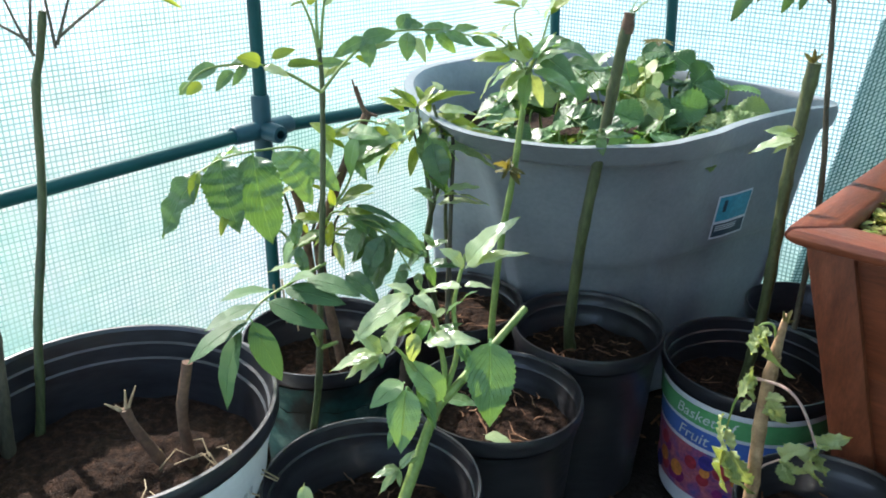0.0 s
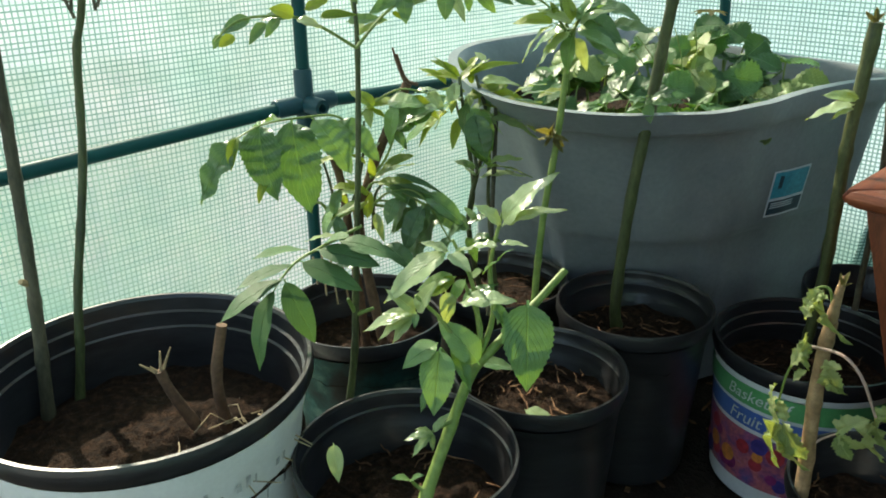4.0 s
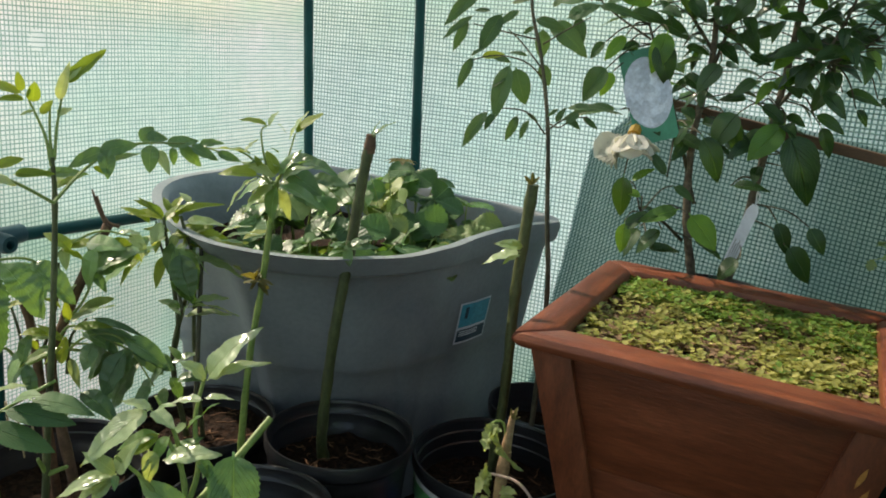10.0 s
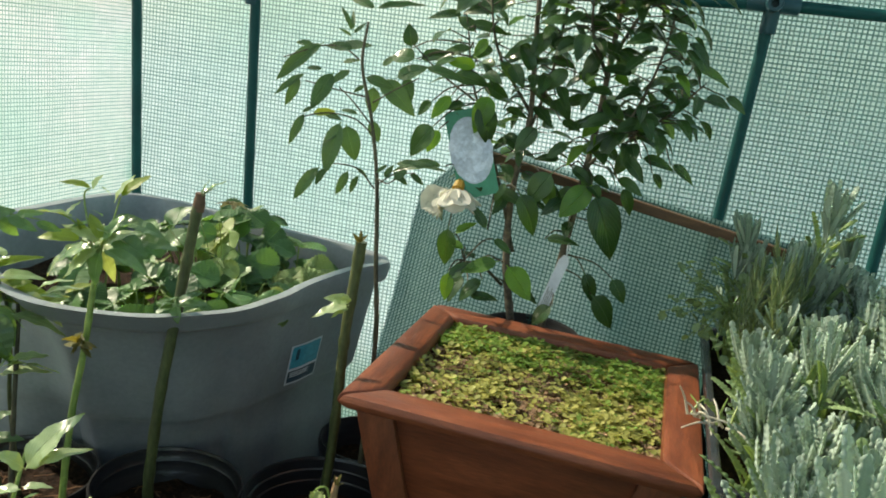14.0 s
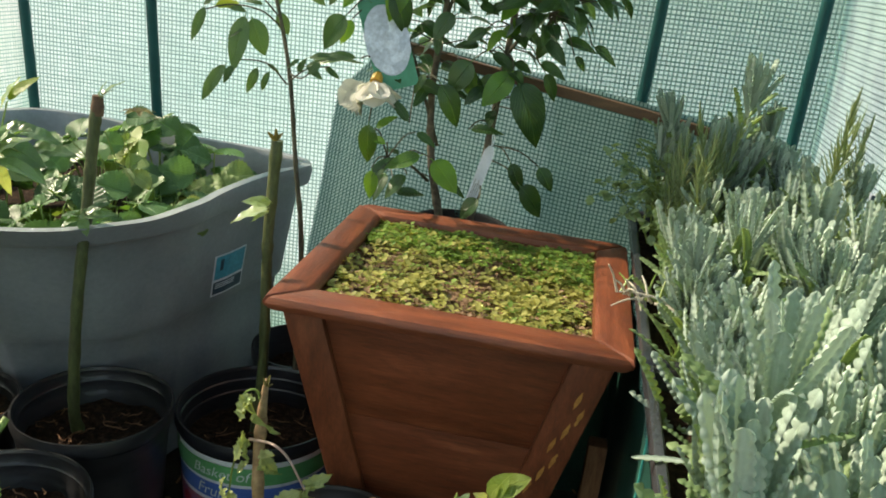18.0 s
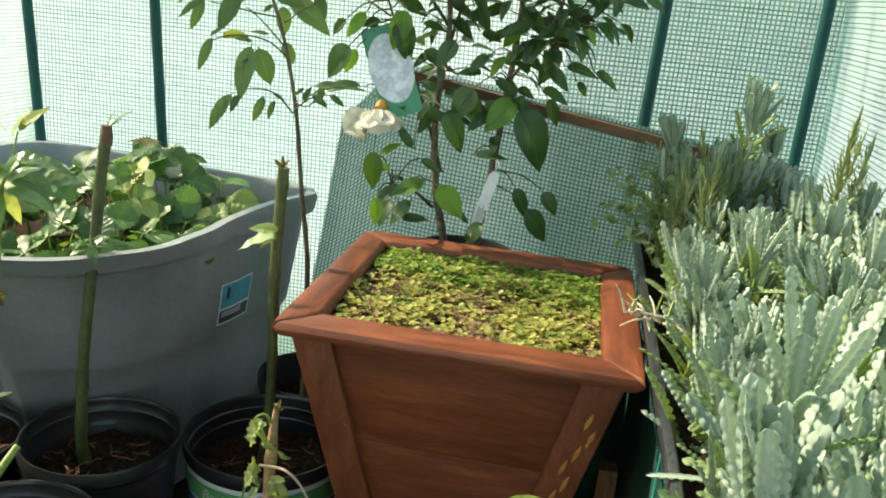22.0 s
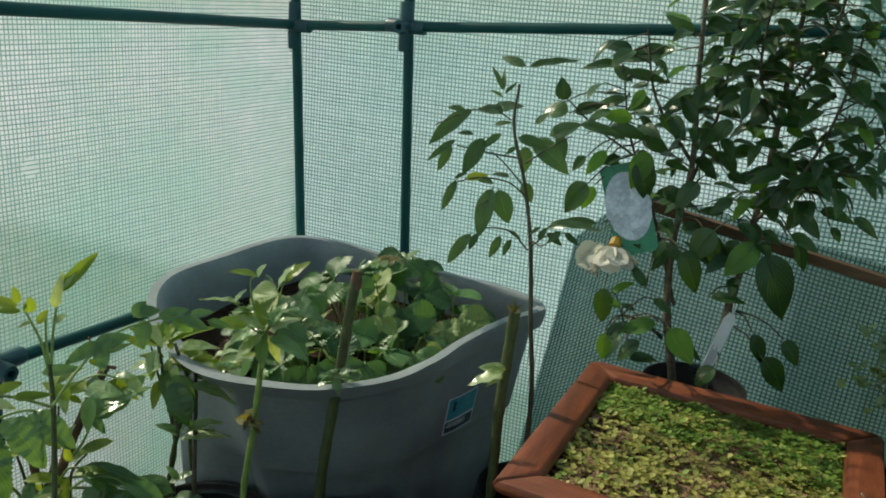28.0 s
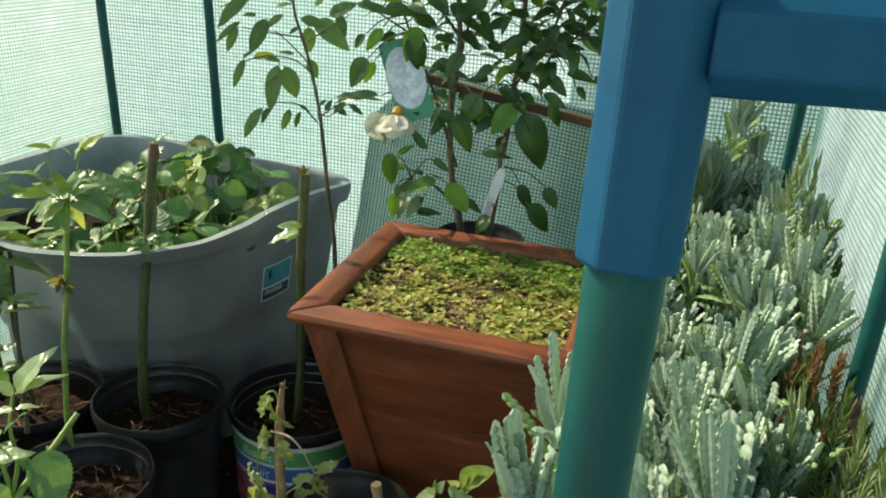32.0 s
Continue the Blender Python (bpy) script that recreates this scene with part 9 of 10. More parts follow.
camellia_leaf(camellia, CAM_L, (0.063, 1.609, 0.668), (0.108, 1.614, 0.675), 0, 0.81, facing=(0.18, -0.68, 0.71))
camellia_leaf(camellia, CAM_L, (0.224, 1.682, 0.725), (0.251, 1.672, 0.682), 0, 0.96, facing=(0.12, -0.79, 0.59))
camellia_leaf(camellia, CAM_L, (0.267, 1.690, 0.722), (0.295, 1.677, 0.691), 0, 1.19, facing=(-0.01, -0.75, 0.66))
camellia_leaf(camellia, CAM_L, (0.242, 1.679, 0.692), (0.291, 1.683, 0.649), 0, 1.15, facing=(0.01, -0.75, 0.66))
camellia_leaf(camellia, CAM_L, (0.187, 1.663, 0.665), (0.157, 1.652, 0.633), 0, 1.19, facing=(0.06, -0.62, 0.79))
camellia_leaf(camellia, CAM_L, (0.082, 1.632, 0.759), (0.116, 1.628, 0.747), 0, 0.81, facing=(0.08, -0.78, 0.62))
camellia_leaf(camellia, CAM_BACKLIT_L, (0.043, 1.620, 0.737), (0.013, 1.622, 0.749), 0, 0.81, facing=(0.23, -0.78, 0.58))
camellia_leaf(camellia, CAM_L, (0.114, 1.675, 0.936), (0.093, 1.650, 0.896), 0, 1.15, facing=(0.03, -0.87, 0.49))
camellia_leaf(camellia, CAM_L, (0.165, 1.681, 0.917), (0.140, 1.658, 0.898), 0, 0.96, facing=(0.14, -0.87, 0.47))
camellia_leaf(camellia, CAM_L, (0.234, 1.701, 0.951), (0.216, 1.674, 0.907), 0, 0.96, facing=(-0.05, -0.77, 0.63))
camellia_leaf(camellia, CAM_L, (0.249, 1.695, 0.910), (0.289, 1.689, 0.881), 0, 0.96, facing=(0.03, -0.84, 0.54))
camellia_leaf(camellia, CAM_L, (0.203, 1.683, 0.992), (0.244, 1.674, 0.955), 0, 0.96, facing=(-0.02, -0.86, 0.50))
camellia_leaf(camellia, CAM_L, (0.146, 1.680, 1.028), (0.118, 1.665, 0.990), 0, 1.06, facing=(0.21, -0.80, 0.56))
camellia_leaf(camellia, CAM_L, (0.192, 1.695, 1.059), (0.165, 1.674, 1.022), 0, 1.06, facing=(-0.06, -0.78, 0.63))
camellia_leaf(camellia, CAM_L, (0.112, 1.684, 1.075), (0.086, 1.660, 1.037), 0, 1.06, facing=(0.14, -0.76, 0.64))
camellia_leaf(camellia, CAM_L, (0.159, 1.699, 1.106), (0.205, 1.703, 1.086), 0, 0.96, facing=(0.01, -0.93, 0.37))
camellia_leaf(camellia, CAM_L, (0.232, 1.716, 1.073), (0.213, 1.704, 1.027), 0, 0.96, facing=(-0.06, -0.90, 0.44))
camellia_leaf(camellia, CAM_L, (0.231, 1.715, 1.020), (0.265, 1.723, 0.998), 0, 0.96, facing=(0.05, -0.78, 0.62))
camellia_leaf(camellia, CAM_L, (0.136, 1.669, 0.984), (0.166, 1.673, 0.953), 0, 1.06, facing=(0.16, -0.81, 0.57))
camellia_leaf(camellia, CAM_L, (0.097, 1.668, 1.013), (0.075, 1.663, 1.053), 0, 0.96, facing=(0.14, -0.78, 0.62))
camellia_leaf(camellia, CAM_L, (0.263, 1.702, 0.929), (0.240, 1.689, 0.882), 0, 0.96, facing=(0.13, -0.88, 0.47))
camellia_leaf(camellia, CAM_L, (0.191, 1.673, 0.956), (0.227, 1.685, 0.973), 0, 0.96, facing=(-0.05, -0.83, 0.55))
camellia_leaf(camellia, CAM_L, (0.175, 1.676, 0.883), (0.213, 1.673, 0.867), 0, 0.96, facing=(0.02, -0.78, 0.63))
camellia_leaf(camellia, CAM_L, (0.245, 1.698, 0.877), (0.291, 1.697, 0.862), 0, 0.81, facing=(-0.02, -0.82, 0.57))
camellia_leaf(camellia, CAM_L, (0.042, 1.670, 1.023), (0.075, 1.676, 0.997), 0, 0.96, facing=(0.23, -0.75, 0.62))
camellia_leaf(camellia, CAM_L, (0.113, 1.695, 1.126), (0.093, 1.675, 1.098), 0, 0.96, facing=(0.27, -0.80, 0.54))
camellia_leaf(camellia, CAM_L, (0.180, 1.709, 1.134), (0.216, 1.715, 1.122), 0, 0.96, facing=(0.10, -0.85, 0.52))
camellia_leaf(camellia, CAM_BACKLIT_L, (0.017, 1.682, 1.055), (0.001, 1.671, 1.022), 0, 0.96, facing=(0.07, -0.90, 0.42))
stalk(camellia, [(0.246, 1.711, 0.925), (0.288, 1.718, 0.993), (0.325, 1.723, 1.058)], 0.002, 0.001, STEM_DARK, "branch")
stalk(camellia, [(0.012, 1.675, 0.958), (-0.044, 1.666, 0.990), (-0.092, 1.659, 1.028)], 0.0018, 0.001, STEM_DARK, "branch")

# white hanging bud and a faded one
bud = thing("camellia_bud", "white half-open camellia bud with yellow base", "flower bud", at=(-0.02, 1.67, 0.79))
BUD_L = family("bud_petal", PETAL, 2, width=0.85, n=12, fold=0.5, droop=-0.30, tip=0.6)
for i in range(11):
    a, q = i * 2.4, 0.008 + 0.0013 * i
    add_leaf(bud, BUD_L, (0.014 + 0.3 * q * math.cos(a), 1.640 + 0.3 * q * math.sin(a), 0.826), (0.020 + q * math.cos(a), 1.636 + q * math.sin(a), 0.783 + 0.0012 * i), 0, 1.1, "petal", (math.cos(a), math.sin(a), 0.2))
part("bud_base", Shape().tube([(0.014, 1.640, 0.822), (0.014, 1.655, 0.834), (0.012, 1.67, 0.842)], [0.010, 0.008, 0.003], 8), leaf_material("bud_base", (0.4, 0.26, 0.05), (0.5, 0.36, 0.08), veins=False), bud, "yellow-brown bud base")
faded = thing("faded_flower", "pale withered camellia petals hanging down", "flower", at=(-0.07, 1.67, 0.79))
FADED_L = family("faded_petal", PETAL_BROWN, 2, width=0.75, n=10, fold=0.5, droop=0.25, wave=0.04)
for i in range(6):
    add_leaf(faded, FADED_L, (-0.014 + 0.002 * i, 1.655, 0.820), (-0.040 + 0.006 * i, 1.640, 0.782 - 0.003 * min(i, 4)), 12 * i, 1.0, "petal", (-0.2, -1, 0.3))

# picture tag: a flat card with a pale round bloom printed on green
tag = thing("plant_picture_tag", "green plant tag with a printed pale double bloom", "plant tag", at=(0.0, 1.66, 0.85))
tag_m = Matrix.Translation((0.024, 1.655, 0.880)) @ pose(0, 0, 0, 82, 0, 8) @ pose(0, 0, 0, 0, 0, 20)


def flat(name, outline, depth, mat, parent, m, label="", thick=0.0012):
    n = len(outline)
    s = Shape()
    s.v = [m @ Vector((x, y, depth)) for x, y in outline] + [m @ Vector((x, y, depth - thick)) for x, y in outline]
    s.f = [tuple(range(n)), tuple(range(2 * n - 1, n - 1, -1))] + [(i, i + n, (i + 1) % n + n, (i + 1) % n) for i in range(n)]
    return part(name, s, mat, parent, label, smooth=False)


def oval(cx, cy, a, b, n=28, turn=0.0):
    return [(cx + a * math.cos(t) * math.cos(turn) - b * math.sin(t) * math.sin(turn), cy + a * math.cos(t) * math.sin(turn) + b * math.sin(t) * math.cos(turn)) for t in (2 * math.pi * i / n for i in range(n))]


flat("card", [(-0.026, -0.068), (0.026, -0.068), (0.031, -0.062), (0.031, 0.062), (0.026, 0.068), (-0.026, 0.068), (-0.031, 0.062), (-0.031, -0.062)], 0.0, GREEN_CARD, tag, tag_m, "green card")
PRINT_PETAL = [surface("printed_petal", [(0.3, (0.50 + d, 0.57 + d, 0.66 + d)), (0.7, (0.60 + d, 0.66 + d, 0.74 + d))], 60, 0.4) for d in (-0.08, 0.0, 0.08)]
flat("printed_bloom", oval(0.0, 0.004, 0.033, 0.052), 0.0006, PRINT_PETAL[0], tag, tag_m, "pale printed bloom", 0.0005)
lay = 0.0009
for ring, (q, n, sz) in enumerate(((0.036, 11, 0.0135), (0.026, 9, 0.012), (0.016, 7, 0.010), (0.007, 4, 0.008))):
    for i in range(n):
        a = 2 * math.pi * (i + 0.5 * ring) / n
        flat("printed_petal", oval(0.68 * q * math.cos(a), 0.004 + 1.1 * q * math.sin(a), sz, sz * 0.72, 14, a + 1.57), lay, PRINT_PETAL[(i + ring) % 3], tag, tag_m, "", 0.0002)
        lay += 0.00003

# white hanging label with unreadable print
label_ob = thing("hanging_label", "white plastic strip label hanging on the camellia", "plant label", at=(0.18, 1.67, 0.69))
lm = Matrix.Translation((0.180, 1.690, 0.692)) @ pose(0, 0, 0, 84, 0, 4) @ pose(0, 0, 0, 0, 0, -14)
flat("strip", [(-0.008, -0.052), (0.008, -0.052), (0.0085, 0.040), (0.004, 0.050), (-0.004, 0.050), (-0.0085, 0.040)], 0, WHITE_CARD, label_ob, lm, "white strip")
for i in range(4):
    flat("print_bar", [(-0.004 + 0.003 * i - 0.0012, -0.040), (-0.004 + 0.003 * i, -0.040), (-0.004 + 0.003 * i, -0.006 - 0.006 * (i % 2)), (-0.004 + 0.003 * i - 0.0012, -0.006 - 0.006 * (i % 2))], 0.0005, PRINT_GREY, label_ob, lm, "grey print bar", 0.0003)
stalk(label_ob, [(0.192, 1.690, 0.740), (0.195, 1.70, 0.752), (0.190, 1.71, 0.757), (0.192, 1.692, 0.742)], 0.001, 0.001, WHITE_CARD, "loop", "white plastic loop")

# brown batten leaning behind the camellia
batten = thing("wooden_batten", "reddish brown wooden batten leaning behind the camellia", "batten", at=(0.2, 1.76, 0.87))
part("stick", Shape().tube([(-0.02, 1.775, 0.872), (0.20, 1.77, 0.840), (0.45, 1.765, 0.806), (0.62, 1.76, 0.780)], 0.0115, 4), CANE, batten, bevel=0.0015, smooth=False)

# ---- herb rack, trays and lavender ----
rack = thing("herb_rack", "green tube plant rack with bright blue corner joints", "plant rack", at=(0.456, 0.525, FZ))
PXR, PYR, TOPZ = 0.4565, 0.522, 1.114
part("post", Shape().tube([(PXR, PYR, FZ), (PXR, PYR, 1.075)], 0.0095, 18), TUBE, rack, "dark green steel post")
corner = Shape()
hw = 0.0116
oct_ = [(hw, -0.006), (hw, 0.006), (0.006, hw), (-0.006, hw), (-hw, 0.006), (-hw, -0.006), (-0.006, -hw), (0.006, -hw)]
corner.v = [(PXR + x, PYR + y, z) for z in (1.063, TOPZ + 0.016) for x, y in oct_]
corner.f = [tuple(range(7, -1, -1)), tuple(range(8, 16))] + [(i, (i + 1) % 8, 8 + (i + 1) % 8, 8 + i) for i in range(8)]
part("corner_joint", corner, BLUE, rack, "blue plastic corner joint", smooth=False, bevel=0.0012)
arm = Shape()
arm.v = [(x, PYR + a + 0.16 * (x - PXR), TOPZ + b) for x in (PXR + 0.010, PXR + 0.105) for a, b in oct_]
arm.f = [tuple(range(7, -1, -1)), tuple(range(8, 16))] + [(i, (i + 1) % 8, 8 + (i + 1) % 8, 8 + i) for i in range(8)]
part("corner_arm", arm, BLUE, rack, "blue plastic arm of the corner joint", smooth=False, bevel=0.0012)
part("cross_tube", Shape().tube([(PXR + 0.10, PYR + 0.016, TOPZ), (0.672, PYR + 0.035, TOPZ)], 0.0095, 14), TUBE, rack)
part("post", Shape().tube([(0.668, PYR + 0.035, FZ), (0.668, PYR + 0.035, TOPZ + 0.01)], 0.0095, 12), TUBE, rack)
for yy in (1.20, 1.80):
    for xx in (0.452, 0.664):
        part("post", Shape().tube([(xx, yy, FZ), (xx, yy, 0.60)], 0.0095, 12), TUBE, rack)
for xx in (0.452, 0.664):
    part("shelf_rail", Shape().tube([(xx, PYR, 0.560), (xx, 1.82, 0.560)], 0.0095, 12), TUBE, rack)
for i in range(9):
    yy = 0.62 + i * 0.145
    part("shelf_wire", Shape().tube([(0.452, yy, 0.571), (0.664, yy, 0.571)], 0.0022, 6), TUBE, rack)
part("teal_cord", Shape().tube(spline([(0.436, 1.18, 0.62), (0.438, 1.19, 0.5), (0.442, 1.17, 0.38), (0.446, 1.2, FZ)], 6), 0.0013, 5), surface("teal_cord", [(0.3, (0.02, 0.3, 0.26)), (0.7, (0.04, 0.4, 0.34))], 40, 0.5), rack, "thin teal cord")


def tray(y0, y1):
    t = thing("plant_tray", "smoky glossy plastic tray edge with soil under lavender", "plant tray", "trays on the herb rack", ((0.43 + 0.66) / 2, (y0 + y1) / 2, 0.574))
    x0, x1, zb, zt = 0.428, 0.668, 0.575, 0.643
    s = Shape()
    prof = [(0.012, zb), (0.004, zt - 0.004), (-0.004, zt - 0.003), (-0.006, zt - 0.010), (-0.004, zt), (0.004, zt + 0.002), (0.007, zt - 0.003), (0.016, zb + 0.003)]
    for d, z in prof:
        s.v += [(x0 + d, y0 + d, z), (x1 - d, y0 + d, z), (x1 - d, y1 - d, z), (x0 + d, y1 - d, z)]
    s.f = [(j * 4 + k, j * 4 + (k + 1) % 4, (j + 1) * 4 + (k + 1) % 4, (j + 1) * 4 + k) for j in range(len(prof) - 1) for k in range(4)]
    s.f.append((3, 2, 1, 0))
    part("shell", s, CLEAR_TRAY, t, bevel=0.0008)
    b = Shape()
    nx_, ny_ = 8, 16
    for j in range(ny_ + 1):
        for i in range(nx_ + 1):
            x, y = x0 + 0.009 + (x1 - x0 - 0.018) * i / nx_, y0 + 0.009 + (y1 - y0 - 0.018) * j / ny_
            b.v.append((x, y, 0.622 + 0.01 * noise.noise((x * 30, y * 30, 5))))
    b.f = [(j * (nx_ + 1) + i, j * (nx_ + 1) + i + 1, (j + 1) * (nx_ + 1) + i + 1, (j + 1) * (nx_ + 1) + i) for j in range(ny_) for i in range(nx_)]
    part("soil", b, SOIL, t, "dark soil with dry stalks")


tray(0.66, 1.22)
tray(1.235, 1.81)


def knobbed_blade(s, base, d, side, length, width, curl, n=16):
    """One lavender leaf: a narrow blade with its rolled margins cut into round beads and a groove down the middle."""
    nrm = d.cross(side).normalized()
    k = len(s.v)
    for i in range(n + 1):
        t = i / n
        p = base + d * (length * t) + nrm * (curl * length * t * t)
        w = 0.5 * width * (0.42 + 0.58 * math.sin(math.pi * (0.10 + 0.72 * t)))
        if i >= n - 1:
            w *= 0.75 if i < n else 0.3
        knob = (0.0, 0.8, 1.0, 0.8)[i % 4] if n > 20 else float(i % 2)
        e = w * (0.78 + 0.26 * knob)
        up = w * (0.06 + 0.42 * knob)
        s.v += [tuple(p - side * e - nrm * 0.14 * w), tuple(p - side * 0.66 * e + nrm * up), tuple(p - side * 0.22 * w + nrm * 0.02 * w), tuple(p + side * 0.22 * w + nrm * 0.02 * w), tuple(p + side * 0.66 * e + nrm * up), tuple(p + side * e - nrm * 0.14 * w)]
    for i in range(n):
        a = k + i * 6
        for c in range(5):
            s.f.append((a + c, a + c + 1, a + 7 + c, a + 6 + c))


def soft_mesh(s, name, mat):
    me = s.mesh(name, mat, smooth=False)
    me.polygons.foreach_set("use_smooth", [True] * len(me.polygons))
    return me


def shoot_mesh(name, mat, seed, leaves, length, height, width, open_, curl=0.12, n=16, close=86.0):
    """An upright shoot: leaves in crossed pairs, the outer ones leaning out and curving up, the inner ones closed to a tuft."""
    rr = random.Random(seed)
    s = Shape()
    lean = Vector((rr.uniform(-0.12, 0.12), rr.uniform(-0.12, 0.12), 1))
    for i in range(leaves):
        t = i / leaves
        a = i * 2.39996 + rr.uniform(-0.3, 0.3)
        p = lean * (height * t)
        el = radians(open_ + (close - open_) * t ** 0.8 + rr.uniform(-6, 6))
        d = Vector((math.cos(a) * math.cos(el), math.sin(a) * math.cos(el), math.sin(el))).normalized()
        side = Vector((-math.sin(a), math.cos(a), 0))
        knobbed_blade(s, p, d, side, length * rr.uniform(0.72, 1.12) * (1.0 - 0.22 * t), width * rr.uniform(0.85, 1.15), curl * (1 - 0.8 * t) * rr.uniform(0.3, 1.5), n)
    return soft_mesh(s, name, mat)


def blade_mesh(name, mat, width, curl, n):
    """One beaded lavender leaf, one unit long, standing on the origin."""
    s = Shape()
    knobbed_blade(s, Vector((0, 0, 0)), Vector((0, 0, 1)), Vector((1, 0, 0)), 1.0, width, curl, n)
    return soft_mesh(s, name, mat)


TUFT_BLADES = [blade_mesh("lavender_leaf", LAVENDER, 0.128 + 0.012 * k, (-0.10, -0.03, 0.04, 0.11, 0.19)[k], 40) for k in range(5)]
LOW_BLADES = [blade_mesh("lavender_leaf", (LAV_GREEN, LAV_GREEN, LAVENDER)[k % 3], 0.175, (-0.36, -0.24, -0.12, -0.05)[k % 4], 44) for k in range(8)]


def set_blade(plant, m, mesh, base, a, el, length):
    """Sets a leaf on a stem: turned to a, raised to el, its beaded side to the stem's axis."""
    d = Vector((math.cos(a) * math.cos(el), math.sin(a) * math.cos(el), math.sin(el)))
    side = Vector((-math.sin(a), math.cos(a), 0))
    b = Matrix((side * length, d.cross(side) * length, d * length)).transposed().to_4x4()
    b.translation = base
    ob = new("leaf", mesh)
    ob.parent = plant
    ob.matrix_parent_inverse = Matrix.Translation(-Vector(plant.location))
    ob.matrix_basis = m @ b


def lavender_top(plant, m, rr):
    """Upright beaded leaves that spread like a vase round a closed heart, and broad toothed pairs below them."""
    count, wide = rr.randint(12, 17), rr.choice((18, 20, 23, 27, 36))
    for i in range(count):
        t = i / (count - 1)
        a = i * 2.39996 + rr.uniform(-0.35, 0.35)
        el = radians(90 - wide * (1 - t) ** 0.8 - rr.uniform(0, 7))
        mesh = TUFT_BLADES[min(4, int((1 - t) * 2 + rr.random() * 3))]
        set_blade(plant, m, mesh, Vector((0.003 * math.cos(a), 0.003 * math.sin(a), 0.022 * t)), a, el, 0.068 * rr.uniform(0.78, 1.1) * (1 - 0.28 * t))
    pairs = rr.choice((2, 3, 3, 4))
    for i in range(pairs):
        t = (i + 0.5) / pairs
        for h in (0, 1):
            a = i * 1.57 + math.pi * h + rr.uniform(-0.3, 0.3)
            set_blade(plant, m, rr.choice(LOW_BLADES), Vector((0, 0, -0.055 * t)), a, radians(rr.uniform(38, 62) + 12 * (1 - t)), 0.064 * rr.uniform(0.7, 1.1))


ROSE_SHOOTS = [shoot_mesh("narrow_leaf_shoot", ROSEMARY, 400 + i, 44, 0.034, 0.11, 0.0030, 22, 0.15, 4) for i in range(4)]
SPRIG_SHOOTS = [shoot_mesh("sprig", ROSEMARY, 450 + i, 26, 0.040, 0.10, 0.0032, 18, 0.22, 5) for i in range(3)]
RED_HERB = leaf_material("reddish_herb_leaf", (0.13, 0.07, 0.045), (0.30, 0.19, 0.12), 0.6, 0.3, veins=False)
RED_SHOOTS = [shoot_mesh("reddish_fine_shoot", RED_HERB, 520 + i, 36, 0.013, 0.05, 0.0030, 30, 0.0, 3) for i in range(3)]
DARK_HERB = leaf_material("dark_herb_leaf", (0.05, 0.10, 0.035), (0.13, 0.20, 0.07), 0.5, 0.25, veins=False)
DARK_SHOOTS = [shoot_mesh("dark_fine_shoot", DARK_HERB, 540 + i, 34, 0.024, 0.06, 0.0036, 25, 0.0, 4) for i in range(3)]


def herb(name, label, category, cx, cy, z0, shoots, height, spread, seed, sets, scale=1.0, group="", lean=(0, 0), left=0.445):
    """sets: (share, shoot meshes) pairs, none for toothed lavender. No shoot leans out past the tray's edge."""
    rr = random.Random(seed)
    plant = thing(name, label, category, group, (cx, cy, z0))
    for i in range(shoots):
        a, q = rr.uniform(0, 6.28), spread * math.sqrt(rr.random())
        hh = height * rr.uniform(0.35, 1.0) * (1.15 - 0.5 * q / spread)
        root = Vector((cx + 0.25 * q * math.cos(a), cy + 0.25 * q * math.sin(a), z0))
        top = Vector((max(left, cx + q * math.cos(a) + lean[0] * hh), cy + q * math.sin(a) + lean[1] * hh, z0 + hh))
        mid = root.lerp(top, 0.5) + Vector((0.008 * math.cos(a), 0.012 * math.sin(a), 0))
        stalk(plant, [root, mid, top], 0.0019, 0.0014, PETIOLE, "stem", steps=3, n=5)
        s = scale * rr.uniform(0.78, 1.18)
        tilt = 20 * q / spread
        m = Matrix.Translation(top - Vector((0, 0, 0.01))) @ pose(0, 0, 0, -tilt * math.sin(a) + rr.uniform(-9, 9), tilt * math.cos(a) + rr.uniform(-9, 9), rr.uniform(0, 360)) @ Matrix.Diagonal((s, s, s, 1))
        if not sets:
            lavender_top(plant, m, rr)
            continue
        u = rr.random()
        meshes = sets[-1][1]
        for share, group_meshes in sets:
            if u < share:
                meshes = group_meshes
                break
            u -= share
        ob = new("shoot", rr.choice(meshes))
        ob.parent = plant
        ob.matrix_parent_inverse = Matrix.Translation(-Vector(plant.location))
        ob.matrix_basis = m
        tagged(ob, kind="stuff")
    return plant


LAV = "toothed grey-green lavender plant in a plastic tray"
rr = random.Random(64)
spot = 0
for row, y in enumerate((0.80, 0.875, 0.95, 1.02, 1.09, 1.165, 1.25, 1.325, 1.40, 1.475, 1.55)):
    for col, x in enumerate((0.478, 0.535, 0.592, 0.640)):
        if (col == 3 and y < 1.1) or (col == 2 and y < 0.9) or (row * 2 + col) % 7 == 6:
            continue
        hh = (0.110, 0.150, 0.165, 0.160)[col] * rr.uniform(0.75, 1.2)
        herb("lavender_plant", LAV, "lavender", x + rr.uniform(-0.012, 0.012), y + rr.uniform(-0.015, 0.015), 0.622, 4, hh, 0.042, 600 + spot, (), 1.08, "lavender plants on the rack", (-0.06, -0.08), 0.472)
        spot += 1
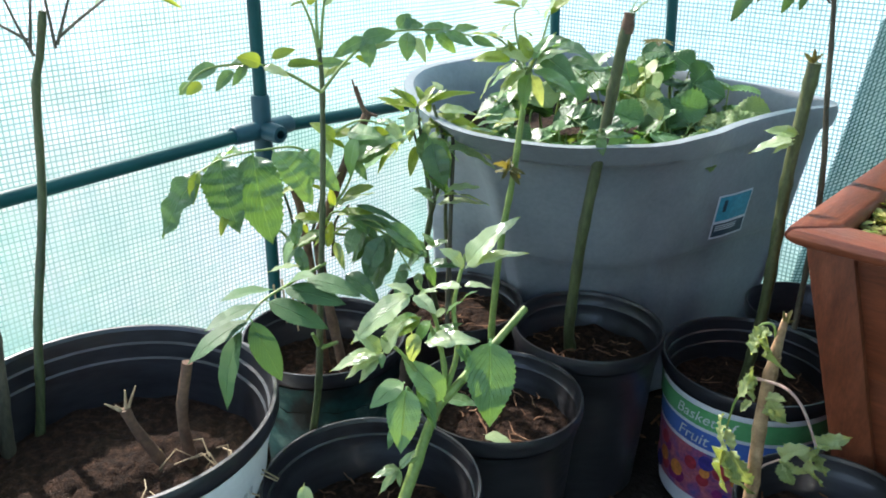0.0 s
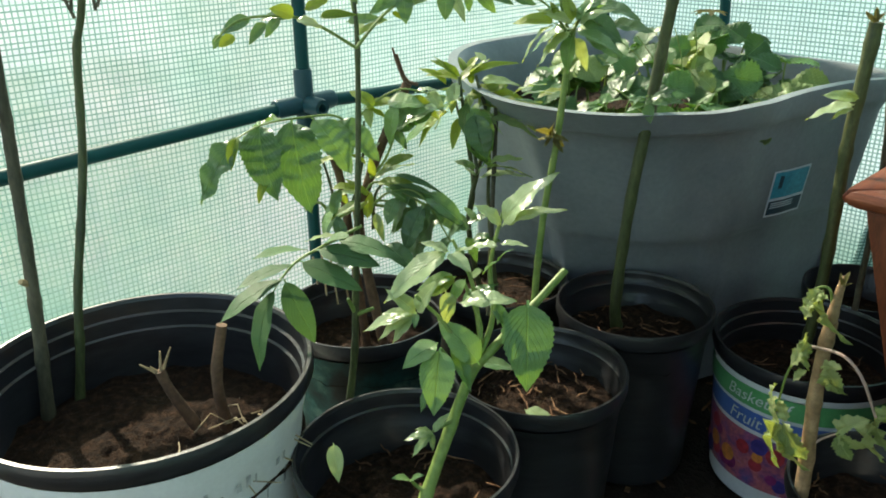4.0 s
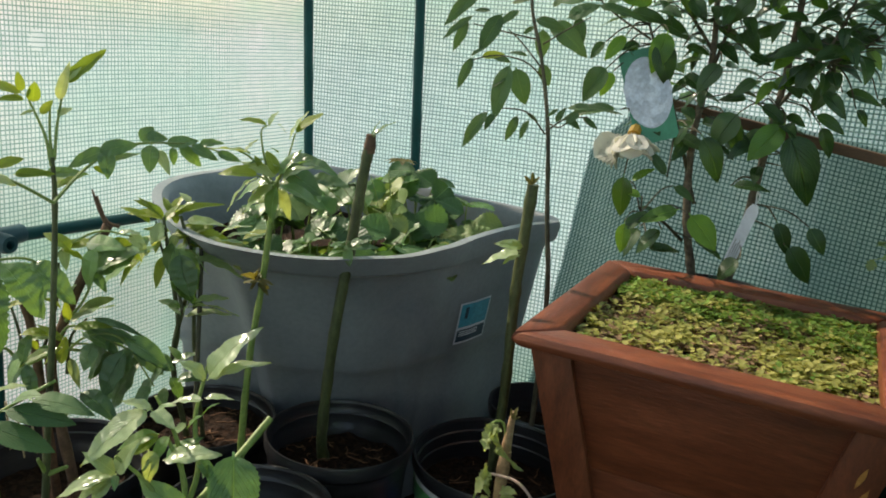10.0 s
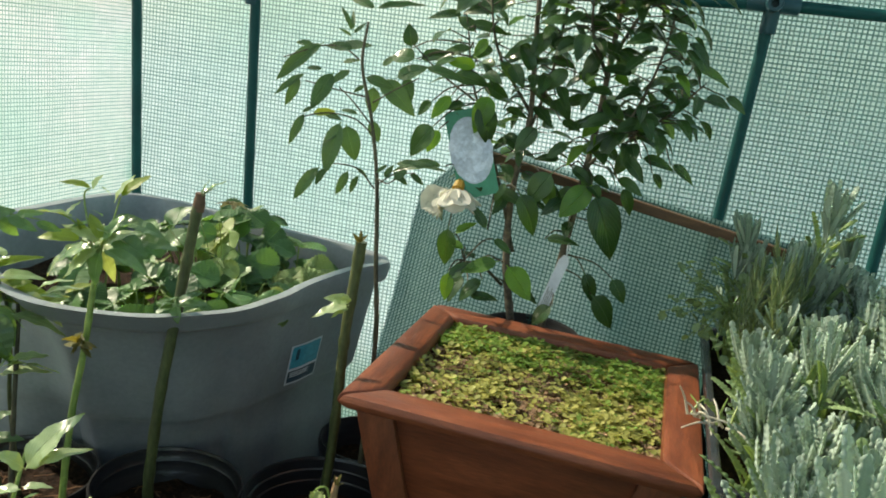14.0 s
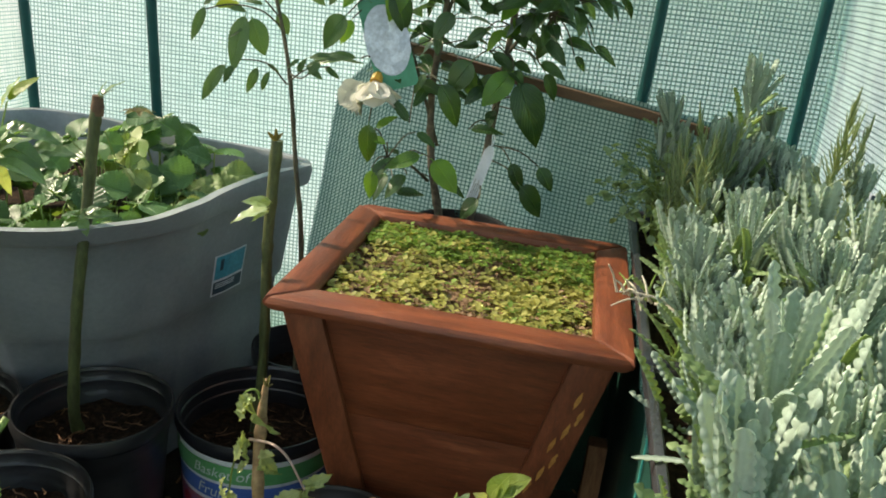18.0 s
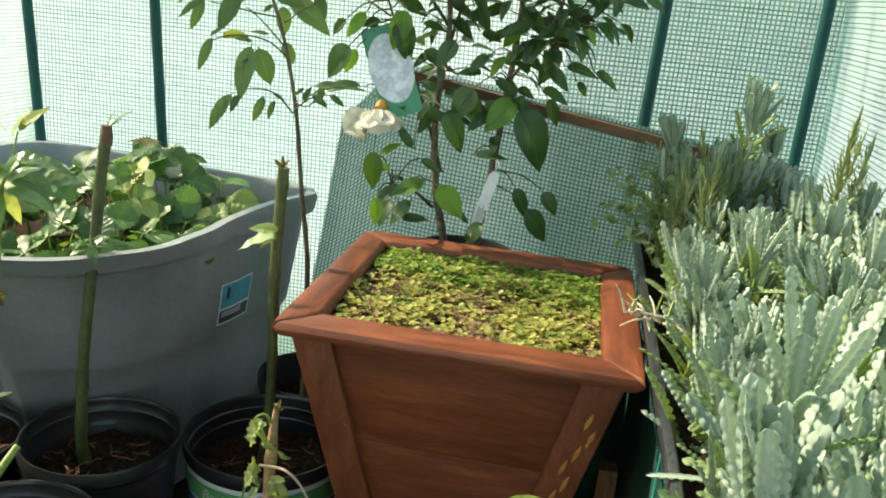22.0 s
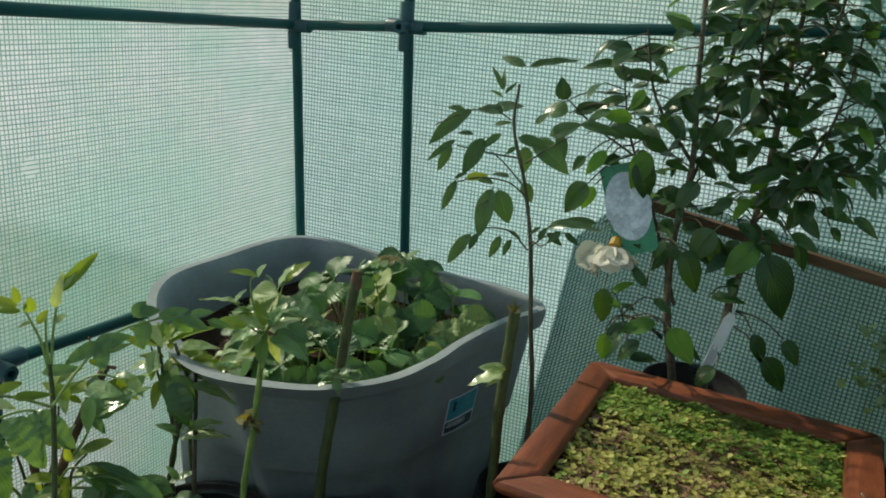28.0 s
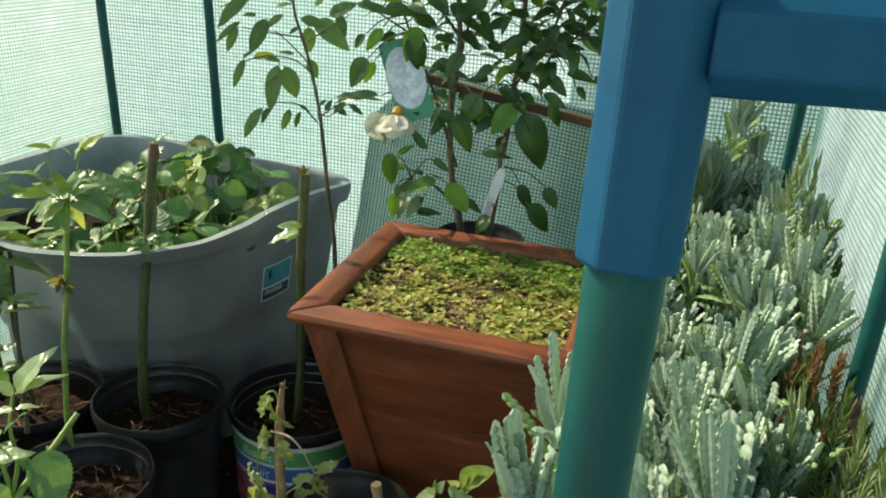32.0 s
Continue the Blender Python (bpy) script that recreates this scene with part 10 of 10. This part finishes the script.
for x, y, hh, lean, edge in ((0.462, 0.775, 0.27, -0.20, 0.408), (0.474, 0.86, 0.16, -0.12, 0.445), (0.476, 0.93, 0.16, -0.12, 0.445)):
    herb("lavender_plant", "grey-green lavender plant leaning out over the tray edge", "lavender", x, y, 0.622, 5, hh, 0.045, int(y * 1000), (), 1.1, "lavender plants on the rack", (lean, -0.05), edge)
for x, y, n, hh, sp in ((0.462, 1.70, 9, 0.21, 0.035), (0.53, 1.68, 9, 0.17, 0.04), (0.565, 1.72, 12, 0.235, 0.05), (0.60, 1.66, 8, 0.16, 0.04)):
    herb("tall_lavender_plant", "tall grey-green toothed lavender at the back of the rack", "lavender", x, y, 0.622, n, hh, sp, int(x * 1000), (), 1.0, "tall plants on the rack")
herb("rosemary_like_plant", "green narrow-leaved herb beside the lavender", "herb", 0.50, 1.60, 0.622, 14, 0.13, 0.05, 703, ((1, ROSE_SHOOTS),), 0.9, "narrow-leaved herbs on the rack")
herb("rosemary_like_plant", "dark green narrow-leaved herb with long upright sprig", "herb", 0.635, 1.46, 0.622, 6, 0.20, 0.03, 704, ((0.6, SPRIG_SHOOTS), (0.4, ROSE_SHOOTS)), 1.0, "narrow-leaved herbs on the rack")
for k, (x, y, n, hh, sp) in enumerate(((0.63, 0.86, 16, 0.10, 0.05), (0.64, 0.97, 16, 0.11, 0.05), (0.60, 0.77, 12, 0.08, 0.05))):
    herb("dark_green_herb", "dark green fine-leaved herb near the rack post", "herb", x, y, 0.622, n, hh, sp, 720 + k, ((0.6, DARK_SHOOTS), (0.4, ROSE_SHOOTS)), 0.9, "dark herbs on the rack")
for k, (x, y, hh) in enumerate(((0.645, 1.05, 0.10), (0.64, 1.14, 0.11))):
    herb("reddish_herb", "bushy herb with fine reddish brown leaves", "herb", x, y, 0.622, 26, hh, 0.04, 740 + k, ((0.75, RED_SHOOTS), (0.25, DARK_SHOOTS)), 1.0, "reddish herbs on the rack")
herb("dark_green_herb", "small dark green herb behind the plant card", "herb", 0.655, 1.36, 0.622, 18, 0.19, 0.03, 745, ((1, DARK_SHOOTS),), 0.9, "dark herbs on the rack")
# leaves that reach out over the tray's edge
reach = thing("lavender_side_leaves", "pale toothed lavender leaves reaching over the tray edge", "lavender", at=(0.47, 1.06, 0.63))
for base, tip, w, mat in (((0.475, 1.05, 0.645), (0.405, 1.04, 0.652), 0.0085, LAVENDER), ((0.47, 1.10, 0.65), (0.448, 1.09, 0.71), 0.0105, LAV_GREEN), ((0.47, 0.98, 0.65), (0.445, 0.93, 0.66), 0.009, LAV_GREEN), ((0.468, 1.42, 0.66), (0.440, 1.39, 0.668), 0.010, LAV_GREEN)):
    b_, d_ = Vector(base), Vector(tip) - Vector(base)
    s = Shape()
    side_ = d_.cross(Vector((0, 0, 1))).normalized()
    knobbed_blade(s, b_, d_.normalized(), side_, d_.length, w, 0.1, 18)
    part("leaf", soft_mesh(s, "leaf", mat), mat, reach)

screen = Shape()
for i in range(25):
    y = 1.0 + 0.80 * i / 24
    screen.v += [(0.443 + 0.005 * math.sin(i * 1.1), y, FZ + 0.005), (0.440 + 0.002 * math.sin(i * 1.7), y, 0.56)]
screen.f = [(2 * i, 2 * i + 2, 2 * i + 3, 2 * i + 1) for i in range(24)]
# Added return of the sheet, standing in for the shade behind the planter.
screen.v += [(0.443, 1.70, FZ + 0.005), (0.440, 1.70, 0.56), (0.20, 1.672, FZ + 0.005), (0.20, 1.672, 0.50)]
screen.f.append((50, 52, 53, 51))
part("side_sheet", screen, surface("dark_green_sheet", [(0.3, (0.008, 0.045, 0.035)), (0.7, (0.02, 0.085, 0.062))], 12, 0.4), rack, "dark green sheet under the tray, turned in to darken the gap")

# teal cords that hang beside the tray
for y0, y1 in ((1.09, 1.02), (1.06, 0.96)):
    cord = thing("teal_cord", "thin teal plastic cord hanging at the tray edge", "cord", "cords at the tray", (0.425, y0, 0.16))
    stalk(cord, [(0.424, y0, 0.565), (0.420, y0 - 0.02, 0.40), (0.426, y1, 0.25), (0.420, y1, 0.155)], 0.0014, 0.0014, surface("teal_cord", [(0.3, (0.02, 0.30, 0.26)), (0.7, (0.04, 0.42, 0.36))], 40, 0.4), "strand", steps=4, n=6)

# fine dill-like herb between camellia and lavender
dill = thing("feathery_herb", "small bushy herb with bluish green lobed leaflets", "herb", at=(0.44, 1.66, 0.64))
rr = random.Random(91)
HERB_L = family("herb_leaflet", leaf_material("bluish_herb_leaf", (0.12, 0.21, 0.12), (0.25, 0.36, 0.21), 0.55, 0.35, veins=False), 4, width=0.7, teeth=0.2, n=12, shape=0.5, tip=0.8, fold=0.4, droop=0.2, wave=0.05)
for i in range(16):
    a = 1.2 + i * 0.24
    tip = Vector((0.44 + rr.uniform(0.05, 0.10) * math.cos(a), 1.655 + 0.05 * math.sin(a), 0.81 - 0.011 * i + rr.uniform(-0.02, 0.02)))
    foot = Vector((0.452 + 0.02 * math.cos(a), 1.636, 0.73))
    stalk(dill, [(0.46, 1.67, 0.64), foot, tip], 0.001, 0.0006, PETIOLE, "stalk", steps=4, n=5)
    for k in range(9):
        b = foot.lerp(tip, 0.15 + 0.1 * k)
        d = Vector((rr.uniform(-1, 1), rr.uniform(-1, 0.6), rr.uniform(-0.6, 0.9))).normalized()
        add_leaf(dill, HERB_L, b, b + d * rr.uniform(0.010, 0.019), rr.uniform(-40, 40), 1.2, "leaflet")

# pale dry sprig hanging over the planter's corner
sprig = thing("dry_lavender_sprig", "pale dry lavender sprig leaning over the planter rim", "sprig", at=(0.44, 1.34, 0.64))
rr = random.Random(15)
stalk(sprig, [(0.485, 1.36, 0.632), (0.448, 1.34, 0.668), (0.415, 1.335, 0.676), (0.392, 1.34, 0.672)], 0.0016, 0.0009, PALE_DRY, "stem", steps=4, n=5)
for i in range(18):
    b = Vector((0.455, 1.345, 0.66)).lerp(Vector((0.392, 1.34, 0.672)), i / 17)
    d = Vector((rr.uniform(-0.9, 0.3), rr.uniform(-0.8, 0.5), rr.uniform(-0.3, 0.9))).normalized()
    l = rr.uniform(0.024, 0.044)
    stalk(sprig, [b, b + d * l * 0.5 + Vector((0, 0, 0.004)), b + d * l], 0.0019, 0.0008, PALE_DRY if i % 4 else PETIOLE, "dry_leaf", steps=3, n=5)

# small picture card and reddish herb deep in the tray
card = thing("plant_picture_card", "small plant card with a dark picture in the tray", "plant tag", at=(0.645, 1.245, 0.82))
cm = Matrix.Translation((0.662, 1.40, 0.795)) @ pose(0, 0, 0, 80, 0, -14) @ Matrix.Scale(0.85, 4)
flat("card", [(-0.016, -0.022), (0.016, -0.022), (0.016, 0.022), (-0.016, 0.022)], 0, WHITE_CARD, card, cm, "white card")
flat("picture", [(-0.0135, -0.014), (0.0135, -0.014), (0.0135, 0.019), (-0.0135, 0.019)], 0.0008, DARK_PRINT, card, cm, "green picture", 0.0004)
flat("stick", [(-0.004, -0.20), (0.004, -0.20), (0.005, -0.03), (-0.005, -0.03)], -0.0014, WHITE_CARD, card, cm, "white stick")

# ---- litter on the floor ----
for k, (x, y, l, w, a) in enumerate(((0.42, 1.40, 0.15, 0.03, -12), (0.02, 1.12, 0.20, 0.05, 62), (-0.10, 1.20, 0.24, 0.045, 35), (0.36, 1.15, 0.2, 0.03, -15))):
    bd = thing("old_board", "weathered offcut of board lying on the earth floor", "board", "offcuts on the floor", (x, y, FZ))
    part("piece", Shape().box((-l / 2, -w / 2, 0.004), (l / 2, w / 2, 0.02), pose(x, y, FZ, 0, 0, a)), BOARD, bd, bevel=0.002)
upright = thing("upright_offcut", "short brown wooden offcut standing beside the planter", "board", at=(0.434, 1.49, FZ))
part("piece", Shape().box((0.405, 1.475, FZ - 0.004), (0.432, 1.505, 0.385)), surface("fresh_offcut", [(0.3, (0.22, 0.10, 0.04)), (0.7, (0.40, 0.20, 0.09))], 20, 0.7, stretch=(7, 7, 1)), upright, bevel=0.002)
litter = Shape()
rr = random.Random(3)
for i in range(700):
    x, y = rr.uniform(XL + 0.05, XR - 0.05), rr.uniform(0.5, YE - 0.05)
    l, w = rr.uniform(0.003, 0.014), rr.uniform(0.001, 0.004)
    litter.box((-l, -w, -0.001), (l, w, 0.001), pose(x, y, FZ + 0.008, rr.uniform(-25, 25), rr.uniform(-25, 25), rr.uniform(0, 360)))
lit = part("floor_litter", litter, CHIP, None, smooth=False)
tagged(lit, "dry leaf crumbs scattered over the earth floor", "litter", "", "stuff")

# dry stalks on the white pot's soil
straw = Shape()
rr = random.Random(8)
for i in range(70):
    a, q = rr.uniform(-0.8, 0.95), 0.135 * math.sqrt(rr.uniform(0.3, 1))
    x, y = POT_A[0] + q * math.cos(a), POT_A[1] + q * math.sin(a)
    l, b = rr.uniform(0.012, 0.055), rr.uniform(0, 6.28)
    straw.tube([(x, y, 0.397), (x + l * 0.5 * math.cos(b), y + l * 0.5 * math.sin(b), 0.404 + rr.uniform(0, 0.008)), (x + l * math.cos(b + 0.3), y + l * math.sin(b + 0.3), 0.398)], rr.uniform(0.0005, 0.0012), 4)
straw_ob = part("dry_stalks", straw, STRAW, None)
tagged(straw_ob, "dry straw-coloured stalks on the white pot's soil", "dry stalks", "", "stuff")
for px, py, pz, n, seed in ((POT_E[0], POT_E[1], 0.347, 30, 21), (POT_D[0], POT_D[1], 0.339, 34, 22), (POT_B[0], POT_B[1], 0.325, 14, 23), (POT_G[0], POT_G[1], 0.322, 26, 24), (POT_F[0], POT_F[1], 0.303, 16, 25), (POT_I[0], POT_I[1], 0.352, 26, 26)):
    rr = random.Random(seed)
    s = Shape()
    for i in range(n):
        a, q = rr.uniform(0, 6.28), 0.085 * math.sqrt(rr.random())
        x, y, b, l = px + q * math.cos(a), py + q * math.sin(a), rr.uniform(0, 6.28), rr.uniform(0.008, 0.034)
        pts = [(x + l * u * math.cos(b) + rr.uniform(-0.002, 0.002), y + l * u * math.sin(b) + rr.uniform(-0.002, 0.002), pz + rr.uniform(0.002, 0.006)) for u in (0, 0.3, 0.6, 1)]
        s.tube(pts, [0.0009, 0.0011, 0.0008, 0.0004], 4)
    tagged(part("dry_twigs", s, CHIP, None), "thin brown dry twigs on the pot soil", "dry stalks", "", "stuff")
fallen = thing("fallen_leaves", "pale fallen leaves on the bark mulch", "leaf", at=(-0.235, 1.10, 0.34))
for b, t_ in (((-0.245, 1.085, 0.346), (-0.205, 1.095, 0.352)), ((-0.235, 1.075, 0.345), (-0.225, 1.055, 0.348))):
    add_leaf(fallen, PALE_L, b, t_, 0, 1.2)


# ---- prints on the pots ----
def band(name, centre, r_at, z0, z1, a0, a1, mat, parent, label, out=0.0012, n=40):
    s = Shape()
    for i in range(n + 1):
        a = a0 + (a1 - a0) * i / n
        for z in (z0, z1):
            r = r_at(z) + out
            s.v.append((centre[0] + r * math.cos(a), centre[1] + r * math.sin(a), z))
    s.f = [(2 * i, 2 * i + 2, 2 * i + 3, 2 * i + 1) for i in range(n)]
    return part(name, s, mat, parent, label)


def letters(text, size, centre, r_at, z, a_mid, mat, parent, label, out=0.0022, slope=0.0, shear=0.25):
    """Lettering laid round an upright pot."""
    cu = bpy.data.curves.new("lettering", "FONT")
    cu.body, cu.size, cu.align_x, cu.shear = text, size, "CENTER", shear
    tmp = bpy.data.objects.new("lettering", cu)
    scene.collection.objects.link(tmp)
    me = bpy.data.meshes.new_from_object(tmp.evaluated_get(bpy.context.evaluated_depsgraph_get()))
    bpy.data.objects.remove(tmp)
    bpy.data.curves.remove(cu)
    for v in me.vertices:
        zz = z + v.co.y + slope * v.co.x
        r = r_at(zz) + out
        a = a_mid + v.co.x / r
        v.co = (centre[0] + r * math.cos(a), centre[1] + r * math.sin(a), zz)
    me.materials.clear()
    me.materials.append(mat)
    return part("lettering", me, mat, parent, label)


def pot_radius(rim_z, r, height, taper):
    rb = r * taper

    def at(z):
        return rb + (r * 0.955 - rb) * (z - rim_z + height) / height
    return at


pots = [o for o in bpy.data.objects if o.name.startswith("plant_pot")]


def pot_at(c):
    return min(pots, key=lambda o: (o.location.x - c[0]) ** 2 + (o.location.y - c[1]) ** 2)


bucket = pot_at(POT_F)
bucket.name = "fruit_bucket"
rF = pot_radius(POT_F[2], 0.121, POT_F[2] - FZ, 0.86)
F0, F1 = math.radians(-200), math.radians(20)
band("green_band", POT_F, rF, 0.301, 0.329, F0, F1, BUCKET_GREEN, bucket, "green printed band", 0.0032)
band("blue_band", POT_F, rF, 0.268, 0.295, F0, F1, BUCKET_BLUE, bucket, "blue printed band")
band("fruit_picture", POT_F, rF, 0.182, 0.262, F0, F1, BUCKET_FRUIT, bucket, "dark red and blue fruit print")
band("white_line", POT_F, rF, 0.295, 0.301, F0, F1, WHITE_CARD, bucket, "thin white line", 0.0020)
rr = random.Random(31)
BERRY = [surface("printed_berry", [(0.3, c), (0.7, tuple(min(1, v * 1.8 + 0.02) for v in c))], 80, 0.35) for c in ((0.28, 0.02, 0.03), (0.03, 0.02, 0.14), (0.16, 0.01, 0.09), (0.45, 0.16, 0.03))]
for i in range(26):
    a, z = radians(rr.uniform(-150, -40)), rr.uniform(0.192, 0.250)
    r = rF(z) + 0.0022 + 0.00004 * i
    rad = rr.uniform(0.007, 0.012)
    s = Shape()
    s.v = [(POT_F[0] + r * math.cos(a + rad * math.cos(t) / r), POT_F[1] + r * math.sin(a + rad * math.cos(t) / r), z + rad * math.sin(t)) for t in (2 * math.pi * k / 14 for k in range(14))]
    s.f = [tuple(range(14))]
    part("printed_berry", s, BERRY[i % 4], bucket, "round printed berry")
LETTER = surface("white_lettering", [(0.3, (0.6, 0.66, 0.6)), (0.7, (0.75, 0.8, 0.75))], 40, 0.4)
letters("Basket of", 0.023, POT_F, rF, 0.308, radians(-96), LETTER, bucket, "white script lettering", 0.0042)
letters("Fruit", 0.025, POT_F, rF, 0.273, radians(-103), LETTER, bucket, "white script lettering")

white_pot = pot_at(POT_A)
rA = pot_radius(POT_A[2], 0.166, POT_A[2] - FZ, 0.72)
rr = random.Random(44)
for row, (z0, size) in enumerate(((0.404, 0.016), (0.372, 0.022), (0.338, 0.012), (0.318, 0.012))):
    a = -128.0
    while a < 28:
        w = rr.uniform(1.2, 3.6)
        if rr.random() > 0.22:
            band("print_bar", POT_A, rA, z0, z0 + size * rr.uniform(0.35, 1.0), radians(a), radians(a + w * 0.6), PRINT_GREY, white_pot, "faded grey print bar", 0.0032 if z0 > 0.4 else 0.0012, 3)
        a += w + (9 if rr.random() < 0.15 else 0.6)
